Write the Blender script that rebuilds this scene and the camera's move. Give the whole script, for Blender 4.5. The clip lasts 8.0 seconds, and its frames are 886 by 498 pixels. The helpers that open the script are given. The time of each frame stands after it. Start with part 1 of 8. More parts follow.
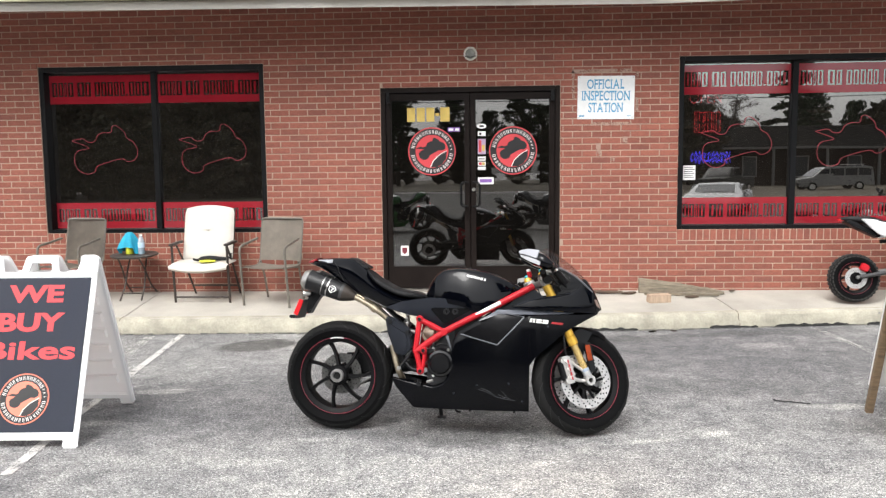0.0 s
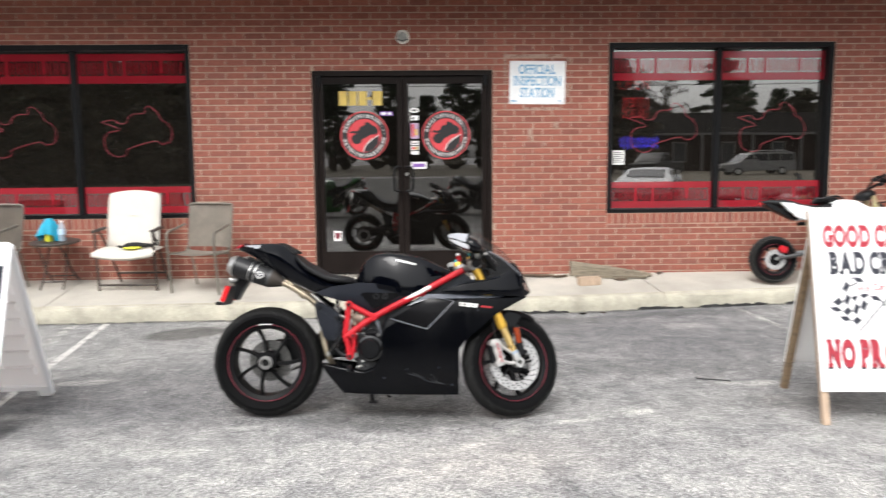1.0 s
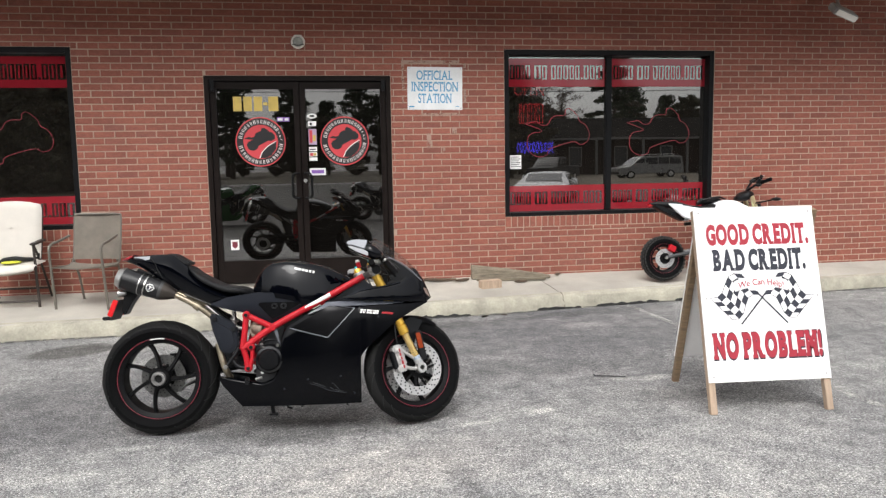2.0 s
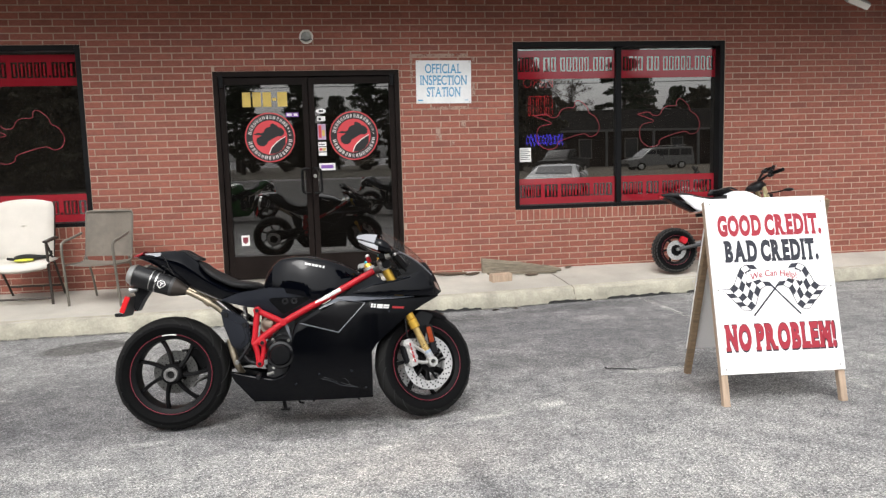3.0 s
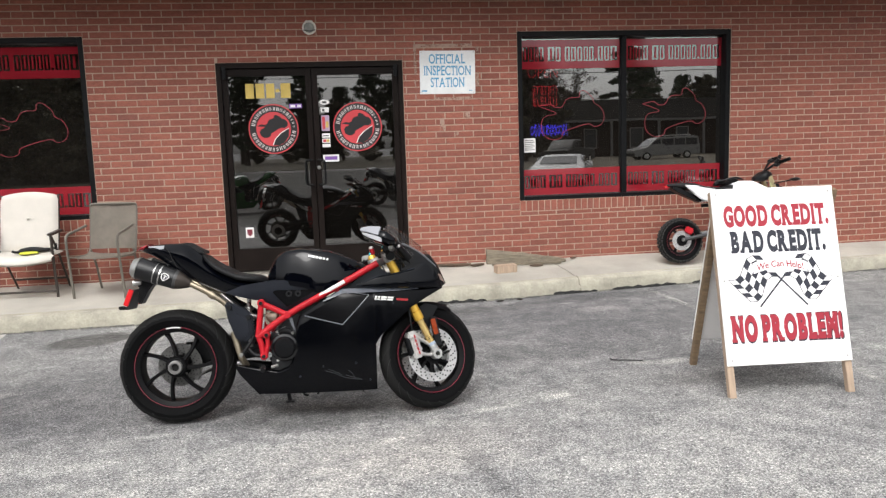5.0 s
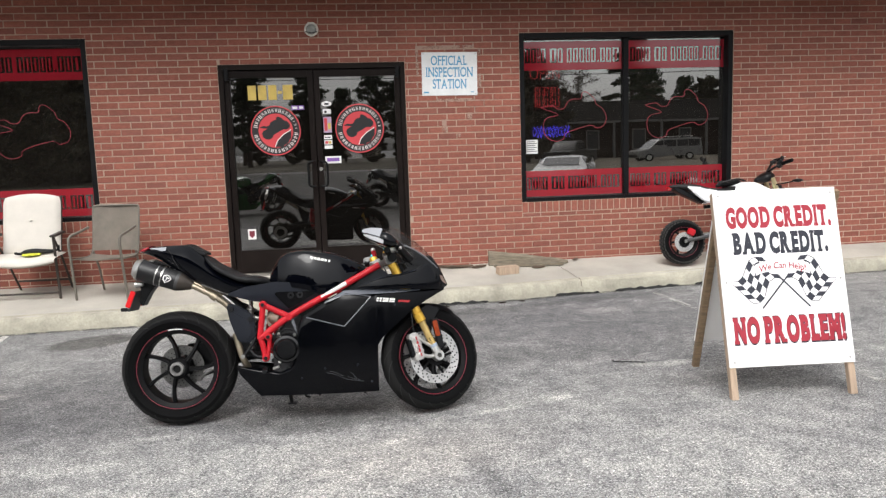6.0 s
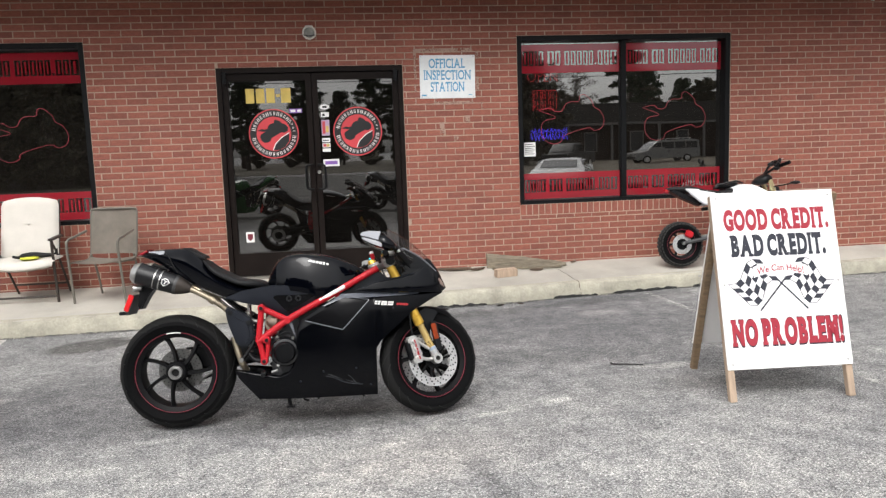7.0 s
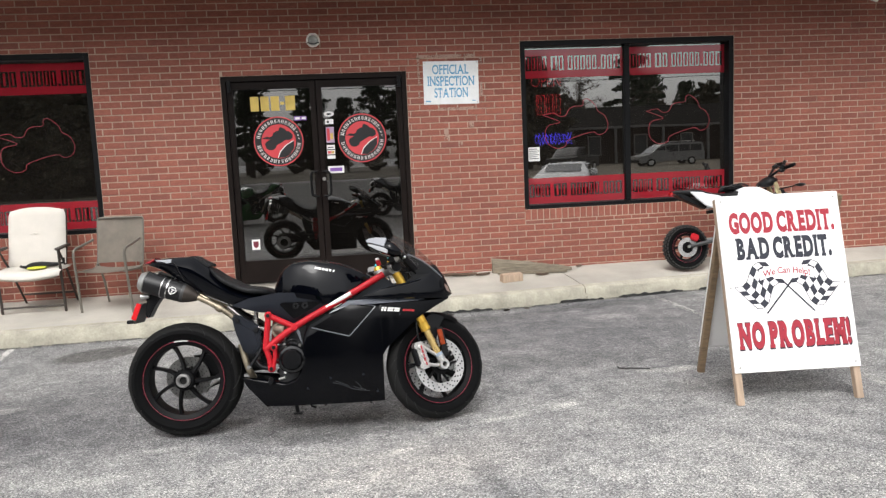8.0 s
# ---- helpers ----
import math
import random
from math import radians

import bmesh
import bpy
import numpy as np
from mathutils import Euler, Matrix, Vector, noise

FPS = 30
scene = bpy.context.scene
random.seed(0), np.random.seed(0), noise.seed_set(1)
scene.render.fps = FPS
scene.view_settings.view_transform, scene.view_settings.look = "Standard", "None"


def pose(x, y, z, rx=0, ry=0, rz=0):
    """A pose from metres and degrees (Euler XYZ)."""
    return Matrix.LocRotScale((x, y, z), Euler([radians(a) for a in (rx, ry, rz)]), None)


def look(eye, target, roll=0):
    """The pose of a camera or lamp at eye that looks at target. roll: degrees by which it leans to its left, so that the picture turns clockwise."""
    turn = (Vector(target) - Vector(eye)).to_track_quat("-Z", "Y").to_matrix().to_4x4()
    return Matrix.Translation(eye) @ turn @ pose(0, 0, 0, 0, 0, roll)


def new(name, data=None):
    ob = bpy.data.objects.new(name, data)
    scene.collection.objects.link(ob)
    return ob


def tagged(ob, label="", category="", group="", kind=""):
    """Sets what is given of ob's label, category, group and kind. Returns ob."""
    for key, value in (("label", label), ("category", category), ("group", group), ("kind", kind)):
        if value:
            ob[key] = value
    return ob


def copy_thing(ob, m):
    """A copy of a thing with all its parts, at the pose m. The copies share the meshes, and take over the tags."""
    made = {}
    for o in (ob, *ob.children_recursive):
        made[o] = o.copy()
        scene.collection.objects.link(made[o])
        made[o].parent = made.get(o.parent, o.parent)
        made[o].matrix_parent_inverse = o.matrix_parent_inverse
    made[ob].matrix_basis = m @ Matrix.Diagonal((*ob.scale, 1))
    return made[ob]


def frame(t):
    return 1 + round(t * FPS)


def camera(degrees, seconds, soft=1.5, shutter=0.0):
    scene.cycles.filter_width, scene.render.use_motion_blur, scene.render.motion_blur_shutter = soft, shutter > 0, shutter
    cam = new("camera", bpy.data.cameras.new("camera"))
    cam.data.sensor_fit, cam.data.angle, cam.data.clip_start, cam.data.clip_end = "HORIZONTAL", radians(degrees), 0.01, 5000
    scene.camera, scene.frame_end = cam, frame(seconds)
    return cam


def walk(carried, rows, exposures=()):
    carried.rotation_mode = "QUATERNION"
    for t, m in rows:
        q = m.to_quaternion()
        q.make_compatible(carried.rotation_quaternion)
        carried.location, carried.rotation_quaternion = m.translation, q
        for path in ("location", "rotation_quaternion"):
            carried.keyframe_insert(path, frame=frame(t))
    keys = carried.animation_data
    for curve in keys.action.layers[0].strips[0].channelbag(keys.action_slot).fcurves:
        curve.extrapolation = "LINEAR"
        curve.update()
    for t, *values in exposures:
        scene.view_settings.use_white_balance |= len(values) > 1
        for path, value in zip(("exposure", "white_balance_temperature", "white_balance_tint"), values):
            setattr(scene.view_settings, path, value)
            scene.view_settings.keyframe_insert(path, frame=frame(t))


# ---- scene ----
cam = camera(60.2, 8.0, 1.35, shutter=0.22)
PATH = [
    (0, (0.402, -0.08, 1.502), (0.3, 1.908, 1.304), -0.6),
    (0.5, (0.408, -0.075, 1.497), (0.313, 1.912, 1.293), -0.6),
    (0.7, (0.426, -0.072, 1.497), (0.334, 1.915, 1.288), -0.6),
    (0.8, (0.434, -0.071, 1.496), (0.355, 1.916, 1.281), -0.7),
    (0.9, (0.443, -0.07, 1.496), (0.401, 1.917, 1.269), -0.7),
    (1, (0.452, -0.069, 1.496), (0.511, 1.916, 1.258), -0.5),
    (1.1, (0.457, -0.067, 1.496), (0.617, 1.912, 1.26), -0.4),
    (1.2, (0.462, -0.066, 1.496), (0.677, 1.909, 1.268), -0.7),
    (1.3, (0.466, -0.065, 1.495), (0.724, 1.906, 1.268), -0.9),
    (1.5, (0.476, -0.062, 1.495), (0.786, 1.901, 1.269), -1.1),
    (1.7, (0.477, -0.061, 1.495), (0.789, 1.902, 1.269), -1.0),
    (2.8, (0.481, -0.053, 1.494), (0.768, 1.912, 1.257), -1.4),
    (3, (0.482, -0.052, 1.494), (0.763, 1.913, 1.252), -1.6),
    (3.5, (0.484, -0.046, 1.495), (0.761, 1.918, 1.24), -1.6),
    (4, (0.486, -0.04, 1.495), (0.765, 1.923, 1.23), -1.7),
    (4.5, (0.488, -0.034, 1.496), (0.761, 1.929, 1.229), -1.8),
    (6, (0.494, -0.031, 1.498), (0.755, 1.935, 1.236), -1.9),
    (6.5, (0.496, -0.03, 1.499), (0.759, 1.935, 1.233), -2.0),
    (7, (0.493, -0.034, 1.502), (0.759, 1.932, 1.246), -2.0),
    (7.5, (0.491, -0.038, 1.504), (0.749, 1.929, 1.248), -2.2),
    (8, (0.488, -0.042, 1.507), (0.742, 1.927, 1.265), -2.6),
]
walk(cam, [(t, look(eye, target, roll)) for t, eye, target, roll in PATH], [(0.0, 0.48), (0.7, 0.48), (1.1, 0.46), (1.5, 0.14), (8.0, 0.14)])

# ---- light: an overcast sky and a wide, weak sun behind the camera ----
world = bpy.data.worlds.new("overcast_sky")
scene.world = world
world.use_nodes = True
wn, wl = world.node_tree.nodes, world.node_tree.links
sky = wn.new("ShaderNodeTexSky")
sky.sky_type = "NISHITA"
sky.sun_disc = False
sky.sun_elevation = radians(52)
sky.sun_rotation = radians(200)
sky.air_density, sky.dust_density, sky.ozone_density = 1.0, 4.0, 1.0
cloud = wn.new("ShaderNodeHueSaturation")
cloud.inputs["Saturation"].default_value = 0.12
wl.new(sky.outputs[0], cloud.inputs["Color"])
# an overcast sky is about three times as bright overhead as at the horizon
up = wn.new("ShaderNodeSeparateXYZ")
wl.new(wn.new("ShaderNodeTexCoord").outputs["Generated"], up.inputs[0])
veil = wn.new("ShaderNodeMapRange")
veil.inputs["From Min"].default_value, veil.inputs["From Max"].default_value = 0.0, 1.0
veil.inputs["To Min"].default_value, veil.inputs["To Max"].default_value = 1.2, 1.75
wl.new(up.outputs["Z"], veil.inputs["Value"])
lit = wn.new("ShaderNodeVectorMath")
lit.operation = "SCALE"
wl.new(cloud.outputs[0], lit.inputs[0])
wl.new(veil.outputs[0], lit.inputs["Scale"])
wl.new(lit.outputs[0], wn["Background"].inputs[0])
wn["Background"].inputs[1].default_value = 0.15

sun_data = bpy.data.lights.new("sun", "SUN")
sun_data.energy, sun_data.angle, sun_data.color = 1.2, radians(28), (1.0, 0.98, 0.95)
sun = new("sun", sun_data)
sun.matrix_world = look((-6, -9, 20), (0, 5, 0))

# ---- helpers for materials ----
MATS = {}


def nodes_of(name):
    m = bpy.data.materials.new(name)
    m.use_nodes = True
    n, l = m.node_tree.nodes, m.node_tree.links
    return m, n, l, n["Principled BSDF"]


def noise_node(n, l, scale, detail=4.0, rough=0.6, coord=None, stretch=None):
    t = n.new("ShaderNodeTexNoise")
    t.inputs["Scale"].default_value, t.inputs["Detail"].default_value, t.inputs["Roughness"].default_value = scale, detail, rough
    if coord is None:
        coord = n.new("ShaderNodeTexCoord").outputs["Object"]
    if stretch:
        mp = n.new("ShaderNodeMapping")
        mp.inputs["Scale"].default_value = stretch
        l.new(coord, mp.inputs[0])
        coord = mp.outputs[0]
    l.new(coord, t.inputs["Vector"])
    return t


def ramp(n, l, fac, stops):
    r = n.new("ShaderNodeValToRGB")
    while len(r.color_ramp.elements) < len(stops):
        r.color_ramp.elements.new(0.5)
    for e, (p, c) in zip(r.color_ramp.elements, stops):
        e.position = p
        e.color = (*c, 1) if len(c) == 3 else c
    l.new(fac, r.inputs[0])
    return r


def mixed(n, l, kind, fac, a, b):
    m = n.new("ShaderNodeMix")
    m.data_type, m.blend_type = "RGBA", kind
    for sock, v in ((m.inputs[0], fac), (m.inputs[6], a), (m.inputs[7], b)):
        if isinstance(v, (int, float)):
            sock.default_value = v
        elif isinstance(v, tuple):
            sock.default_value = (*v, 1)
        else:
            l.new(v, sock)
    return m.outputs[2]


def mat(name, col, rough=0.5, metal=0.0, var=0.12, scale=6.0, fine=90.0, bump=0.0, coat=0.0, stretch=None, ior=1.5):
    """A surface with broad stains and fine grain in its colour, gloss and relief."""
    if name in MATS:
        return MATS[name]
    m, n, l, p = nodes_of(name)
    big = noise_node(n, l, scale, 3.0, 0.6, None, stretch)
    small = noise_node(n, l, fine, 5.0, 0.7, None, stretch)
    lo, hi = tuple(max(0.0, c * (1 - var)) for c in col), tuple(min(1.0, c * (1 + var)) for c in col)
    base = ramp(n, l, big.outputs[0], [(0.3, lo), (0.7, hi)])
    grain = ramp(n, l, small.outputs[0], [(0.3, (1 - var,) * 3), (0.7, (1.0,) * 3)])
    l.new(mixed(n, l, "MULTIPLY", 1.0, base.outputs[0], grain.outputs[0]), p.inputs["Base Color"])
    rr = ramp(n, l, big.outputs[0], [(0.3, (max(0.0, rough * 0.85),) * 3), (0.7, (min(1.0, rough * 1.2),) * 3)])
    l.new(rr.outputs[0], p.inputs["Roughness"])
    p.inputs["Metallic"].default_value = metal
    p.inputs["IOR"].default_value = ior
    p.inputs["Coat Weight"].default_value = coat
    p.inputs["Coat Roughness"].default_value = 0.04
    if bump:
        b = n.new("ShaderNodeBump")
        b.inputs["Strength"].default_value, b.inputs["Distance"].default_value = bump, 0.004
        l.new(small.outputs[0], b.inputs["Height"])
        l.new(b.outputs[0], p.inputs["Normal"])
    MATS[name] = m
    return m


def glow(name, col, strength):
    m, n, l, p = nodes_of(name)
    p.inputs["Base Color"].default_value = (*col, 1)
    p.inputs["Emission Color"].default_value = (*col, 1)
    p.inputs["Emission Strength"].default_value = strength
    return m


def glass(name, tint, facing_gloss, rough=0.0, dirt=0.0):
    """Thin tinted glass: clear through, mirror-like the more it is seen aslant, with a film of dust."""
    m, n, l, p = nodes_of(name)
    n.remove(p)
    clear, gloss, slant, mix = (n.new("ShaderNode" + k) for k in ("BsdfTransparent", "BsdfGlossy", "LayerWeight", "MixShader"))
    clear.inputs[0].default_value = (*tint, 1)
    gloss.inputs["Roughness"].default_value = rough
    slant.inputs["Blend"].default_value = 0.5
    fifth, rise = n.new("ShaderNodeMath"), n.new("ShaderNodeMapRange")
    fifth.operation = "POWER"
    fifth.inputs[1].default_value = 5.0
    l.new(slant.outputs["Facing"], fifth.inputs[0])
    rise.inputs["To Min"].default_value, rise.inputs["To Max"].default_value = facing_gloss, 1.0
    l.new(fifth.outputs[0], rise.inputs["Value"])
    wav = noise_node(n, l, 1.3, 1.0, 0.4)
    b = n.new("ShaderNodeBump")
    b.inputs["Strength"].default_value, b.inputs["Distance"].default_value = 0.05, 0.01
    l.new(wav.outputs[0], b.inputs["Height"])
    l.new(b.outputs[0], gloss.inputs["Normal"])
    l.new(rise.outputs[0], mix.inputs[0])
    l.new(clear.outputs[0], mix.inputs[1])
    l.new(gloss.outputs[0], mix.inputs[2])
    # dust film; its pale diffuse haze also lifts the pane's blacks
    if dirt:
        dust, veil2 = n.new("ShaderNodeBsdfDiffuse"), n.new("ShaderNodeMixShader")
        dust.inputs[0].default_value = (0.5, 0.44, 0.38, 1)
        grime = noise_node(n, l, 2.2, 5.0, 0.65)
        g = ramp(n, l, grime.outputs[0], [(0.25, (dirt * 0.6,) * 3), (0.75, (dirt * 1.4,) * 3)])
        l.new(g.outputs[0], veil2.inputs[0])
        l.new(mix.outputs[0], veil2.inputs[1])
        l.new(dust.outputs[0], veil2.inputs[2])
        mix = veil2
    l.new(mix.outputs[0], n["Material Output"].inputs[0])
    return m


def asphalt_material():
    """Old asphalt: pale stones in dark tar, worn and dusty in patches, with scuffs, stains and darker areas."""
    m, n, l, p = nodes_of("worn_asphalt")
    co = n.new("ShaderNodeTexCoord").outputs["Object"]
    vor = n.new("ShaderNodeTexVoronoi")
    vor.inputs["Scale"].default_value = 140.0
    l.new(co, vor.inputs["Vector"])
    stone_id = n.new("ShaderNodeSeparateColor")
    l.new(vor.outputs["Color"], stone_id.inputs[0])
    grit = noise_node(n, l, 300.0, 3.0, 0.7, co)
    clump = noise_node(n, l, 78.0, 4.0, 0.75, co)
    mid = noise_node(n, l, 6.0, 5.0, 0.58, co)
    wide = noise_node(n, l, 0.6, 4.0, 0.6, co, (1.0, 1.7, 1.0))
    stone = ramp(n, l, stone_id.outputs[0], [(0.0, (0.15, 0.15, 0.15)), (0.3, (0.275, 0.275, 0.271)), (0.65, (0.385, 0.382, 0.374)), (0.85, (0.46, 0.457, 0.448)), (1.0, (0.66, 0.656, 0.646))])
    tar = ramp(n, l, vor.outputs["Distance"], [(0.38, (1, 1, 1)), (0.75, (0.3, 0.3, 0.31))])
    c = mixed(n, l, "MULTIPLY", 0.8, stone.outputs[0], tar.outputs[0])
    c = mixed(n, l, "MULTIPLY", 0.6, c, ramp(n, l, grit.outputs[0], [(0.35, (0.5, 0.5, 0.5)), (0.65, (1.3, 1.3, 1.3))]).outputs[0])
    c = mixed(n, l, "MULTIPLY", 1.0, c, ramp(n, l, clump.outputs[0], [(0.36, (0.89, 0.89, 0.892)), (0.5, (1.0, 1.0, 1.0)), (0.66, (1.12, 1.118, 1.11))]).outputs[0])
    pits = noise_node(n, l, 20.0, 4.0, 0.7, co, (0.8, 1.3, 1.0))
    c = mixed(n, l, "MULTIPLY", 1.0, c, ramp(n, l, pits.outputs[0], [(0.36, (0.91, 0.91, 0.915)), (0.5, (1.0, 1.0, 1.0)), (0.64, (1.08, 1.078, 1.07))]).outputs[0])
    c = mixed(n, l, "MULTIPLY", 0.8, c, ramp(n, l, mid.outputs[0], [(0.34, (0.66, 0.66, 0.675)), (0.68, (1.3, 1.29, 1.27))]).outputs[0])
    c = mixed(n, l, "MULTIPLY", 0.85, c, ramp(n, l, wide.outputs[0], [(0.34, (0.72, 0.72, 0.74)), (0.66, (1.18, 1.17, 1.15))]).outputs[0])
    # stains, worn areas and other darker or paler patches: place, half size, turn, tint, raggedness and how soft the
    # rim is
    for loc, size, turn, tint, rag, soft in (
        # broad darker area left of the bike and behind it
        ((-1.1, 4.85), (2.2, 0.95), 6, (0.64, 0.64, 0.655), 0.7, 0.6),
        ((0.7, 2.85), (2.8, 1.75), 0, (1.33, 1.325, 1.31), 0.9, 0.6),
        ((2.4, 6.1), (3.6, 1.35), 4, (0.72, 0.72, 0.735), 0.8, 0.6),
        # dark patch on the ground under the bike
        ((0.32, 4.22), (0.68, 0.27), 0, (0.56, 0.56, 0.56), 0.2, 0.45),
        ((1.12, 3.2), (0.085, 0.9), 8, (0.68, 0.68, 0.69), 0.1, 0.9),
        ((-1.58, 6.5), (0.42, 0.27), 24, (0.42, 0.41, 0.4), 0.12, 0.3),
        ((1.5, 6.75), (0.95, 0.2), 4, (0.6, 0.6, 0.6), 0.3, 0.6),
        ((3.0, 7.05), (1.2, 0.2), 10, (0.62, 0.62, 0.63), 0.25, 0.6),
        ((-2.3, 3.2), (0.8, 0.55), 0, (0.7, 0.7, 0.72), 0.5, 0.7),
        ((1.9, 5.2), (1.3, 0.3), 3, (0.74, 0.74, 0.75), 0.5, 0.7),
        # unseen lot behind the camera, tinted dark to dim its reflection in the glass
        ((0.0, -19.5), (90.0, 22.0), 0, (0.31, 0.295, 0.27), 1.0, 0.2),
        ((2.64, 4.79), (0.26, 0.085), 4, (1.75, 1.72, 1.65), 0.1, 0.5),
        ((2.78, 6.5), (0.3, 0.14), 2, (1.55, 1.53, 1.48), 0.1, 0.5),
        ((1.75, 4.24), (0.13, 0.05), 10, (1.6, 1.59, 1.56), 0.1, 0.5),
        ((0.72, 3.78), (0.07, 0.03), 20, (1.6, 1.59, 1.56), 0.06, 0.4),
        ((-0.55, 4.1), (0.13, 0.045), 8, (1.5, 1.49, 1.45), 0.1, 0.5),
        ((-1.85, 5.05), (0.3, 0.07), 12, (1.8, 1.77, 1.7), 0.12, 0.4),
        ((-2.0, 4.35), (0.3, 0.07), 8, (1.8, 1.77, 1.7), 0.12, 0.4),
        ((1.15, 4.75), (0.4, 0.09), 6, (1.6, 1.58, 1.53), 0.15, 0.5),
        ((0.85, 3.6), (0.9, 0.5), 10, (1.24, 1.2, 1.16), 0.4, 0.8),
        ((1.2, 4.1), (0.32, 0.035), 8, (1.5, 1.48, 1.44), 0.1, 0.6),
        # darker patch between the sandwich board's legs
        ((2.75, 4.35), (0.42, 0.22), 0, (0.66, 0.65, 0.65), 0.3, 0.7),
    ):
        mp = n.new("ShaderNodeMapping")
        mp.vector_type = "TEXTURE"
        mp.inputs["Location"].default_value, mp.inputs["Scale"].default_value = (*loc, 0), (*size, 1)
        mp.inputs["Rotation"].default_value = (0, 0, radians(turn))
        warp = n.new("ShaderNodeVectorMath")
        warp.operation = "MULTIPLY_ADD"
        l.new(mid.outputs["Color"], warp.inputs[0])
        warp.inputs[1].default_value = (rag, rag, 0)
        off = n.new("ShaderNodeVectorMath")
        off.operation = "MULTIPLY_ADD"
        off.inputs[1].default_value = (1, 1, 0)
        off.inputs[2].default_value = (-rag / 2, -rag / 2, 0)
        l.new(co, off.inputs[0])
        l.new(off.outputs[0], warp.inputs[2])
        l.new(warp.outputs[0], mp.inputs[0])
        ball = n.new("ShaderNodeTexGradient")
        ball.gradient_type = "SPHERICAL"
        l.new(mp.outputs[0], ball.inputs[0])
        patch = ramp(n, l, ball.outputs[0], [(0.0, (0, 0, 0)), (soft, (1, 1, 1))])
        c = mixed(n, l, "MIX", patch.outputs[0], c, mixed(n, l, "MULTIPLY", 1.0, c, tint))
    # pale scuffs, short and drawn out along the bays
    for scale, stretch, low, high, cover in ((3.2, (0.8, 3.0, 1.0), 0.61, 0.69, 0.62), (7.0, (0.7, 2.2, 1.0), 0.61, 0.72, 0.55)):
        scuff = noise_node(n, l, scale, 6.0, 0.72, co, stretch)
        c = mixed(n, l, "MIX", ramp(n, l, scuff.outputs[0], [(low, (0, 0, 0)), (high + 0.03, (cover * 0.8,) * 3)]).outputs[0], c, (0.6, 0.585, 0.56))
    chips = n.new("ShaderNodeTexVoronoi")
    chips.inputs["Scale"].default_value = 80.0
    l.new(co, chips.inputs["Vector"])
    chip_id = n.new("ShaderNodeSeparateColor")
    l.new(chips.outputs["Color"], chip_id.inputs[0])
    inner = ramp(n, l, chips.outputs["Distance"], [(0.2, (1, 1, 1)), (0.4, (0, 0, 0))])
    for channel, share, col in ((0, 0.91, (0.76, 0.755, 0.745)), (1, 0.89, (0.09, 0.09, 0.093))):
        pick = ramp(n, l, chip_id.outputs[channel], [(share, (0, 0, 0)), (share + 0.05, (0.55, 0.55, 0.55))])
        c = mixed(n, l, "MIX", mixed(n, l, "MULTIPLY", 1.0, pick.outputs[0], inner.outputs[0]), c, col)
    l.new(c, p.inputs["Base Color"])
    p.inputs["Roughness"].default_value = 0.85
    b = n.new("ShaderNodeBump")
    b.inputs["Strength"].default_value, b.inputs["Distance"].default_value = 0.8, 0.006
    l.new(vor.outputs["Distance"], b.inputs["Height"])
    b2 = n.new("ShaderNodeBump")
    b2.inputs["Strength"].default_value, b2.inputs["Distance"].default_value = 0.5, 0.02
    l.new(mid.outputs[0], b2.inputs["Height"])
    l.new(b.outputs[0], b2.inputs["Normal"])
    l.new(b2.outputs[0], p.inputs["Normal"])
    return m


def worn_paint_material(name, col, cover):
    """Road paint rubbed off in flecks, so that the asphalt shows between."""
    m, n, l, p = nodes_of(name)
    fleck, patch = noise_node(n, l, 70.0, 6.0, 0.75), noise_node(n, l, 11.0, 5.0, 0.7)
    s = n.new("ShaderNodeMath")
    s.operation = "ADD"
    l.new(fleck.outputs[0], s.inputs[0])
    l.new(patch.outputs[0], s.inputs[1])
    half = n.new("ShaderNodeMath")
    half.operation = "MULTIPLY"
    half.inputs[1].default_value = 0.5
    l.new(s.outputs[0], half.inputs[0])
    a = ramp(n, l, half.outputs[0], [(cover, (0, 0, 0)), (cover + 0.06, (1, 1, 1))])
    p.inputs["Base Color"].default_value = (*col, 1)
    p.inputs["Roughness"].default_value = 0.8
    l.new(a.outputs[0], p.inputs["Alpha"])
    return m


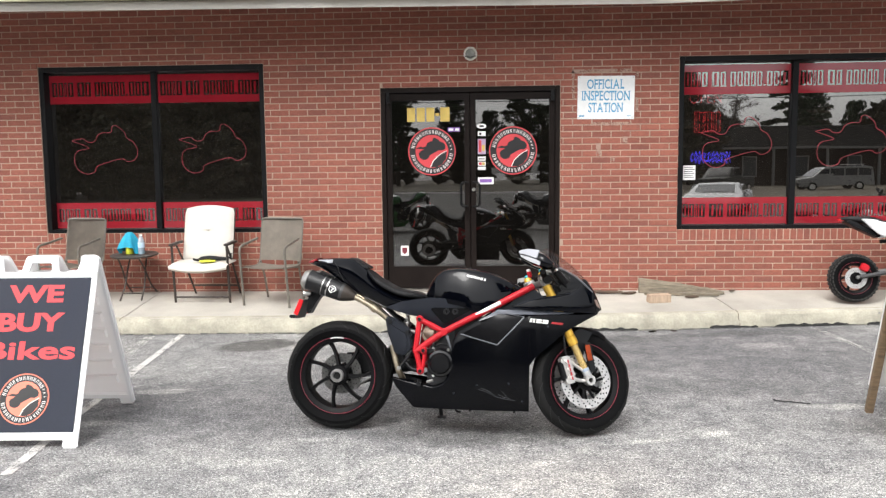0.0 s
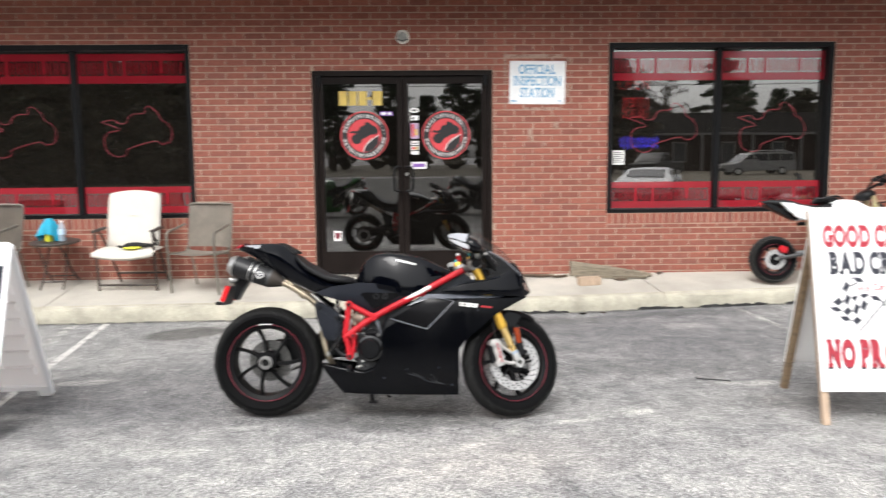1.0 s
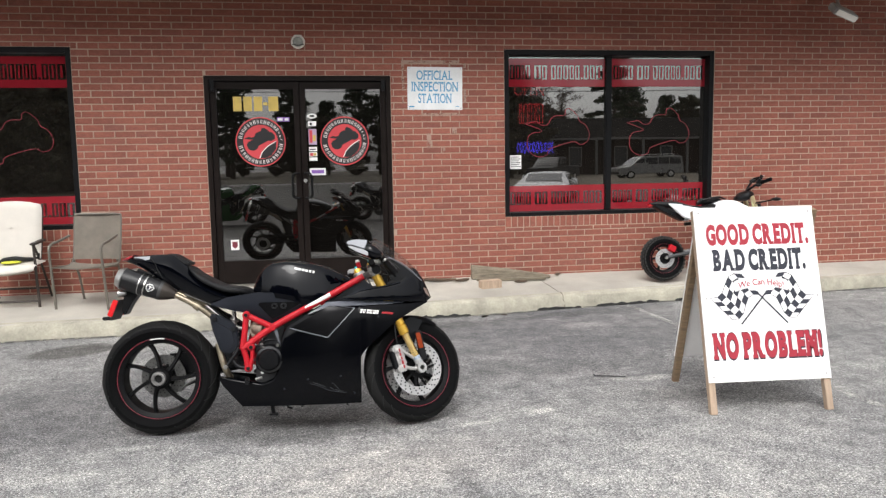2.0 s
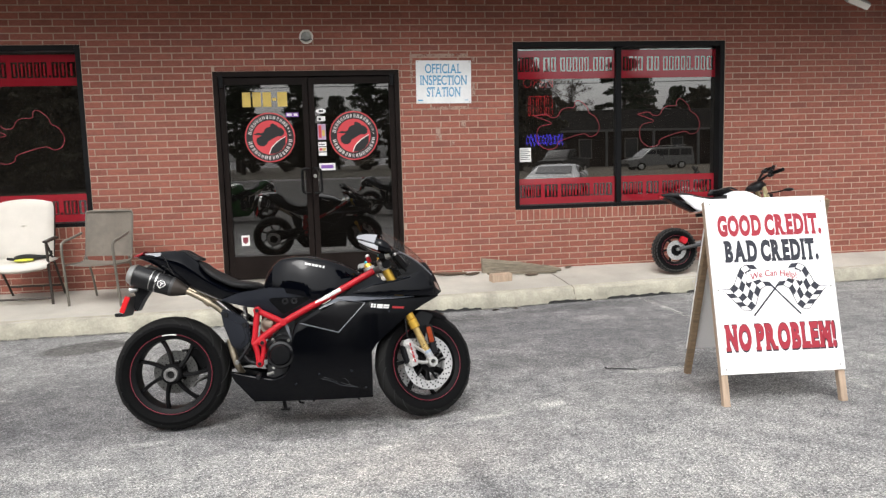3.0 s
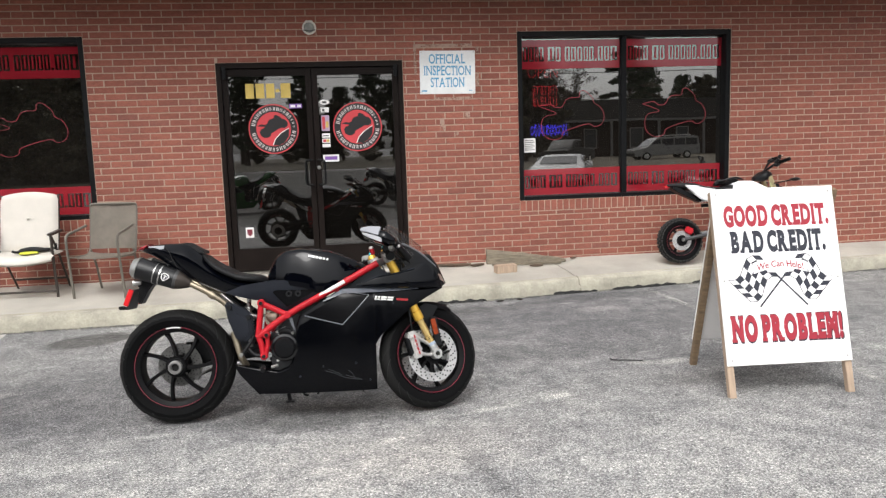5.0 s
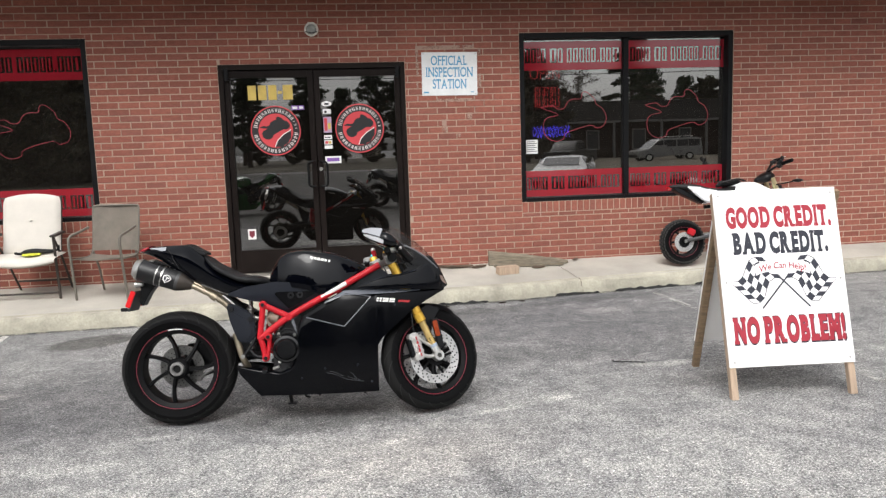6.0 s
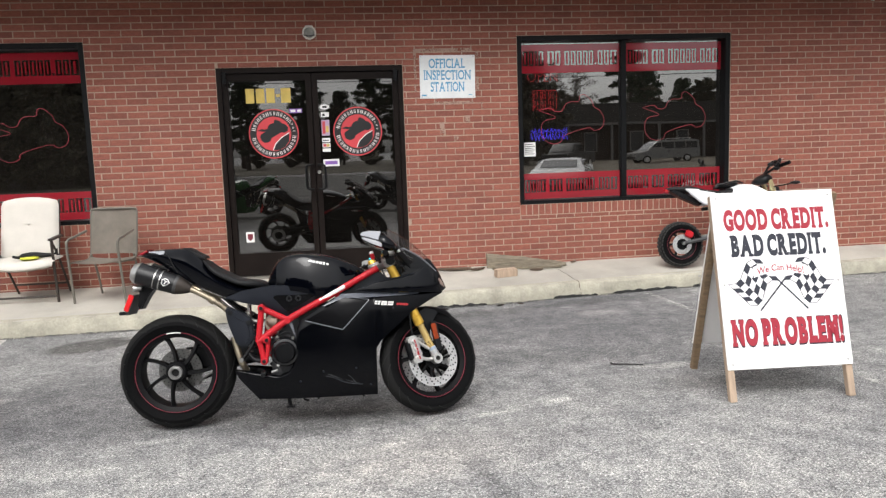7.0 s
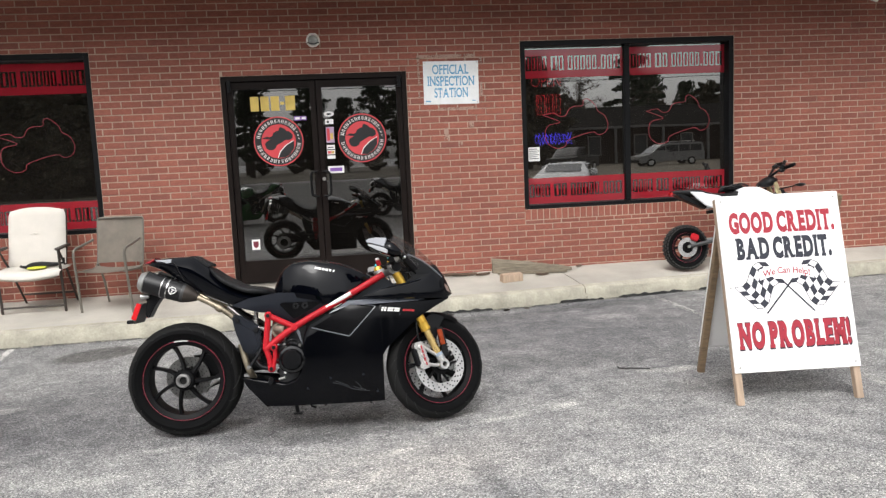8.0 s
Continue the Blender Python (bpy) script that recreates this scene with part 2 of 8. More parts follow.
def brick_material():
    m, n, l, p = nodes_of("red_brick")
    ob, geo = n.new("ShaderNodeObjectInfo"), n.new("ShaderNodeNewGeometry")
    add = n.new("ShaderNodeMath")
    add.operation = "ADD"
    l.new(ob.outputs["Random"], add.inputs[0])
    l.new(geo.outputs["Random Per Island"], add.inputs[1])
    fr = n.new("ShaderNodeMath")
    fr.operation = "FRACT"
    l.new(add.outputs[0], fr.inputs[0])
    tone = ramp(n, l, fr.outputs[0], [(0.0, (0.22, 0.072, 0.053)), (0.12, (0.25, 0.081, 0.056)), (0.45, (0.272, 0.089, 0.062)), (0.85, (0.312, 0.104, 0.071)), (1.0, (0.235, 0.085, 0.064))])
    co = n.new("ShaderNodeNewGeometry").outputs["Position"]
    streak, grain = noise_node(n, l, 22.0, 5.0, 0.7, co, (1, 1, 2.2)), noise_node(n, l, 240.0, 3.0, 0.7, co)
    weather = noise_node(n, l, 1.1, 5.0, 0.65, co)
    c = mixed(n, l, "MULTIPLY", 0.7, tone.outputs[0], ramp(n, l, streak.outputs[0], [(0.3, (0.7, 0.68, 0.66)), (0.7, (1.2, 1.2, 1.2))]).outputs[0])
    c = mixed(n, l, "MULTIPLY", 0.5, c, ramp(n, l, grain.outputs[0], [(0.3, (0.7, 0.7, 0.7)), (0.7, (1.15, 1.15, 1.15))]).outputs[0])
    c = mixed(n, l, "MULTIPLY", 0.6, c, ramp(n, l, weather.outputs[0], [(0.3, (0.8, 0.79, 0.78)), (0.7, (1.12, 1.12, 1.12))]).outputs[0])
    l.new(c, p.inputs["Base Color"])
    p.inputs["Roughness"].default_value = 0.82
    b = n.new("ShaderNodeBump")
    b.inputs["Strength"].default_value, b.inputs["Distance"].default_value = 0.5, 0.003
    l.new(grain.outputs[0], b.inputs["Height"])
    l.new(b.outputs[0], p.inputs["Normal"])
    return m


def leaf_material(name, lo, hi):
    m, n, l, p = nodes_of(name)
    geo = n.new("ShaderNodeNewGeometry")
    l.new(ramp(n, l, geo.outputs["Random Per Island"], [(0.0, lo), (1.0, hi)]).outputs[0], p.inputs["Base Color"])
    p.inputs["Roughness"].default_value = 0.65
    return m


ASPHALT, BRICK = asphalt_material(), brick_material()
MORTAR = mat("pale_mortar", (0.435, 0.317, 0.246), 0.9, 0, 0.15, 3, 160, 0.4)
CONCRETE = mat("pavement_concrete", (0.425, 0.4, 0.35), 0.85, 0, 0.2, 1.6, 130, 0.35)
KERB = mat("kerb_concrete", (0.415, 0.39, 0.315), 0.85, 0, 0.27, 5.5, 55, 0.8)
BRONZE = mat("bronze_aluminium", (0.0115, 0.008, 0.007), 0.45, 0, 0.2, 5, 200, 0, 0, None, 1.2)
BLACKFRAME = mat("black_window_frame", (0.006, 0.0062, 0.007), 0.45, 0, 0.2, 5, 200, 0, 0, None, 1.25)
PANE = glass("tinted_pane", (0.55, 0.53, 0.5), 0.37, 0.0, 0.011)
DOORPANE = glass("door_pane", (0.42, 0.41, 0.39), 0.215, 0.0, 0.005)
VINYL = mat("red_vinyl", (0.28, 0.015, 0.025), 0.06, 0, 0.06, 2, 60, 0, 0, None, 1.78)
OUTLINERED = mat("outline_red_decal", (0.26, 0.024, 0.036), 0.5, 0, 0.1, 3, 90)
DECALRED = mat("red_decal", (0.55, 0.05, 0.06), 0.4, 0, 0.05, 3, 90)
DECALBLACK = mat("black_decal", (0.012, 0.012, 0.013), 0.4, 0, 0.1, 3, 90)
DECALWHITE = mat("white_decal", (0.75, 0.74, 0.72), 0.45, 0, 0.06, 3, 90)
YELLOWVINYL = mat("yellow_vinyl", (0.58, 0.42, 0.1), 0.5, 0, 0.12, 9, 90)
PURPLEVINYL = mat("purple_vinyl", (0.2, 0.09, 0.35), 0.5, 0, 0.1, 9, 90)
BLUEPRINT = mat("faded_blue_print", (0.1, 0.34, 0.55), 0.6, 0, 0.15, 12, 90)
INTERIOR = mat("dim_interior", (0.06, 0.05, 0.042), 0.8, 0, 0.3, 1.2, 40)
SOFFIT = mat("painted_soffit", (0.78, 0.75, 0.7), 0.7, 0, 0.12, 2, 60)
FASCIA = mat("grey_fascia", (0.33, 0.31, 0.28), 0.65, 0, 0.12, 2, 60)
CREAM = mat("cream_sign_face", (0.85, 0.83, 0.62), 0.4, 0, 0.05, 2, 60)
SIGNWHITE = mat("white_sign_board", (0.84, 0.83, 0.82), 0.5, 0, 0.03, 2, 60)
SHEETWHITE = mat("weathered_white_sheet", (0.78, 0.79, 0.79), 0.6, 0, 0.08, 5, 60)

SIGNPLASTIC = mat("bright_white_plastic", (0.9, 0.905, 0.915), 0.35, 0, 0.03, 4, 90)
THINPLASTIC, tn, tl, tp = nodes_of("thin_translucent_plastic")
tp.inputs["Base Color"].default_value = (0.9, 0.905, 0.915, 1)
tp.inputs["Roughness"].default_value = 0.4
thin, thin_mix = tn.new("ShaderNodeBsdfTranslucent"), tn.new("ShaderNodeMixShader")
thin.inputs[0].default_value = (0.97, 0.97, 0.97, 1)
thin_mix.inputs[0].default_value = 0.8
tl.new(tp.outputs[0], thin_mix.inputs[1])
tl.new(thin.outputs[0], thin_mix.inputs[2])
tl.new(thin_mix.outputs[0], tn["Material Output"].inputs[0])
PLASTICWHITE = mat("white_plastic", (0.8, 0.81, 0.83), 0.35, 0, 0.05, 4, 90)
CHARCOAL = mat("charcoal_sign_face", (0.026, 0.03, 0.044), 0.6, 0, 0.1, 3, 90, 0, 0, None, 1.3)
SALMON = mat("salmon_red_print", (0.66, 0.075, 0.083), 0.55, 0, 0.05, 8, 90, 0, 0, None, 1.3)
ORANGE = mat("orange_print", (0.8, 0.2, 0.13), 0.5, 0, 0.06, 8, 90)
PRINTRED = mat("red_print", (0.34, 0.019, 0.036), 0.5, 0, 0.06, 8, 90)
PRINTBLACK = mat("navy_black_print", (0.02, 0.022, 0.035), 0.5, 0, 0.1, 8, 90)
PINE = mat("pine_lumber", (0.45, 0.335, 0.245), 0.7, 0, 0.2, 5, 60, 0.3, 0, (12, 12, 1.2))
OLDPINE = mat("weathered_lumber", (0.26, 0.18, 0.11), 0.85, 0, 0.35, 5, 60, 0.5, 0, (1.5, 12, 12))
GREYWOOD = mat("grey_split_wood", (0.22, 0.185, 0.135), 0.9, 0, 0.4, 6, 50, 0.7, 0, (1.2, 10, 10))
SLING = mat("taupe_mesh_fabric", (0.26, 0.228, 0.192), 0.8, 0, 0.16, 9, 300, 0.5)
TAUPEMETAL = mat("taupe_coated_steel", (0.17, 0.155, 0.13), 0.45, 0.2, 0.15, 6, 120)
BROWNMETAL = mat("brown_coated_steel", (0.05, 0.04, 0.034), 0.5, 0.2, 0.2, 6, 120)
CUSHION = mat("off_white_cushion", (0.58, 0.545, 0.49), 0.85, 0, 0.06, 5, 150, 0.25)
PAINTBLACK = mat("gloss_black_paint", (0.0010, 0.0013, 0.0027), 0.03, 0, 0.1, 4, 300, 0, 0.0, None, 1.35)
SATIN = mat("satin_black_plastic", (0.0045, 0.0048, 0.0058), 0.4, 0, 0.15, 6, 200, 0.05, 0, None, 1.33)
GREYPLASTIC = mat("slate_plastic", (0.0075, 0.0094, 0.015), 0.32, 0, 0.12, 6, 200, 0.05, 0, None, 1.4)
RUBBER = mat("tyre_rubber", (0.0042, 0.0042, 0.0045), 0.85, 0, 0.3, 8, 120, 0.2, 0, None, 1.2)
DUSTRUBBER = mat("dusty_tread_rubber", (0.0095, 0.0094, 0.0092), 0.75, 0, 0.35, 14, 160, 0.3, 0, None, 1.27)
RIMBLACK = mat("black_rim", (0.004, 0.004, 0.0045), 0.5, 0, 0.2, 8, 150, 0, 0, None, 1.22)
STEEL = mat("brushed_steel", (0.55, 0.54, 0.52), 0.3, 1.0, 0.15, 10, 250)
DISC = mat("disc_steel", (0.52, 0.515, 0.51), 0.42, 0.5, 0.2, 10, 250)
ALLOY = mat("cast_alloy", (0.6, 0.59, 0.57), 0.38, 0.8, 0.15, 10, 250, 0.1)
TITAN = mat("straw_titanium", (0.4, 0.34, 0.25), 0.34, 0.9, 0.25, 9, 150)
GOLD = mat("gold_anodised", (0.75, 0.46, 0.07), 0.3, 0.7, 0.1, 9, 150)
ENGINEBLACK = mat("gloss_engine_black", (0.004, 0.0042, 0.005), 0.16, 0, 0.15, 9, 150, 0, 0, None, 1.5)
FRAMERED = mat("red_frame_paint", (0.42, 0.009, 0.017), 0.42, 0, 0.06, 9, 150, 0, 0.0, None, 1.36)
FAIRINGBLACK = mat("gloss_black_fairing", (0.0011, 0.0013, 0.0022), 0.13, 0, 0.15, 4, 300, 0, 0.0, None, 1.27)
REDLENS = mat("red_lens", (0.6, 0.014, 0.018), 0.25, 0, 0.06, 9, 150, 0, 0.5)
AMBER = mat("amber_lens", (0.24, 0.036, 0.008), 0.3, 0, 0.06, 9, 150, 0, 0.0, None, 1.3)
CARBON = mat("carbon_weave", (0.012, 0.012, 0.013), 0.35, 0, 0.35, 20, 220, 0, 0.15, None, 1.4)
ENGINE = mat("dark_engine_metal", (0.045, 0.045, 0.048), 0.5, 0.5, 0.3, 9, 120, 0.2)
SEATVINYL = mat("black_seat_vinyl", (0.009, 0.009, 0.01), 0.55, 0, 0.15, 9, 350, 0.2, 0, None, 1.35)
SMOKED = glass("smoked_screen", (0.84, 0.8, 0.79), 0.045)
MIRROR = mat("mirror_glass", (0.2, 0.205, 0.22), 0.02, 1.0, 0.01, 3, 90)
PALEGOLD = mat("champagne_tube", (0.7, 0.5, 0.2), 0.28, 0.8, 0.1, 9, 150)
LIP = mat("grey_vent_lip", (0.11, 0.115, 0.13), 0.3, 0, 0.1, 9, 150)
LENS = mat("headlight_lens", (0.3, 0.21, 0.18), 0.08, 0.2, 0.2, 12, 90, 0, 1.0)
TEAL = mat("teal_towel", (0.02, 0.33, 0.48), 0.9, 0, 0.15, 12, 220, 0.6)
YELLOWPLASTIC = mat("yellow_green_plastic", (0.6, 0.62, 0.05), 0.4, 0, 0.1, 12, 90)
CLEARPLASTIC = mat("clear_bottle", (0.62, 0.72, 0.8), 0.12, 0, 0.1, 30, 90)
CLEARPLASTIC.node_tree.nodes["Principled BSDF"].inputs["Alpha"].default_value = 0.5
WATERLABEL = mat("bottle_label", (0.5, 0.66, 0.8), 0.5, 0, 0.1, 12, 90)
RUST = mat("dark_litter", (0.11, 0.075, 0.05), 0.9, 0, 0.4, 14, 90, 0.4)
LINEPAINT = worn_paint_material("worn_white_line", (0.52, 0.505, 0.485), 0.43)
FAINTPAINT = worn_paint_material("faint_white_line", (0.5, 0.485, 0.46), 0.488)
DARKFLECK = worn_paint_material("dark_flecks", (0.09, 0.088, 0.085), 0.46)
RESIDUE = worn_paint_material("pale_glue_residue", (0.37, 0.25, 0.2), 0.43)
NEONRED = glow("red_neon", (1.0, 0.05, 0.08), 1.0)
NEONBLUE = glow("blue_neon", (0.1, 0.08, 1.0), 1.9)
LAMPGLASS = mat("frosted_lamp_glass", (0.8, 0.78, 0.72), 0.3, 0, 0.1, 9, 90)
GREYMETAL = mat("grey_lamp_metal", (0.36, 0.36, 0.34), 0.5, 0.1, 0.15, 9, 90)

# ---- helpers for shapes ----


def part(name, bm, material, parent, label="", smooth=40, m=None, kind="", keep=False):
    """One mesh object under a thing or a part, or, with no parent, at top level."""
    me = bm
    if isinstance(bm, bmesh.types.BMesh):
        me = bpy.data.meshes.new(name)
        bmesh.ops.recalc_face_normals(bm, faces=bm.faces)
        bm.to_mesh(me)
        bm.free()
    if material is not None and not me.materials:
        me.materials.append(material)
    if not smooth:
        me.polygons.foreach_set("use_smooth", [False] * len(me.polygons))
    elif not keep:
        me.polygons.foreach_set("use_smooth", [True] * len(me.polygons))
        me.set_sharp_from_angle(angle=radians(smooth))
    ob = new(name, me)
    ob.parent = parent
    if m is not None:
        ob.matrix_basis = m
    return tagged(ob, label, "", "", kind)


def thing(name, label, category, m=None, group="", kind=""):
    ob = new(name)
    ob.empty_display_size = 0.1
    if m is not None:
        ob.matrix_basis = m
    return tagged(ob, label, category, group, kind)


def grid_faces(bm, rows, close_u=False, close_v=False):
    """Faces between rows of points; the rows are all as long."""
    vs = [[bm.verts.new(p) for p in r] for r in rows]
    nu, nv = len(vs), len(vs[0])
    for i in range(nu if close_u else nu - 1):
        for j in range(nv if close_v else nv - 1):
            a, b = vs[i], vs[(i + 1) % nu]
            bm.faces.new((a[j], b[j], b[(j + 1) % nv], a[(j + 1) % nv]))
    return vs


def box(bm, x0, x1, y0, y1, z0, z1, bevel=0.0, m=None):
    b = bmesh.new()
    bmesh.ops.create_cube(b, size=1)
    for v in b.verts:
        v.co = Vector((x0 if v.co.x < 0 else x1, y0 if v.co.y < 0 else y1, z0 if v.co.z < 0 else z1))
    if bevel:
        bmesh.ops.bevel(b, geom=list(b.edges), offset=bevel, segments=2, affect="EDGES", clamp_overlap=True)
    add(bm, b, m)


def add(bm, b, m=None):
    if m is not None:
        bmesh.ops.transform(b, matrix=m, verts=b.verts)
    me = bpy.data.meshes.new("tmp")
    b.to_mesh(me)
    b.free()
    bm.from_mesh(me)
    bpy.data.meshes.remove(me)


def boxes(*args, bevel=0.0):
    bm = bmesh.new()
    for a in args:
        box(bm, *a, bevel=bevel)
    return bm


def smooth_line(pts, n=6):
    """A Catmull-Rom line through the points."""
    p = [Vector(q) for q in pts]
    if len(p) < 3:
        return p
    p = [2 * p[0] - p[1]] + p + [2 * p[-1] - p[-2]]
    out = []
    for i in range(1, len(p) - 2):
        for k in range(n):
            t = k / n
            a, b, c, d = p[i - 1 : i + 3]
            out.append(0.5 * (2 * b + (c - a) * t + (2 * a - 5 * b + 4 * c - d) * t * t + (3 * b - a - 3 * c + d) * t * t * t))
    return out + [p[-2]]


def tube(bm, pts, r, seg=10, n=5, curved=True, r2=None, closed=False):
    """A round bar along a line."""
    line = smooth_line(pts, n) if curved and len(pts) > 2 else [Vector(q) for q in pts]
    rows, side = [], None
    for i, q in enumerate(line):
        a, b = line[max(0, i - 1)], line[min(len(line) - 1, i + 1)]
        if closed:
            a, b = line[i - 1], line[(i + 1) % len(line)]
        d = (b - a).normalized()
        if side is None:
            side = d.orthogonal().normalized()
        side = (side - d * side.dot(d)).normalized()
        up = d.cross(side)
        rad = r if r2 is None else r + (r2 - r) * i / max(1, len(line) - 1)
        rows.append([q + (side * math.cos(t) + up * math.sin(t)) * rad for t in (2 * math.pi * k / seg for k in range(seg))])
    vs = grid_faces(bm, rows, closed, True)
    if not closed:
        bm.faces.new(vs[0][::-1])
        bm.faces.new(vs[-1])
    return bm


def tubes(lines, r, seg=10, curved=True, n=5):
    bm = bmesh.new()
    for pts in lines:
        tube(bm, pts, r, seg, n, curved)
    return bm


def cyl(bm, p0, p1, r0, r1=None, seg=24, bevel=0.0):
    """A capped round rod; bevel rounds its rims."""
    p0, p1 = Vector(p0), Vector(p1)
    r1 = r0 if r1 is None else r1
    d = (p1 - p0).normalized()
    s = d.orthogonal().normalized()
    u = d.cross(s)
    rings = [(p0, r0), (p1, r1)]
    if bevel:
        rings = [(p0, r0 - bevel), (p0 + d * bevel, r0), (p1 - d * bevel, r1), (p1, r1 - bevel)]
    rows = [[c + (s * math.cos(t) + u * math.sin(t)) * r for t in (2 * math.pi * k / seg for k in range(seg))] for c, r in rings]
    vs = grid_faces(bm, rows, False, True)
    bm.faces.new(vs[0][::-1])
    bm.faces.new(vs[-1])
    return bm


def lathe(bm, profile, seg=48, centre=(0, 0, 0), axis="y", closed=True):
    """Turns a profile of (radius, along) round an axis."""
    rows = []
    c = Vector(centre)
    for k in range(seg):
        t = 2 * math.pi * k / seg
        cs, sn = math.cos(t), math.sin(t)
        if axis == "y":
            rows.append([c + Vector((r * cs, a, r * sn)) for r, a in profile])
        else:
            rows.append([c + Vector((r * cs, r * sn, a)) for r, a in profile])
    grid_faces(bm, rows, True, closed)
    return bm


def curve_at(pairs, u):
    """The value at u of a line through (u, value) pairs."""
    return float(np.interp(u, [a for a, _ in pairs], [b for _, b in pairs]))


def glide_at(pairs, u):
    """The value at u of a smooth line through (u, value) pairs, with no overshoot."""
    xs, ys = [a for a, _ in pairs], [b for _, b in pairs]
    if u <= xs[0] or u >= xs[-1] or len(xs) < 3:
        return curve_at(pairs, u)
    i = max(k for k in range(len(xs) - 1) if xs[k] <= u)
    d = [(ys[k + 1] - ys[k]) / (xs[k + 1] - xs[k]) for k in range(len(xs) - 1)]
    g = [d[0]] + [0.0 if a * b <= 0 else 2 * a * b / (a + b) for a, b in zip(d, d[1:])] + [d[-1]]
    h = xs[i + 1] - xs[i]
    t = (u - xs[i]) / h
    return (2 * t**3 - 3 * t**2 + 1) * ys[i] + (t**3 - 2 * t**2 + t) * h * g[i] + (3 * t**2 - 2 * t**3) * ys[i + 1] + (t**3 - t**2) * h * g[i + 1]


def body(stations, top, low, half, power=2.6, seg=28, pinch=0.0):
    """A closed smooth body along x: its top and bottom lines, its half width, and rounded cross sections."""
    bm = bmesh.new()
    rows = []
    for u in stations:
        zt, zb, hw = glide_at(top, u), glide_at(low, u), glide_at(half, u)
        c, h = (zt + zb) / 2, max(0.002, (zt - zb) / 2)
        row = []
        for k in range(seg):
            t = 2 * math.pi * k / seg
            cs, sn = math.cos(t), math.sin(t)
            y = math.copysign(abs(cs) ** (2 / power), cs) * hw * (1 - pinch * max(0.0, sn))
            z = math.copysign(abs(sn) ** (2 / power), sn) * h
            row.append((u, y, c + z))
        rows.append(row)
    vs = grid_faces(bm, rows, False, True)
    bm.faces.new(vs[0][::-1])
    bm.faces.new(vs[-1])
    return bm


def shell(stations, top, low, depth, side, thick=0.006, n=14, roll=0.0):
    """A bowed panel along x between a top and a bottom line; depth(u, z) is its distance from the middle."""
    bm = bmesh.new()
    out, inn = [], []
    for u in stations:
        zt, zb = curve_at(top, u), curve_at(low, u)
        zs = [zb + (zt - zb) * k / n for k in range(n + 1)]
        ins = [roll * max(0.0, (k / n - 0.88) / 0.12) ** 2 for k in range(n + 1)]
        out.append([(u, side * (depth(u, z) - r), z) for z, r in zip(zs, ins)])
        inn.append([(u, side * (depth(u, z) - thick - r), z) for z, r in zip(zs, ins)])
    a, b = grid_faces(bm, out), grid_faces(bm, inn)
    for r, q in ((a[0], b[0]), (a[-1], b[-1]), ([x[0] for x in a], [x[0] for x in b]), ([x[-1] for x in a], [x[-1] for x in b])):
        for i in range(len(r) - 1):
            bm.faces.new((r[i], r[i + 1], q[i + 1], q[i]))
    return bm


def plate(outline, y0, y1, bm=None, bevel=0.0):
    """A flat plate with an outline in x and z, from y0 to y1."""
    b = bmesh.new()
    f = b.faces.new([b.verts.new((x, y0, z)) for x, z in outline])
    ext = bmesh.ops.extrude_face_region(b, geom=[f])["geom"]
    bmesh.ops.translate(b, vec=(0, y1 - y0, 0), verts=[v for v in ext if isinstance(v, bmesh.types.BMVert)])
    if bevel:
        bmesh.ops.bevel(b, geom=list(b.edges), offset=bevel, segments=2, affect="EDGES", clamp_overlap=True)
    if bm is None:
        return b
    add(bm, b)
    return bm


def steps(a, b, n):
    return [a + (b - a) * k / n for k in range(n + 1)]


def text_mesh(words, height, width=None, bold=0.0, depth=0.0008):
    """Words in the built-in font as a mesh that stands in x and z, its lower left corner at the origin."""
    cu = bpy.data.curves.new("words", "FONT")
    cu.body, cu.offset, cu.extrude, cu.resolution_u = words, bold, 0.0, 4
    ob = new("words", cu)
    me = bpy.data.meshes.new_from_object(ob.evaluated_get(bpy.context.evaluated_depsgraph_get()))
    bpy.data.objects.remove(ob)
    bpy.data.curves.remove(cu)
    co = np.array([v.co for v in me.vertices])
    lo, hi = co.min(0), co.max(0)
    sy = height / (hi[1] - lo[1])
    sx = width / (hi[0] - lo[0]) if width else sy
    for v in me.vertices:
        v.co = Vector(((v.co.x - lo[0]) * sx, 0, (v.co.y - lo[1]) * sy))
    bm = bmesh.new()
    bm.from_mesh(me)
    bpy.data.meshes.remove(me)
    ext = bmesh.ops.extrude_face_region(bm, geom=list(bm.faces))["geom"]
    bmesh.ops.translate(bm, vec=(0, -depth, 0), verts=[v for v in ext if isinstance(v, bmesh.types.BMVert)])
    return bm
# where a letter's stems end in a slab: (0 left, 1 middle, 2 right; 0 foot, 1 head)
SLABS = {"D": "00 01", "B": "00 01", "P": "00 01", "E": "00 01", "L": "00 01", "F": "00 01", "R": "00 01 20", "I": "10 11", "T": "10", "A": "00 20", "N": "00 01 21", "M": "00 01 20 21"}


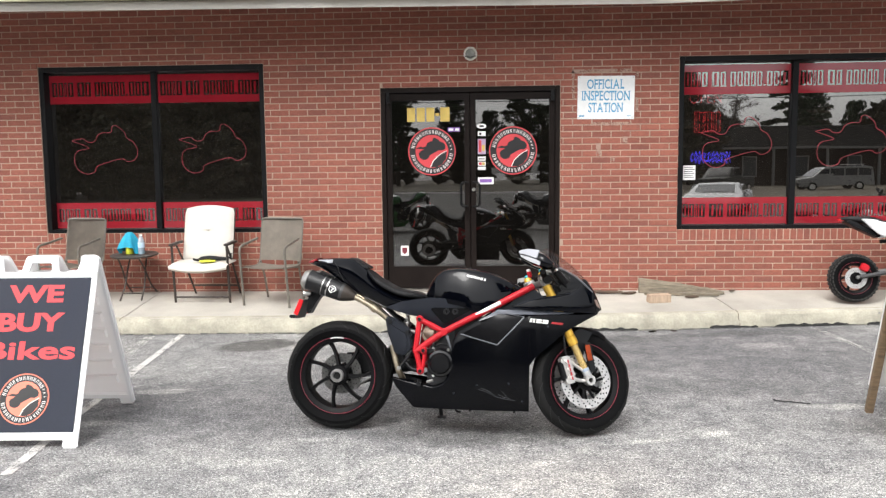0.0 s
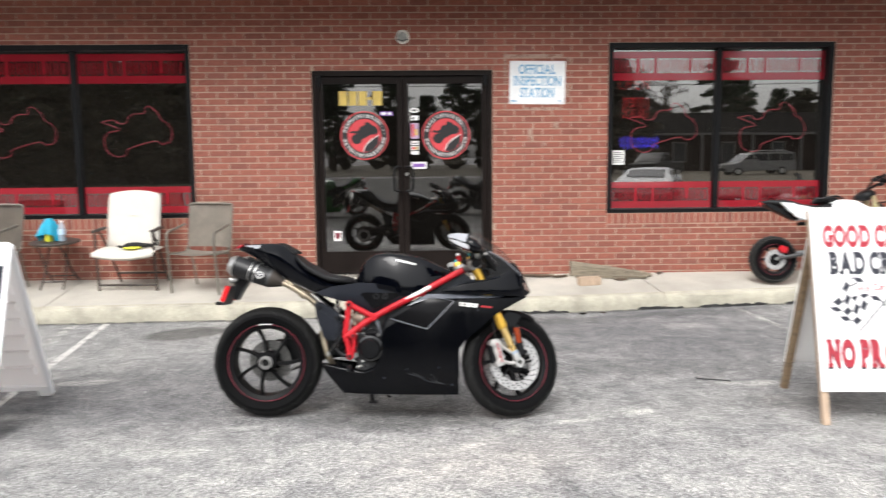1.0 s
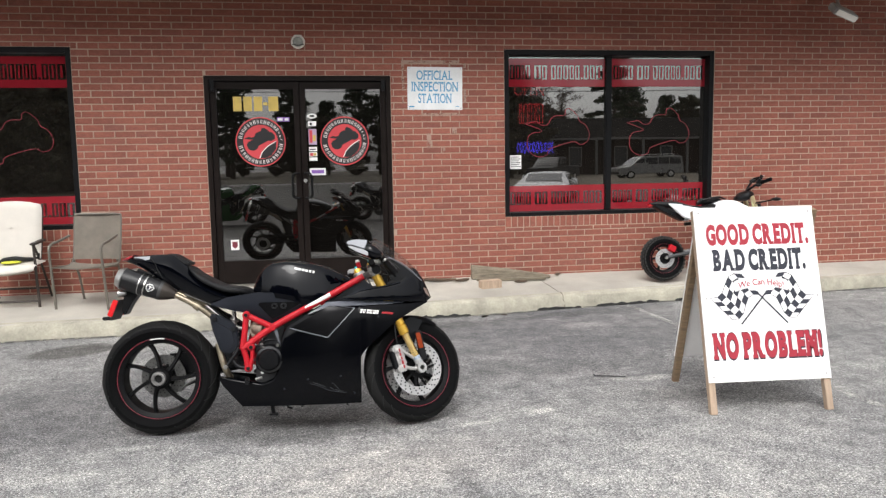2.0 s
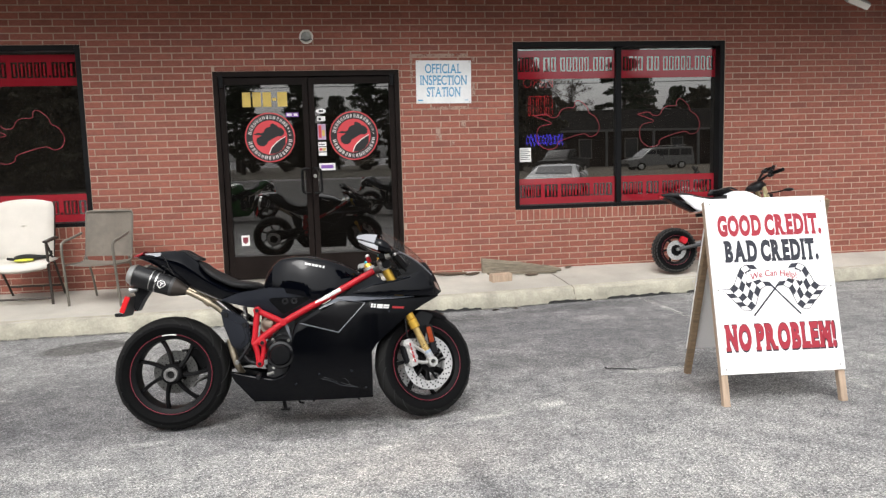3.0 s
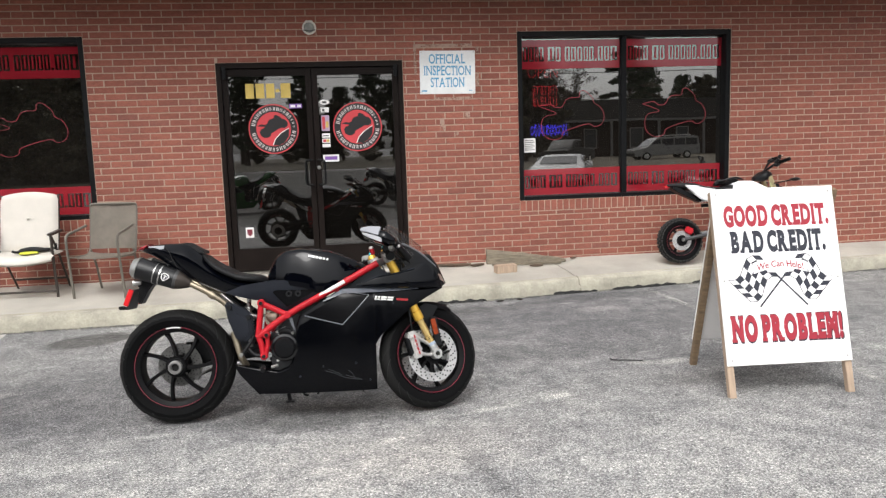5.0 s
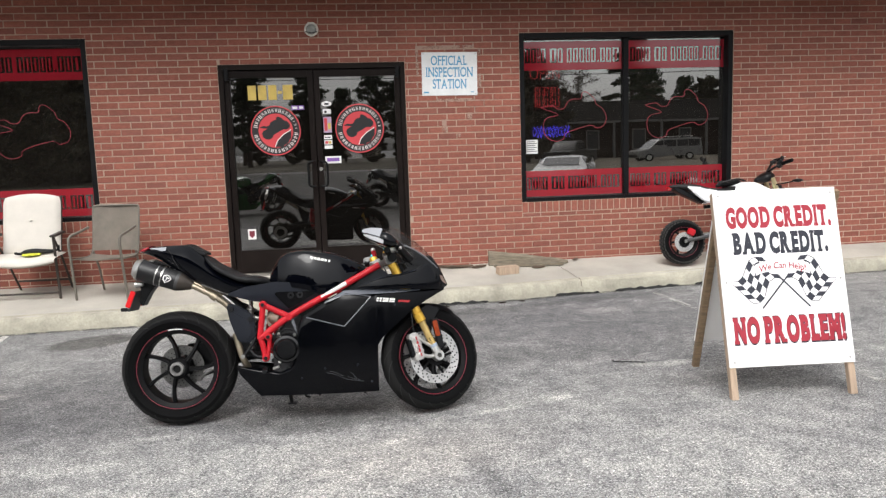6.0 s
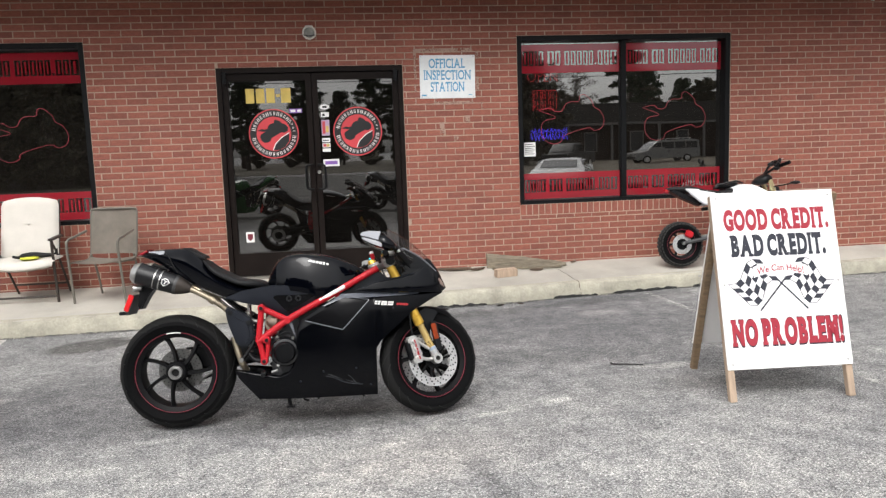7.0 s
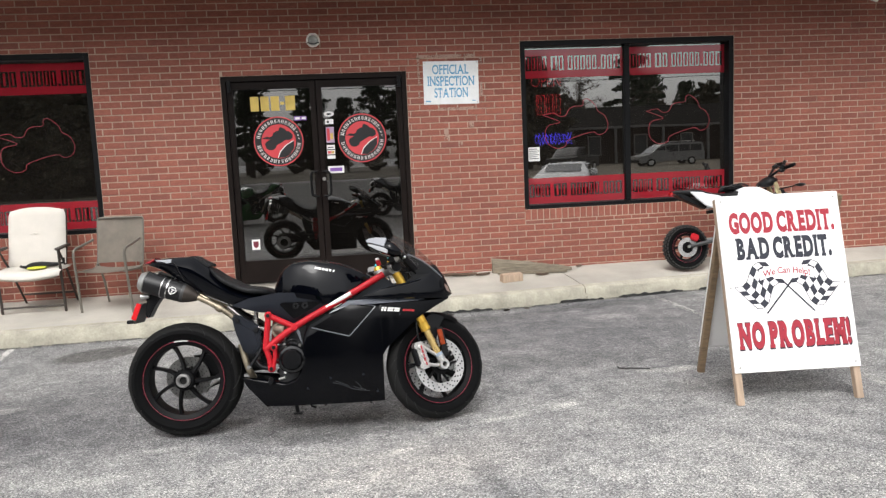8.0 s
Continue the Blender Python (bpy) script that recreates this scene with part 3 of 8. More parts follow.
def slab_mesh(words, height, width, bold, depth):
    """Words of the built-in font, each letter with slab ends to its stems, fitted to a height and a width."""
    bm, cur = bmesh.new(), 0.0
    for ch in words:
        if ch == " ":
            cur += 0.24
            continue
        cu = bpy.data.curves.new("letter", "FONT")
        cu.body, cu.offset, cu.resolution_u = ch, bold, 4
        ob = new("letter", cu)
        me = bpy.data.meshes.new_from_object(ob.evaluated_get(bpy.context.evaluated_depsgraph_get()))
        bpy.data.objects.remove(ob)
        bpy.data.curves.remove(cu)
        b = bmesh.new()
        b.from_mesh(me)
        bpy.data.meshes.remove(me)
        for v in b.verts:
            v.co = Vector((v.co.x, 0, v.co.y))
        lo, hi = min(v.co.x for v in b.verts), max(v.co.x for v in b.verts)
        bottom, top = min(v.co.z for v in b.verts), max(v.co.z for v in b.verts)
        ext = bmesh.ops.extrude_face_region(b, geom=list(b.faces))["geom"]
        bmesh.ops.translate(b, vec=(0, -depth, 0), verts=[v for v in ext if isinstance(v, bmesh.types.BMVert)])
        stem, tall = 0.05 + bold, 0.05 + bold
        for side, end in (tuple(map(int, q)) for q in SLABS.get(ch, "").split()):
            x = (lo + stem, (lo + hi) / 2, hi - stem)[side]
            z0 = bottom if end == 0 else top - tall
            half = stem + 0.055
            box(b, x - half, x + half, -depth - 0.0003, 0, z0, z0 + tall)
        if ch == "T":
            for x in (lo, hi - 0.07):
                box(b, x, x + 0.07, -depth - 0.0003, 0, top - 0.2, top - 0.02)
        lo, hi = min(v.co.x for v in b.verts), max(v.co.x for v in b.verts)
        add(bm, b, Matrix.Translation((cur - lo, 0, 0)))
        cur += hi - lo + 0.025
    xs = [v.co.x for v in bm.verts]
    zs = [v.co.z for v in bm.verts]
    for v in bm.verts:
        v.co.x = (v.co.x - min(xs)) * width / (max(xs) - min(xs))
        v.co.z = (v.co.z - min(zs)) * height / (max(zs) - min(zs))
    return bm


# ---- the large structure ----
WALL_Y = 8.2
OPENINGS = [(-4.445, -1.945, 0.874, 2.695), (-0.68, 1.24, 0.0, 2.415), (2.484, 4.936, 0.874, 2.695)]


def kerb_y(x):
    return curve_at([(-60, 5.0), (-9, 6.72), (-2.8, 6.95), (1.8, 7.13), (4.0, 7.4), (9, 7.72), (60, 9.5)], x)


def pave_z(x, y):
    k = kerb_y(x)
    return 0.145 + 0.075 * min(1.0, max(0.0, (y - k) / (WALL_Y - k)))


# ground: one sheet to the horizon, slightly uneven near by
bm = bmesh.new()
xs = [-1500, -300, -80] + steps(-30, -8, 8) + steps(-7, 9, 80) + steps(11, 30, 8) + [80, 300, 1500]
ys = [-1500, -300, -90] + steps(-40, -4, 9) + steps(-3, 8.4, 58) + [12, 40, 300, 1500]


def dip(x, y):
    near = max(0.0, 1 - max(abs(x - 1) / 9, abs(y - 3) / 8))
    return 0.012 * near * noise.noise(Vector((x * 0.7, y * 0.7, 3.0))) - 0.006 * near


grid_faces(bm, [[(x, y, dip(x, y)) for y in ys] for x in xs])
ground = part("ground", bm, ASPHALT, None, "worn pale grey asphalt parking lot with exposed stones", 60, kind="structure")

# pavement slabs and the kerb face along them
pavement = thing("pavement", "raised concrete walk with a worn kerb before the shop", "pavement", kind="structure")
joints = [-14, -10.2, -6.9, -3.05, 0.35, 2.86, 5.9, 9.3, 13, 18]
for j0, j1 in zip(joints, joints[1:]):
    bm = bmesh.new()
    skew = 0.1
    n = 26
    rows = []
    for i in range(n + 1):
        x = j0 + 0.006 + (j1 - j0 - 0.012) * i / n
        k = kerb_y(x)
        chip = 0.012 * noise.noise(Vector((x * 6, 0.3, 1.0))) + 0.008 * noise.noise(Vector((x * 19, 1.3, 1.0)))
        prof = [(k, -0.03), (k + 0.012, 0.06 + chip), (k + 0.018 + abs(chip), 0.122 + chip * 0.5), (k + 0.04, 0.142 + chip * 0.3), (k + 0.16, 0.149)]
        prof += [(k + 0.16 + (WALL_Y + 0.05 - k - 0.16) * q, pave_z(x, k + 0.16 + (WALL_Y - k - 0.16) * q) + 0.003 * noise.noise(Vector((x * 2, q * 3, 5)))) for q in (0.25, 0.5, 0.75, 1.0)]
        rows.append([(x + skew * (y - k) * (-1), y, z) for y, z in prof] + [(x - skew * (WALL_Y - k), WALL_Y + 0.05, -0.03)])
    vs = grid_faces(bm, rows)
    bm.faces.new(vs[0])
    bm.faces.new(vs[-1][::-1])
    part("slab", bm, CONCRETE, pavement, smooth=30)
# the older kerb strip, a little proud of the slabs' edge
bm = bmesh.new()
rows = []
for x in steps(-14, 18, 200):
    k = kerb_y(x)
    c1, c2 = noise.noise(Vector((x * 5, 7.3, 1.0))), noise.noise(Vector((x * 17, 2.3, 4.0)))
    rows.append([(x, k - 0.012 + 0.004 * c2, -0.04), (x, k - 0.008 + 0.006 * c1, 0.05 + 0.01 * c2), (x, k + 0.004 + 0.008 * c2, 0.118 + 0.012 * c1), (x, k + 0.02 + 0.004 * c1, 0.139 + 0.004 * c2), (x, k + 0.1, 0.1515), (x, k + 0.13, 0.13)])
grid_faces(bm, rows)
part("kerb", bm, KERB, pavement, "weathered concrete kerb with chipped edge", 40)
for xj in joints[1:-1]:
    k = kerb_y(xj)
    crack = [(xj - 0.012 * (zc > 0.08) + 0.006 * noise.noise(Vector((zc * 30, xj, 0))), k + dk, zc) for dk, zc in ((-0.012, 0.0), (-0.009, 0.03), (-0.004, 0.06), (0.001, 0.09), (0.008, 0.12), (0.022, 0.14), (0.1, 0.152))]
    part("kerb_joint", tube(bmesh.new(), crack, 0.0035 if xj == 2.86 else 0.002, 6), RUST, pavement, "dark cracked joint")
# dark flecked strip where the asphalt meets the kerb
bm = bmesh.new()
grid_faces(bm, [[(x, kerb_y(x) - 0.05 - 0.03 * noise.noise(Vector((x * 2.3, 0, 8))), dip(x, kerb_y(x)) + 0.005), (x, kerb_y(x) - 0.004, dip(x, kerb_y(x)) + 0.012)] for x in steps(-9, 12, 160)])
part("kerb_grit", bm, DARKFLECK, None, "dark flecked strip along the foot of the kerb", 0, kind="stuff")

# wall core, cut by the openings; the bricks stand in front of it
wall = thing("wall_north", "red brick shopfront wall with pale mortar joints", "wall", kind="structure")
bm = bmesh.new()
Y0, Y1 = WALL_Y + 0.0035, WALL_Y + 0.24
edges = [-16.0]
for x0, x1, z0, z1 in OPENINGS:
    box(bm, edges[-1], x0, Y0, Y1, 0.0, 3.4)
    box(bm, x0, x1, Y0, Y1, z1, 3.4)
    if z0 > 0.1:
        box(bm, x0, x1, Y0, Y1, 0.0, z0)
    edges.append(x1)
box(bm, edges[-1], 20.0, Y0, Y1, 0.0, 3.4)
part("mortar", bm, MORTAR, wall, "pale mortar bed", 0)

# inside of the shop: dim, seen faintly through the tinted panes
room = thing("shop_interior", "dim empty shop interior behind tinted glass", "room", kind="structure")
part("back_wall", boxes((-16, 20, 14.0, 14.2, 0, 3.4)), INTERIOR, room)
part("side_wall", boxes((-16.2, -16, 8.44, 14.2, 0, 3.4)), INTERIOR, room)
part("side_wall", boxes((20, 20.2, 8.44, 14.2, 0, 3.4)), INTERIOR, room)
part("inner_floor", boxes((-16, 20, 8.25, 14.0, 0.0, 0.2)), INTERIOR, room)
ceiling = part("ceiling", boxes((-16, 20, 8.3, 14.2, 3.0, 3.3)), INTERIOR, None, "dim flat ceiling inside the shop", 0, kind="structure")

# roof overhang: soffit, grey drip edge, and the front of the canopy above it


def eave_y(x):
    return curve_at([(-16, 6.76), (2.2, 7.54), (4.6, 7.26), (20, 7.45)], x)


roof = thing("roof_overhang", "flat roof overhang with grey painted drip edge", "roof", kind="structure")
bm = bmesh.new()
grid_faces(bm, [[(x, eave_y(x) + 0.02, 3.37), (x, WALL_Y + 0.006, 3.37)] for x in steps(-16, 20, 60)])
grid_faces(bm, [[(x, eave_y(x) + 0.02, 3.5), (x, WALL_Y + 8, 3.5)] for x in steps(-16, 20, 60)])
part("soffit", bm, SOFFIT, roof, "painted board soffit", 0)
bm = bmesh.new()
rows = []
for x in steps(-16, 20, 60):
    e = eave_y(x)
    rows.append([(x, e + 0.03, 3.101), (x, e, 3.096), (x, e, 3.177), (x, e + 0.02, 3.181), (x, e + 0.02, 3.6), (x, e + 0.06, 3.6), (x, e + 0.06, 3.106)])
vs = grid_faces(bm, rows, False, True)
part("fascia", bm, FASCIA, roof, "grey metal drip edge", 20)
bm = bmesh.new()
for i, z in enumerate((3.2, 3.3, 3.4)):
    grid_faces(bm, [[(x, eave_y(x) - 0.004, z), (x, eave_y(x) - 0.012, z + 0.01), (x, eave_y(x) - 0.012, z + 0.03), (x, eave_y(x) - 0.004, z + 0.04)] for x in steps(-16, 20, 60)])
part("canopy_rib", bm, FASCIA, roof)

sign_box = thing("roof_sign", "cream illuminated roof sign board above the drip edge", "sign")
bm = bmesh.new()
a, b = -4.36, -1.61
for x0, x1 in ((a, b), (-1.1, 0.87)):
    grid_faces(bm, [[(x, eave_y(x) - 0.06, 3.187), (x, eave_y(x) - 0.06, 3.75), (x, eave_y(x) + 0.015, 3.75), (x, eave_y(x) + 0.015, 3.187)] for x in (x0, x1)], False, True)
part("sign_face", bm, CREAM, sign_box)
bm = bmesh.new()
for x0, x1 in ((-16, a - 0.004), (b + 0.004, -1.104), (0.874, 20)):
    grid_faces(bm, [[(x, eave_y(x) - 0.05, 3.191), (x, eave_y(x) - 0.05, 3.75), (x, eave_y(x) + 0.012, 3.75), (x, eave_y(x) + 0.012, 3.191)] for x in (steps(x0, x1, 40) if x1 > 2 else (x0, x1))], False, True)
part("sign_frame", bm, mat("olive_sign_frame", (0.06, 0.058, 0.035), 0.5), sign_box, "dark olive sign frame")

# ---- shop windows ----
OUTLINE = [(0.0, 0.70), (0.17, 0.74), (0.25, 0.67), (0.35, 0.68), (0.41, 0.81), (0.49, 0.86), (0.61, 0.87), (0.63, 0.98), (0.7, 1.0), (0.81, 0.87), (0.85, 0.74), (0.94, 0.66), (1.0, 0.48), (0.965, 0.31), (0.855, 0.25), (0.74, 0.31), (0.39, 0.17), (0.34, 0.05), (0.23, 0.0), (0.12, 0.05), (0.045, 0.18), (0.04, 0.38), (0.1, 0.49), (0.26, 0.55)]
GLASS_Y = WALL_Y + 0.118
# widths of the marks of one banner line, in letter units; 0 is a gap between words
MARKS = [1, 0.9, 0.5, 1, 0, 1.3, 1, 0, 1, 1, 1, 0.9, 0.9, 0.4, 1, 1, 1.3]


def banner(x0, x1, z0, z1, parent):
    """A strip of red vinyl with a row of plain block cut-outs through it."""
    h = z1 - z0
    la, lb = z0 + 0.26 * h, z0 + 0.76 * h
    y0, y1 = GLASS_Y - 0.006, GLASS_Y - 0.004
    bm = boxes((x0, x1, y0, y1, lb, z1), (x0, x1, y0, y1, z0, la))
    gap, unit = 0.012, 0.0
    free = (x1 - x0) * 0.96 - gap * len(MARKS)
    unit = free / sum(m if m else 0.35 for m in MARKS)
    x = x0
    cur = x0 + 0.025 * (x1 - x0)
    for mk in MARKS:
        w = unit * (mk if mk else 0.35)
        if mk:
            top = la + (lb - la) * (0.16 if mk == 0.4 else 1.0)
            box(bm, x, cur, y0, y1, la, lb)
            if mk == 0.4:
                box(bm, cur, cur + w, y0, y1, top, lb)
            else:
                box(bm, cur + 0.34 * w, cur + 0.64 * w, y0, y1, la + 0.1 * (lb - la), la + 0.9 * (lb - la))
            x = cur + w
        cur += w + gap
    box(bm, x, x1, y0, y1, la, lb)
    part("banner", bm, VINYL, parent, "red vinyl strip with block cut-outs", 0)


def decal_outline(cx, cz, w, h, parent):
    pts = [Vector((cx + (u - 0.5) * w, GLASS_Y - 0.005, cz + (v - 0.5) * h)) for u, v in OUTLINE]
    line = smooth_line(pts + [pts[0]], 5)[:-1]
    bm = bmesh.new()
    tube(bm, line, 0.0034, 6, curved=False, closed=True)
    for v in bm.verts:
        v.co.y = GLASS_Y - 0.005 + (v.co.y - GLASS_Y + 0.005) * 0.2
    part("bike_outline_decal", bm, OUTLINERED, parent, "thin red outline decal")


def shop_window(name, x0, x1, z0, z1, label):
    w = thing(name, label, "window", kind="structure")
    f, fy0, fy1 = 0.055, WALL_Y + 0.012, WALL_Y + 0.15
    part("window_frame", boxes((x0, x0 + f, fy0, fy1, z0, z1), bevel=0.004), BLACKFRAME, w)
    part("window_frame", boxes((x1 - f, x1, fy0, fy1, z0, z1), bevel=0.004), BLACKFRAME, w)
    part("window_frame", boxes((x0 + f, x1 - f, fy0, fy1, z1 - f, z1), bevel=0.004), BLACKFRAME, w)
    part("window_sill", boxes((x0 + f, x1 - f, fy0 - 0.006, fy1, z0, z0 + 0.042), bevel=0.004), BLACKFRAME, w)
    xm = (x0 + x1) / 2
    part("mullion", boxes((xm - 0.031, xm + 0.031, fy0 + 0.06, fy1, z0 + 0.042, z1 - f), bevel=0.004), BLACKFRAME, w)
    for p0, p1 in ((x0 + f, xm - 0.031), (xm + 0.031, x1 - f)):
        pane = part("pane", boxes((p0 - 0.004, p1 + 0.004, GLASS_Y, GLASS_Y + 0.006, z0 + 0.04, z1 - f + 0.004)), PANE, w, "tinted reflecting pane", 0)
        pane.visible_shadow = False
        banner(p0 + 0.004, p1 - 0.004, z1 - f - 0.335, z1 - f - 0.025, w)
        banner(p0 + 0.004, p1 - 0.004, z0 + 0.05, z0 + 0.335, w)
        decal_outline((p0 + p1) / 2 + 0.01, z0 + 0.922, 0.75, 0.53, w)
    return w


window_1 = shop_window("window_1", *OPENINGS[0], "two-pane shop window with red banner strips and bike outline decals")
window_2 = shop_window("window_2", *OPENINGS[2], "two-pane shop window with red banner strips, neon and paper notice")
# paper notice on the glass
bm = boxes((2.57, 2.70, GLASS_Y - 0.005, GLASS_Y - 0.003, 1.40, 1.555))
part("paper_notice", bm, DECALWHITE, window_2, "white paper notice with grey lines", 0)
bm = boxes(*[(2.58, 2.69 - 0.02 * (i % 2), GLASS_Y - 0.0065, GLASS_Y - 0.0055, 1.425 + 0.021 * i, 1.432 + 0.021 * i) for i in range(6)])
part("notice_lines", bm, DECALBLACK, window_2, "", 0)

# neon signs hanging just inside the second window
neon = thing("neon_sign", "red neon open sign with glowing bars hanging inside the window", "neon sign")
ny = GLASS_Y + 0.10
bm = text_mesh("OPEN", 0.12, 0.34, -0.015, 0.004)
part("neon_letters", bm, NEONRED, neon, "", 0, m=Matrix.Translation((2.65, ny, 2.22)))
lines = [((2.73 + 0.03 * i, ny, z), (2.73 + 0.03 * i, ny, z + 0.085)) for i in range(9) for z in (1.925, 2.03) if i % 3 != 2]
lines += [((2.71, ny, z), (2.98, ny, z)) for z in (1.915, 2.125)] + [((x, ny, 1.915), (x, ny, 2.125)) for x in (2.71, 2.8, 2.89, 2.98)]
bm = tubes(lines, 0.0045, 6, False)
part("neon_bars", bm, NEONRED, neon)
part("neon_backing", boxes((2.69, 3.0, ny + 0.02, ny + 0.03, 1.89, 2.15)), DECALBLACK, neon, "", 0)
blue = thing("neon_scroll", "blue neon scroll hanging inside the window", "neon sign")
wave = [(2.68 + 0.42 * k / 40, ny, 1.64 + 0.05 * math.sin(k * 0.9) + 0.02 * math.sin(k * 2.3)) for k in range(41)]
part("neon_tube", tubes([wave, [(x, y + 0.012, 3.28 - z) for x, y, z in wave]], 0.006, 6), NEONBLUE, blue)
part("neon_wire", tubes([((2.75, ny + 0.02, 1.69), (2.75, ny + 0.02, 2.9)), ((3.03, ny + 0.02, 1.69), (3.03, ny + 0.02, 2.9))], 0.002, 6, False), DECALBLACK, blue)

# ---- round shop badge, built of plain shapes ----


def ring(bm, r0, r1, y0, y1, seg=64):
    lathe(bm, [(r0, y0), (r1, y0), (r1, y1), (r0, y1)], seg)
    return bm


def badge(m, r, parent, inner):
    """A round badge: dark disc, red rim, a ring of pale blocks, a coloured field with a bike shape and a road."""
    root = part("badge", cyl(bmesh.new(), (0, 0, 0), (0, -0.001, 0), r * 0.97, seg=64), DECALBLACK, parent, "round dark badge with red rim", 0, m=m)
    part("badge_rim", ring(bmesh.new(), r * 0.955, r, -0.002, -0.0002), inner, root, "", 0)
    part("badge_field", cyl(bmesh.new(), (0, -0.0011, 0), (0, -0.002, 0), r * 0.69, seg=64), inner, root, "", 0)
    bm = bmesh.new()
    for a0, a1, n, up in ((166, 6, 17, 1), (194, 350, 16, -1)):
        for i in range(n):
            a = radians(a0 + (a1 - a0) * i / (n - 1))
            small = 0.55 if up > 0 and i >= n - 3 else 1.0
            tw, th = r * 0.085 * small * (0.8 if i % 3 else 1.1), r * 0.145 * small
            t = Matrix.Rotation(-(a - math.pi / 2), 4, "Y")
            for q0, q1, s0, s1 in ((-tw / 2, -tw / 5, -th / 2, th / 2), (tw / 5, tw / 2, -th / 2, th / 2)):
                box(bm, q0, q1, -0.002, -0.0012, s0 + r * 0.82, s1 + r * 0.82, m=t)
    part("badge_block", bm, DECALWHITE, root, "ring of small pale blocks", 0, kind="stuff")
    t = Matrix.Rotation(radians(-14), 4, "Y")
    bm = plate([((u - 0.5) * r * 1.24, (v - 0.34) * r * 0.8) for u, v in OUTLINE], -0.0021, -0.003)
    bmesh.ops.transform(bm, matrix=t, verts=bm.verts)
    part("badge_bike", bm, DECALBLACK, root, "", 0)
    road = [(-0.06, -0.66), (0.05, -0.4), (0.3, -0.16), (0.62, 0.02), (0.6, -0.3), (0.42, -0.54), (0.2, -0.66)]
    part("badge_road", plate([(a * r, b * r) for a, b in road], -0.0021, -0.0027), DECALBLACK, root, "", 0)
    verge = [(-0.08, -0.66), (0.03, -0.39), (0.28, -0.145), (0.61, 0.04), (0.62, 0.015), (0.3, -0.175), (0.06, -0.41), (-0.05, -0.66)]
    part("badge_line", plate([(a * r, b * r) for a, b in verge], -0.0022, -0.003), DECALWHITE, root, "", 0)
    return root


# ---- entrance: two dark bronze glass doors in one frame ----
DX0, DX1, DZ1 = OPENINGS[1][0], OPENINGS[1][1], OPENINGS[1][3]
DZ0, DXM = 0.235, (DX0 + DX1) / 2
entry = thing("door_frame", "dark bronze aluminium entrance frame", "door frame", kind="structure")
part("jamb", boxes((DX0, DX0 + 0.05, 8.205, 8.33, DZ0, DZ1), bevel=0.003), BRONZE, entry)
part("jamb", boxes((DX1 - 0.05, DX1, 8.205, 8.33, DZ0, DZ1), bevel=0.003), BRONZE, entry)
part("header", boxes((DX0 + 0.05, DX1 - 0.05, 8.205, 8.33, DZ1 - 0.055, DZ1), bevel=0.003), BRONZE, entry)
part("threshold", boxes((DX0, DX1, 8.15, 8.33, 0.205, DZ0), bevel=0.006), mat("worn_threshold", (0.3, 0.28, 0.25), 0.5, 0.5), entry, "worn metal threshold")
for x0, x1 in ((DX0 + 0.06, DX0 + 0.1), (DX1 - 0.1, DX1 - 0.06)):
    part("hinge", boxes((x0, x1, 8.19, 8.215, DZ1 - 0.16, DZ1 - 0.04), bevel=0.003), BLACKFRAME, entry)
DG = 8.262


def glass_door(name, x0, x1, handle_x, label):
    d = thing(name, label, "door", kind="structure")
    sw, y0, y1, zt = 0.058, 8.232, 8.285, DZ1 - 0.06
    part("stile", boxes((x0, x0 + sw, y0, y1, DZ0 + 0.008, zt), bevel=0.003), BRONZE, d)
    part("stile", boxes((x1 - sw, x1, y0, y1, DZ0 + 0.008, zt), bevel=0.003), BRONZE, d)
    part("top_rail", boxes((x0 + sw, x1 - sw, y0, y1, zt - 0.075, zt), bevel=0.003), BRONZE, d)
    part("bottom_rail", boxes((x0 + sw, x1 - sw, y0, y1, DZ0 + 0.008, DZ0 + 0.25), bevel=0.003), BRONZE, d)
    pane = part("door_pane", boxes((x0 + sw - 0.004, x1 - sw + 0.004, DG, DG + 0.006, DZ0 + 0.246, zt - 0.071)), DOORPANE, d, "dark reflecting glass", 0)
    pane.visible_shadow = False
    s = 1 if handle_x > (x0 + x1) / 2 else -1
    pull = [(handle_x, y0, 1.40), (handle_x, y0 - 0.05, 1.40), (handle_x - s * 0.06, y0 - 0.055, 1.385), (handle_x - s * 0.065, y0 - 0.055, 1.27), (handle_x - s * 0.06, y0 - 0.055, 1.155), (handle_x, y0 - 0.05, 1.14), (handle_x, y0, 1.14)]
    part("pull_handle", tubes([pull], 0.011, 10, True, 4), BLACKFRAME, d, "black metal pull handle")
    return d


door_1 = glass_door("door_1", DX0 + 0.053, DXM - 0.004, DXM - 0.035, "closed bronze glass door with round badge and yellow marks")
badge(Matrix.Translation((-0.135, DG - 0.003, 1.735)), 0.258, door_1, DECALRED)
# yellow street number, as plain marks
bm = bmesh.new()
for i, (dx, w, z0, z1) in enumerate(((0, 0.086, 0, 0.15), (0.105, 0.086, 0, 0.15), (0.21, 0.086, 0, 0.15), (0.308, 0.04, 0.06, 0.09), (0.36, 0.1, 0, 0.15))):
    box(bm, -0.40 + dx, -0.40 + dx + w, DG - 0.004, DG - 0.002, 2.055 + z0, 2.055 + z1, bevel=0.0005)
part("yellow_marks", bm, YELLOWVINYL, door_1, "row of yellow vinyl blocks", 0)
part("small_sticker", boxes((0.04, 0.17, DG - 0.004, DG - 0.002, 1.945, 1.99)), PURPLEVINYL, door_1, "", 0)
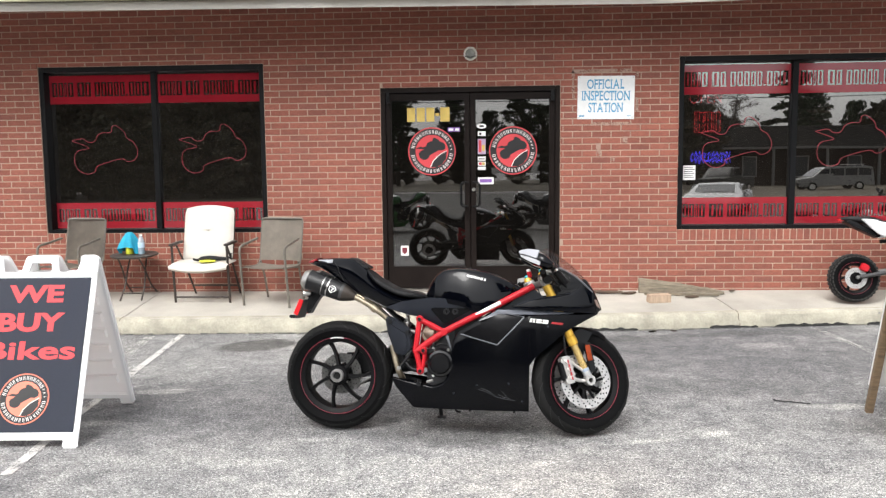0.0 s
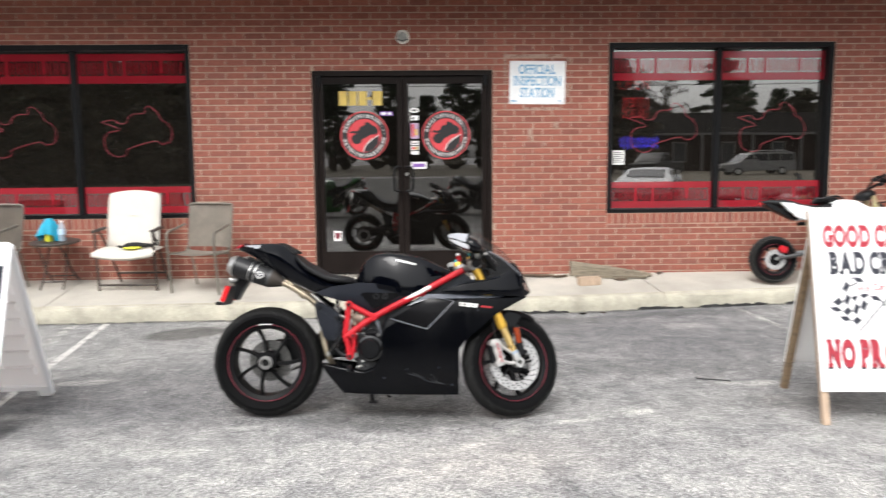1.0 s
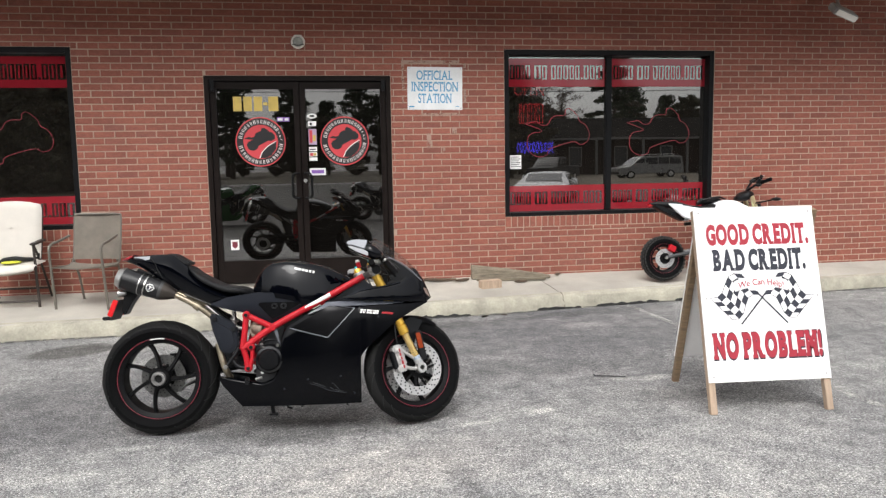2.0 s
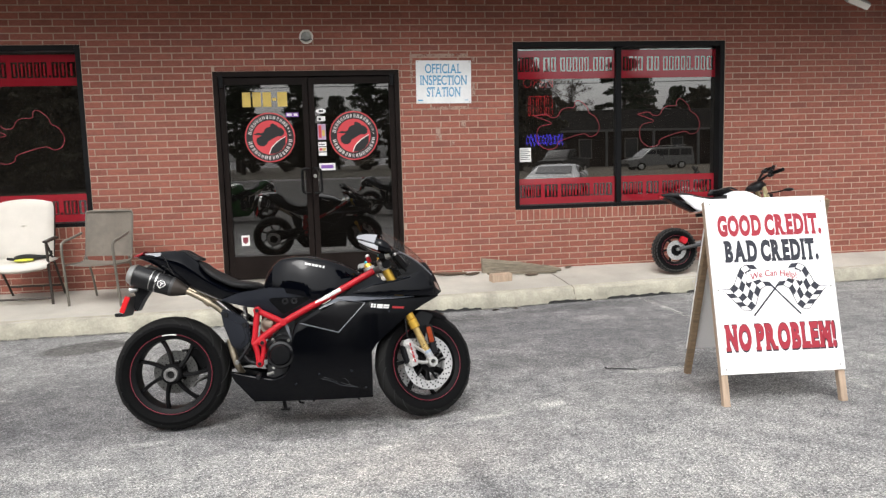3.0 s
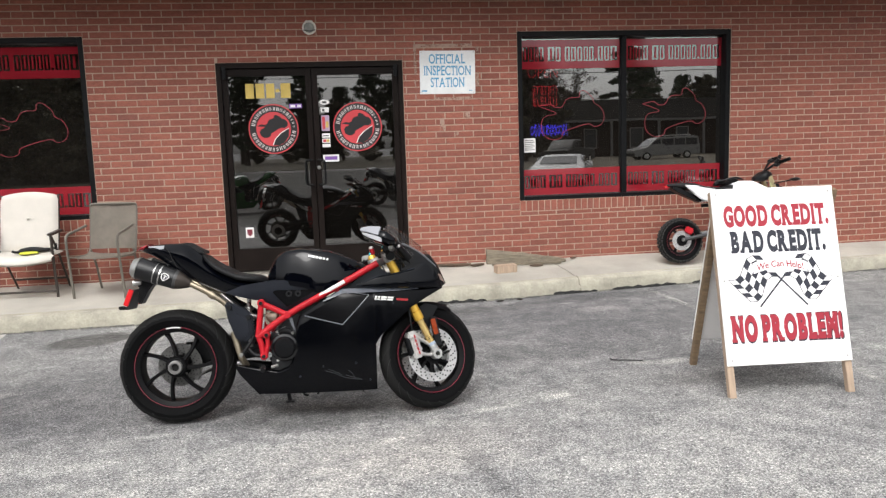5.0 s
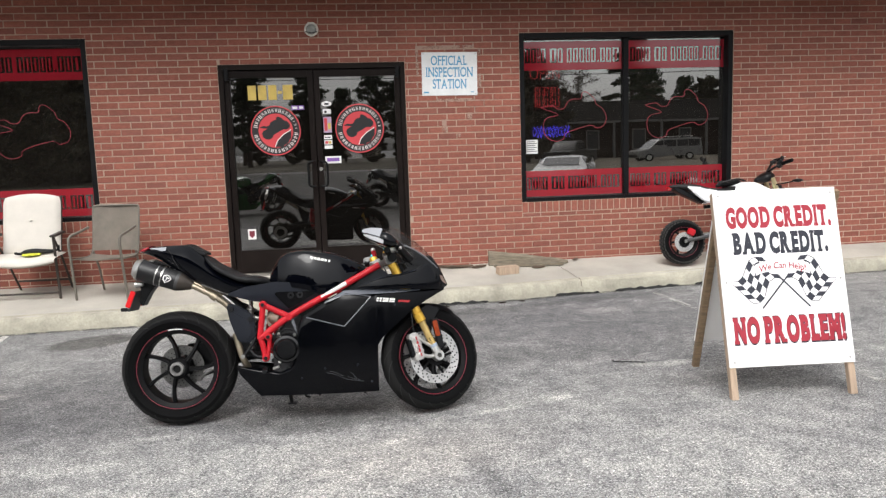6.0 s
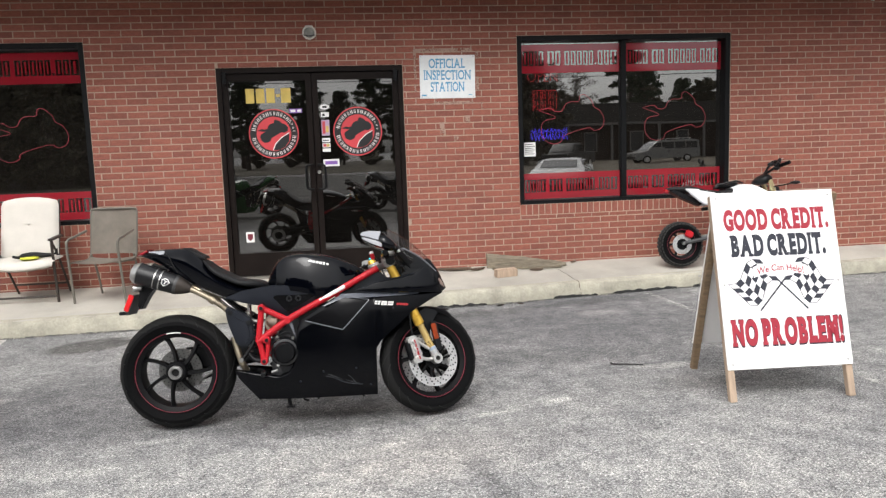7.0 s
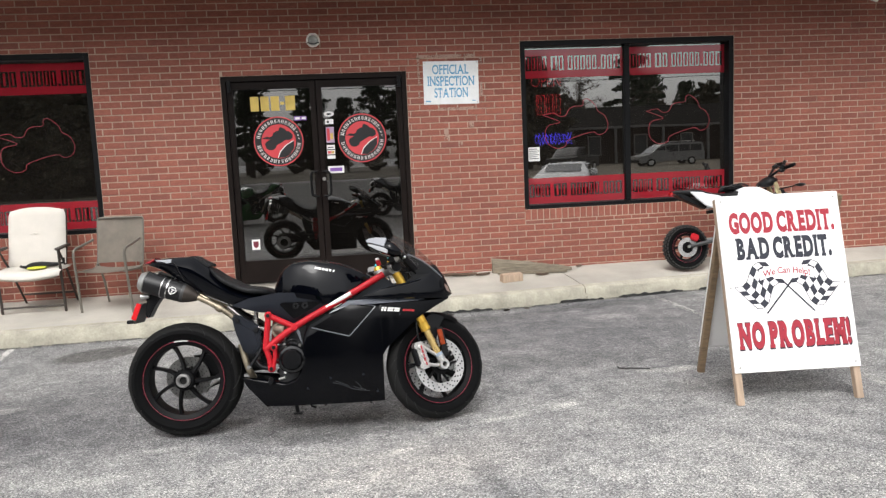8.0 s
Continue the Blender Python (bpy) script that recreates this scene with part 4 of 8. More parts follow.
part("small_sticker", boxes((0.05, 0.10, DG - 0.006, DG - 0.0042, 1.955, 1.98), (0.12, 0.16, DG - 0.006, DG - 0.0042, 1.955, 1.98)), DECALWHITE, door_1, "", 0)
part("shield_sticker", boxes((-0.49, -0.405, DG - 0.004, DG - 0.002, 0.60, 0.71)), DECALWHITE, door_1, "white sticker with dark red shield", 0)
part("shield_mark", plate([(-0.475, 0.69), (-0.42, 0.69), (-0.42, 0.64), (-0.447, 0.615), (-0.475, 0.64)], DG - 0.0055, DG - 0.0042), mat("maroon_print", (0.16, 0.015, 0.03)), door_1, "", 0)
bm = bmesh.new()
f = [(-0.32, 1.46), (-0.27, 1.475), (-0.1, 1.47), (0.02, 1.5), (0.07, 1.45), (-0.02, 1.475), (-0.15, 1.455), (-0.25, 1.46)]
part("torn_paper", plate(f, DG + 0.010, DG + 0.012), DECALWHITE, door_1, "torn white paper strip behind the glass", 0)

door_2 = glass_door("door_2", DXM + 0.004, DX1 - 0.053, DXM + 0.035, "closed bronze glass door with round badge and stickers")
badge(Matrix.Translation((0.742, DG - 0.003, 1.735)), 0.258, door_2, DECALRED)
SX = 0.352
part("oval_sticker", plate([(SX + 0.052 + 0.052 * math.cos(a), 2.0 + 0.026 * math.sin(a)) for a in steps(0, 6.0, 20)], DG - 0.004, DG - 0.002), DECALWHITE, door_2, "", 0)
for z0, z1, mm in ((1.895, 1.945, DECALWHITE), (1.70, 1.865, mat("lilac_vinyl", (0.4, 0.3, 0.42), 0.5)), (1.63, 1.675, DECALWHITE), (1.575, 1.62, DECALWHITE), (1.53, 1.565, DECALWHITE)):
    part("small_sticker", boxes((SX + 0.01, SX + 0.095, DG - 0.004, DG - 0.002, z0, z1)), mm, door_2, "", 0)
part("sticker_print", boxes((SX + 0.025, SX + 0.05, DG - 0.006, DG - 0.0042, 1.905, 1.93), (SX + 0.03, SX + 0.075, DG - 0.006, DG - 0.0042, 1.99, 2.01), (SX + 0.02, SX + 0.08, DG - 0.006, DG - 0.0042, 1.645, 1.655)), DECALBLACK, door_2, "", 0)
part("sticker_print", boxes((SX + 0.02, SX + 0.05, DG - 0.006, DG - 0.0042, 1.72, 1.85), (SX + 0.02, SX + 0.052, DG - 0.006, DG - 0.0042, 1.583, 1.612)), DECALRED, door_2, "", 0)
part("sticker_print", boxes((SX + 0.055, SX + 0.085, DG - 0.006, DG - 0.0042, 1.735, 1.8), (SX + 0.055, SX + 0.085, DG - 0.006, DG - 0.0042, 1.583, 1.612)), YELLOWVINYL, door_2, "", 0)
part("wide_sticker", boxes((SX + 0.01, SX + 0.18, DG - 0.004, DG - 0.002, 1.375, 1.45)), DECALWHITE, door_2, "white sticker with purple bar", 0)
part("sticker_print", boxes((SX + 0.03, SX + 0.16, DG - 0.006, DG - 0.0042, 1.395, 1.432)), PURPLEVINYL, door_2, "", 0)
part("torn_paper", plate([(0.57, 1.50), (0.97, 1.53), (0.965, 1.44), (0.8, 1.42), (0.6, 1.425)], DG + 0.010, DG + 0.012), mat("grey_paper", (0.35, 0.34, 0.32), 0.8), door_2, "grey paper strip behind the glass", 0)
part("lock_cylinder", cyl(bmesh.new(), (DXM + 0.035, 8.232, 1.32), (DXM + 0.035, 8.215, 1.32), 0.02, bevel=0.003), STEEL, door_2, "round steel lock")

# ---- fixed things on the wall ----
lamp = thing("wall_lamp", "round white security lamp on the brick wall", "lamp", pose(0.29, WALL_Y, 2.755) @ Matrix.Scale(0.84, 4))
part("lamp_ring", lathe(bmesh.new(), [(0.05, 0.0), (0.08, 0.0), (0.086, -0.02), (0.082, -0.05), (0.068, -0.06), (0.062, -0.03)], 36), LAMPGLASS, lamp, "off-white lamp bezel")
bm = bmesh.new()
bmesh.ops.create_uvsphere(bm, u_segments=24, v_segments=12, radius=0.064)
bmesh.ops.transform(bm, matrix=Matrix.Translation((0, -0.04, -0.006)) @ Matrix.Diagonal((1, 0.6, 1, 1)), verts=bm.verts)
part("lamp_globe", bm, mat("grey_frosted_globe", (0.34, 0.35, 0.33), 0.25, 0, 0.15, 9, 90), lamp, "grey frosted globe")
part("lamp_base", boxes((-0.05, 0.05, -0.05, 0.0, 0.05, 0.082), bevel=0.008), LAMPGLASS, lamp)
part("lamp_lip", tubes([((-0.07, -0.066, -0.035), (0.0, -0.082, -0.05), (0.07, -0.066, -0.035))], 0.006, 8), DECALBLACK, lamp, "dark lower lip")

sheet = thing("wall_sign", "faded white inspection notice board screwed to the bricks", "sign", pose(1.719, WALL_Y - 0.004, 2.278, 0, 0.6, 0))
part("sheet", boxes((-0.298, 0.298, -0.004, 0.0, -0.226, 0.226), bevel=0.001), SHEETWHITE, sheet, "", 0)
for words, z, h, w, x in (("OFFICIAL", 0.09, 0.1, 0.39, -0.2), ("INSPECTION", -0.032, 0.102, 0.51, -0.256), ("STATION", -0.155, 0.102, 0.366, -0.184)):
    part("print", slab_mesh(words, h, w, 0.015, 0.0008), BLUEPRINT, sheet, "", 0, m=Matrix.Translation((x, -0.0042, z)))
part("small_print", boxes((-0.28, -0.225, -0.006, -0.0045, -0.2, -0.185)), BLUEPRINT, sheet, "", 0)
part("small_print", boxes((0.225, 0.262, -0.006, -0.0045, -0.195, -0.187)), BLUEPRINT, sheet, "", 0)
for sx, sz in ((-0.28, 0.21), (0.28, 0.21), (-0.28, -0.21), (0.28, -0.21)):
    part("screw", cyl(bmesh.new(), (sx, -0.004, sz), (sx, -0.008, sz), 0.006, seg=10), STEEL, sheet)
# pale glue left round the notice and where an older one hung
bm = bmesh.new()
for x0, x1, z0, z1 in ((1.36, 2.06, 2.54, 2.575), (1.36, 1.39, 2.0, 2.56), (2.03, 2.06, 1.98, 2.56), (1.38, 2.1, 1.985, 2.02), (1.62, 1.67, 1.63, 1.9), (1.9, 1.95, 1.68, 1.95), (1.64, 1.82, 1.61, 1.65), (1.97, 2.02, 1.86, 1.93)):
    grid_faces(bm, [[(x, WALL_Y - 0.0015, z) for z in (z0, z1)] for x in (x0, x1)])
part("glue_residue", bm, RESIDUE, wall, "pale glue residue on the bricks", 0)

bm = bmesh.new()
for x0, x1, z0, z1 in ((4.55, 5.3, 0.22, 0.36), (5.0, 6.2, 0.22, 0.3)):
    grid_faces(bm, [[(x, WALL_Y - 0.0015, z + 0.02 * noise.noise(Vector((x * 4, z * 9, 1)))) for z in (z0, z1)] for x in steps(x0, x1, 10)])
part("salt_bloom", bm, RESIDUE, wall, "pale salt bloom low on the bricks", 0)

flood = thing("flood_light", "grey flood light fixed under the roof edge", "flood light", pose(6.07, 7.68, 3.11, 0, 16, 10))
part("knuckle", tubes([((0.0, 0.03, 0.27), (-0.03, 0.0, 0.06), (0.0, -0.03, -0.03))], 0.018), GREYMETAL, flood)
bm = bmesh.new()
box(bm, -0.16, 0.16, -0.09, 0.07, -0.04, 0.04, 0.015, pose(0.05, -0.04, -0.07, 38, 0, 0))
part("housing", bm, GREYMETAL, flood)
bm = bmesh.new()
box(bm, -0.14, 0.14, -0.097, -0.088, -0.03, 0.03, 0.004, pose(0.05, -0.04, -0.07, 38, 0, 0))
part("lens", bm, LAMPGLASS, flood)

# ---- marks on the ground ----


def strip(name, pts, w, material, label):
    bm = bmesh.new()
    line = [Vector(p) for p in pts]
    fine = []
    for a, b in zip(line, line[1:]):
        fine += [a.lerp(b, k / 12) for k in range(12)]
    fine.append(line[-1])
    rows = []
    for i, q in enumerate(fine):
        d = (fine[min(i + 1, len(fine) - 1)] - fine[max(i - 1, 0)]).normalized()
        s = Vector((-d.y, d.x)) * w / 2
        rows.append([(q.x + s.x, q.y + s.y, dip(q.x, q.y) + 0.006), (q.x - s.x, q.y - s.y, dip(q.x, q.y) + 0.006)])
    grid_faces(bm, rows)
    part(name, bm, material, None, label, 0, kind="structure")


strip("line_marking", [(-2.44, 6.92), (-2.3, 5.7), (-2.16, 4.5), (-2.02, 3.55)], 0.06, LINEPAINT, "worn white parking line on asphalt")
strip("line_marking", [(-2.72, 6.86), (-2.6, 5.9), (-2.5, 5.2)], 0.09, FAINTPAINT, "almost rubbed off parking line")
strip("line_marking", [(3.55, 7.24), (3.59, 6.4), (3.65, 5.3), (3.72, 4.3), (3.75, 3.4)], 0.07, FAINTPAINT, "faint white parking line on asphalt")
# black crumbled filler in the gap at the foot of the kerb
for x0, x1, wide in ((-0.6, 0.5, 0.012), (1.15, 1.9, 0.022), (2.55, 3.05, 0.026), (3.2, 3.95, 0.034), (4.1, 5.2, 0.026)):
    bm = bmesh.new()
    rows = []
    for x in steps(x0, x1, 26):
        e = wide * max(0.08, min(1.0, (x - x0) * 14, (x1 - x) * 14)) * (0.55 + 0.9 * abs(noise.noise(Vector((x * 9, 4.1, 2.0)))))
        k = kerb_y(x) - 0.006
        rows.append([(x, k - e, dip(x, k) + 0.003), (x, k - e * 0.8, dip(x, k) + 0.012), (x, k, dip(x, k) + 0.03 + 0.02 * noise.noise(Vector((x * 15, 1.1, 7.0))))])
    grid_faces(bm, rows)
    part("kerb_filler", bm, mat("black_filler", (0.012, 0.012, 0.012), 0.9, 0, 0.3, 14, 90, 0.5), pavement, "crumbled black joint filler", 30)
# ---- the sport motorcycle: x ahead, y to its left, z up, rear wheel on the ground at x = 0.024 ----


def wheel_parts(root, name, c, R, width, rim_r, spokes, turn, disc_r, disc_y, label):
    """Tyre, striped rim with swept spokes, hub and drilled disc, turned about the upright axis by the matrix turn."""
    w = width / 2
    rim = bmesh.new()
    rw = w * 0.74
    lathe(rim, [(rim_r, -rw), (rim_r + 0.012, -rw - 0.004), (rim_r + 0.013, -rw + 0.006), (rim_r - 0.004, -rw + 0.02), (rim_r - 0.012, 0), (rim_r - 0.004, rw - 0.02), (rim_r + 0.013, rw - 0.006), (rim_r + 0.012, rw + 0.004), (rim_r, rw), (rim_r - 0.02, rw - 0.01), (rim_r - 0.026, 0), (rim_r - 0.02, -rw + 0.01)], 72)
    m = Matrix.Translation(c) @ turn
    ob = part(name, rim, RIMBLACK, root, label, 40, m=m)
    tyre = bmesh.new()
    prof = []
    for k in range(15):
        a = math.pi * k / 14
        prof.append((rim_r + 0.014 + (R - rim_r - 0.014) * math.sin(a) ** 0.62, -w * math.cos(a) * (1.0 if 0 < k < 14 else 0.72)))
    prof += [(rim_r - 0.006, rw - 0.008), (rim_r - 0.006, -rw + 0.008)]
    lathe(tyre, prof, 128)
    part("tyre", tyre, RUBBER, ob, "black rubber tyre", 50)
    for sgn in (-1, 1):
        part("rim_stripe", ring(bmesh.new(), rim_r + 0.0058, rim_r + 0.0082, sgn * (rw + 0.0035), sgn * (rw + 0.0055), 72), mat("dull_red_stripe", (0.22, 0.018, 0.035), 0.4), ob, "thin red rim stripe", 0)
    tread = bmesh.new()
    band = [(r + 0.0008, y) for r, y in prof[2:13]]
    lathe(tread, band + [(band[-1][0] - 0.006, band[-1][1]), (band[0][0] - 0.006, band[0][1])], 128)
    part("tread", tread, DUSTRUBBER, ob, "dusty worn tread", 50)
    # siping on the tread
    bm = bmesh.new()
    for k in range(16):
        t = Matrix.Rotation(2 * math.pi * k / 16, 4, "Y")
        for s in (-1, 1):
            pts = []
            for q in (0.12, 0.35, 0.6, 0.8, 0.93):
                a = math.acos(q)
                rr = rim_r + 0.014 + (R - rim_r - 0.014) * math.sin(a) ** 0.62 + 0.001
                pts.append(t @ Matrix.Rotation((0.42 * q * q + 0.08 * q) * (1 if k % 2 else 0.7), 4, "Y") @ Vector((rr, s * w * q, 0)))
            tube(bm, pts, 0.0021, 4, 3)
    part("tread_groove", bm, mat("groove_black", (0.006, 0.006, 0.006), 0.9), ob, "", 0, kind="stuff")
    for k in range(spokes):
        bm = bmesh.new()
        rows = []
        for i in range(7):
            f = i / 6
            rr = 0.03 + (rim_r - 0.045) * f
            a = 2 * math.pi * k / spokes + 0.2 * f + 0.06 * f * f
            wid, thk = 0.0125 - 0.0035 * f + (0.006 * max(0, f - 0.75) * 4), 0.026 - 0.012 * f
            yo = -rw * 0.5 * (1 - 0.3 * f)
            t = Vector((-math.sin(a), 0, math.cos(a)))
            p = Vector((rr * math.cos(a), yo, rr * math.sin(a)))
            Yv = Vector((0, 1, 0))
            rows.append([p + t * wid * ca + Yv * thk * sa for ca, sa in ((-1, -0.4), (-0.6, -1), (0.6, -1), (1, -0.4), (1, 0.6), (-1, 0.6))])
        vs = grid_faces(bm, rows, False, True)
        bm.faces.new(vs[0])
        bm.faces.new(vs[-1])
        part("spoke", bm, RIMBLACK, ob, "", 35)
    hub = bmesh.new()
    cyl(hub, (0, -rw * 0.8, 0), (0, rw * 0.9, 0), 0.044, 0.044, 28, 0.006)
    part("hub", hub, RIMBLACK, ob)
    inner = 0.68 if disc_r > 0.14 else 0.56
    for dy in disc_y:
        bm = bmesh.new()
        lathe(bm, [(disc_r * inner, dy - 0.0025), (disc_r, dy - 0.0025), (disc_r, dy + 0.0025), (disc_r * inner, dy + 0.0025)], 64)
        d = part("brake_disc", bm, (DISC if disc_r > 0.1 else mat("bright_disc", (0.4, 0.395, 0.39), 0.42, 0.4)) if disc_r != 0.122 else mat("worn_disc", (0.12, 0.118, 0.114), 0.45, 0.4, 0.25, 20, 250), ob, "drilled steel brake disc", 30)
        bm = bmesh.new()
        for k in range(66):
            a, rr = 2 * math.pi * k / 66, disc_r * (inner + (1 - inner) * (0.22 + 0.27 * (k % 3)))
            q = Vector((rr * math.cos(a), dy, rr * math.sin(a)))
            cyl(bm, q + Vector((0, -0.0031, 0)), q + Vector((0, 0.0031, 0)), disc_r * (0.034 if disc_r > 0.14 else 0.028), seg=6)
        part("drill_hole", bm, mat("groove_black", (0.006, 0.006, 0.006)), ob, "", 0, kind="stuff")
        bm = lathe(bmesh.new(), [(0.03, dy - 0.004), (0.056, dy - 0.004), (0.056, dy + 0.004), (0.03, dy + 0.004)], 32)
        carrier = part("disc_carrier", bm, RIMBLACK, ob, "black disc carrier")
        for k in range(10):
            a = 2 * math.pi * k / 10
            rr = disc_r * (inner + 0.02)
            part("carrier_arm", tube(bmesh.new(), [(0.05 * math.cos(a), dy, 0.05 * math.sin(a)), (rr * math.cos(a + 0.18), dy, rr * math.sin(a + 0.18))], 0.0075, 6), RIMBLACK, carrier)
            if disc_r > 0.14 and k % 2 == 0:
                q = Vector(((rr + 0.004) * math.cos(a + 0.18), dy, (rr + 0.004) * math.sin(a + 0.18)))
                part("bobbin", cyl(bmesh.new(), q + Vector((0, -0.007, 0)), q + Vector((0, 0.007, 0)), 0.0095, seg=12, bevel=0.002), ALLOY, carrier)
    return ob


def fairing_depth(u, z):
    b = glide_at([(0.35, 0.125), (0.5, 0.16), (0.7, 0.2), (1.0, 0.215), (1.15, 0.2), (1.35, 0.15), (1.46, 0.105), (1.54, 0.06)], u)
    s = glide_at([(0.12, 0.74), (0.16, 0.82), (0.22, 0.9), (0.32, 0.97), (0.45, 1.0), (0.6, 0.99), (0.665, 0.965), (0.712, 0.84), (0.74, 0.8)], z)
    return b * s


def cowl_depth(u, z):
    b = glide_at([(1.04, 0.19), (1.15, 0.19), (1.3, 0.165), (1.42, 0.135), (1.5, 0.095), (1.545, 0.05), (1.568, 0.012)], u)
    s = glide_at([(0.66, 0.93), (0.73, 1.0), (0.79, 0.93), (0.87, 0.72), (0.9, 0.6)], z)
    return b * s


def sport_bike(m, paint, label, group="", tube_paint=None):
    bike = thing("motorcycle", label, "motorcycle", m, group)
    # wheels
    rear = wheel_parts(bike, "rear_wheel", (0.024, 0, 0.316), 0.318, 0.19, 0.216, 7, Matrix.Rotation(0.185, 4, "Y"), 0.122, (0.03,), "black seven-spoke rear wheel")
    bm = bmesh.new()
    lathe(bm, [(0.022, -0.094), (0.025, -0.098), (0.0285, -0.095), (0.031, -0.099), (0.036, -0.098), (0.039, -0.09), (0.039, -0.06), (0.022, -0.06)], 32)
    part("axle_nut", bm, mat("bright_nut", (0.26, 0.255, 0.25), 0.35, 0.5), rear, "large bright axle nut")
    part("axle_flange", cyl(bmesh.new(), (0, -0.075, 0), (0, -0.05, 0), 0.056, 0.06, 28, 0.006), RIMBLACK, rear)
    part("axle_hole", cyl(bmesh.new(), (0, -0.0765, 0), (0, -0.06, 0), 0.022), mat("groove_black", (0.006, 0.006, 0.006)), rear)
    part("rim_label", plate([(0.225 * math.cos(a) + 0.0, 0.225 * math.sin(a)) for a in steps(1.6, 1.95, 6)] + [(0.219 * math.cos(a), 0.219 * math.sin(a)) for a in steps(1.95, 1.6, 6)], -0.0782, -0.0765), DECALWHITE, rear, "small pale rim label", 0)
    # steering turned to the left about the raked head axis
    ax, pivot = Vector((-0.415, 0, 0.91)).normalized(), Vector((1.415, 0, 0.285))
    S = Matrix.Translation(pivot + Vector((-0.002, -0.036, -0.004))) @ Matrix.Rotation(radians(25), 4, ax) @ Matrix.Translation(-pivot)
    wc = Vector((1.45, 0, 0.302))
    front = wheel_parts(bike, "front_wheel", S @ wc, 0.302, 0.122, 0.208, 7, S.to_3x3().to_4x4() @ Matrix.Rotation(0.7, 4, "Y"), 0.155, (-0.062, 0.062), "black seven-spoke front wheel")

    def steered(name, bm, material, lab="", smooth=40):
        bmesh.ops.transform(bm, matrix=S, verts=bm.verts)
        return part(name, bm, material, bike, lab, smooth)

    d = Vector((-0.415, 0, 0.91)).normalized()
    for s in (-1, 1):
        foot = Vector((1.445, s * 0.102, 0.327))
        bm = cyl(bmesh.new(), foot + d * 0.02, foot + d * 0.2, 0.0205, 0.0205, 20)
        steered("fork_tube", bm, PALEGOLD, "pale gold fork tube")
        bm = bmesh.new()
        cyl(bm, foot + d * 0.19, foot + d * 0.245, 0.0285, 0.0285, 24, 0.004)
        cyl(bm, foot + d * 0.245, foot + d * 0.6, 0.0265, 0.0265, 24, 0.003)
        steered("fork_leg", bm, GOLD, "gold fork leg")
        bm = cyl(bmesh.new(), foot + d * 0.005, foot + d * 0.05, 0.0235, 0.0225, 24, 0.004)
        steered("fork_label_ring", bm, mat("blue_white_label", (0.32, 0.38, 0.47), 0.4), "pale blue label on fork foot")
        bm = bmesh.new()
        axle = Vector((1.452, s * 0.102, 0.302))
        lathe(bm, [(0.014, -0.02), (0.029, -0.02), (0.031, -0.012), (0.031, 0.02), (0.014, 0.02)], 24, axle)
        tube(bm, [axle + Vector((-0.005, 0, 0.02)), foot + d * 0.03], 0.024, 12)
        tube(bm, [axle + Vector((-0.02, 0, 0.0)), Vector((1.40, s * 0.1, 0.30)), Vector((1.335, s * 0.098, 0.315))], 0.0105, 10)
        tube(bm, [foot + d * 0.02, Vector((1.385, s * 0.1, 0.375)), Vector((1.33, s * 0.098, 0.41))], 0.0105, 10)
        steered("axle_clamp", bm, ALLOY, "silver cast axle clamp")
        bm = bmesh.new()
        mc = Matrix.Translation((1.322, s * 0.082, 0.36)) @ Matrix.Rotation(radians(-14), 4, "Y") @ Matrix.Diagonal((1.2, 1, 1.18, 1))
        for z0, z1, x0 in ((-0.066, -0.03, -0.024), (-0.034, 0.034, -0.016), (0.03, 0.066, -0.024)):
            box(bm, x0, 0.026, -0.03, 0.026, z0, z1, 0.008, mc)
        for z0 in (-0.04, 0.0, 0.04):
            cyl(bm, mc @ Vector((0.004, -s * 0.02, z0)), mc @ Vector((0.004, s * 0.036, z0)), 0.0165, 0.014, 16, 0.003)
        steered("caliper", bm, ALLOY, "silver radial brake caliper")
        bm = bmesh.new()
        box(bm, -0.034, -0.014, -0.02, 0.02, -0.045, 0.045, 0.004, mc)
        steered("brake_pad", bm, SATIN, "dark brake pads")
        for k in range(2):
            bm = cyl(bmesh.new(), (1.345 - 0.02 * k, s * 0.11, 0.335 + 0.055 * k), (1.345 - 0.02 * k, s * 0.116, 0.335 + 0.055 * k), 0.014, seg=16)
            steered("caliper_cap", bm, STEEL)
        bm = bmesh.new()
        for z0, z1 in ((-0.05, -0.034), (-0.03, -0.012), (-0.008, 0.006), (0.01, 0.026), (0.03, 0.046)):
            box(bm, 0.001, 0.008, -0.0375, -0.03, z0, z1, 0, mc)
        if s < 0:
            steered("caliper_lettering_bar", bm, mat("deep_red_print", (0.36, 0.02, 0.025), 0.45), "", 0)
        bm = bmesh.new()
        box(bm, -0.015, 0.015, -0.004, 0.004, -0.045, 0.045, 0.003, Matrix.Translation((1.442, s * 0.13, 0.455)) @ Matrix.Rotation(radians(-10), 4, "Y"))
        steered("fork_reflector", bm, AMBER, "amber reflector")
        bm = bmesh.new()
        box(bm, -0.02, 0.022, -0.006, 0.012, -0.1, 0.07, 0.005, Matrix.Translation((1.452, s * 0.117, 0.445)) @ Matrix.Rotation(radians(-8), 4, "Y"))
        steered("reflector_bracket", bm, SATIN)
        bm = tubes([((1.26, s * 0.06, 0.75), (1.30, s * 0.1, 0.6), (1.31, s * 0.1, 0.47), (1.33, s * 0.09, 0.42))], 0.0055, 8)
        steered("brake_hose", bm, SATIN, "black brake hose")
    bm = bmesh.new()
    rows = []
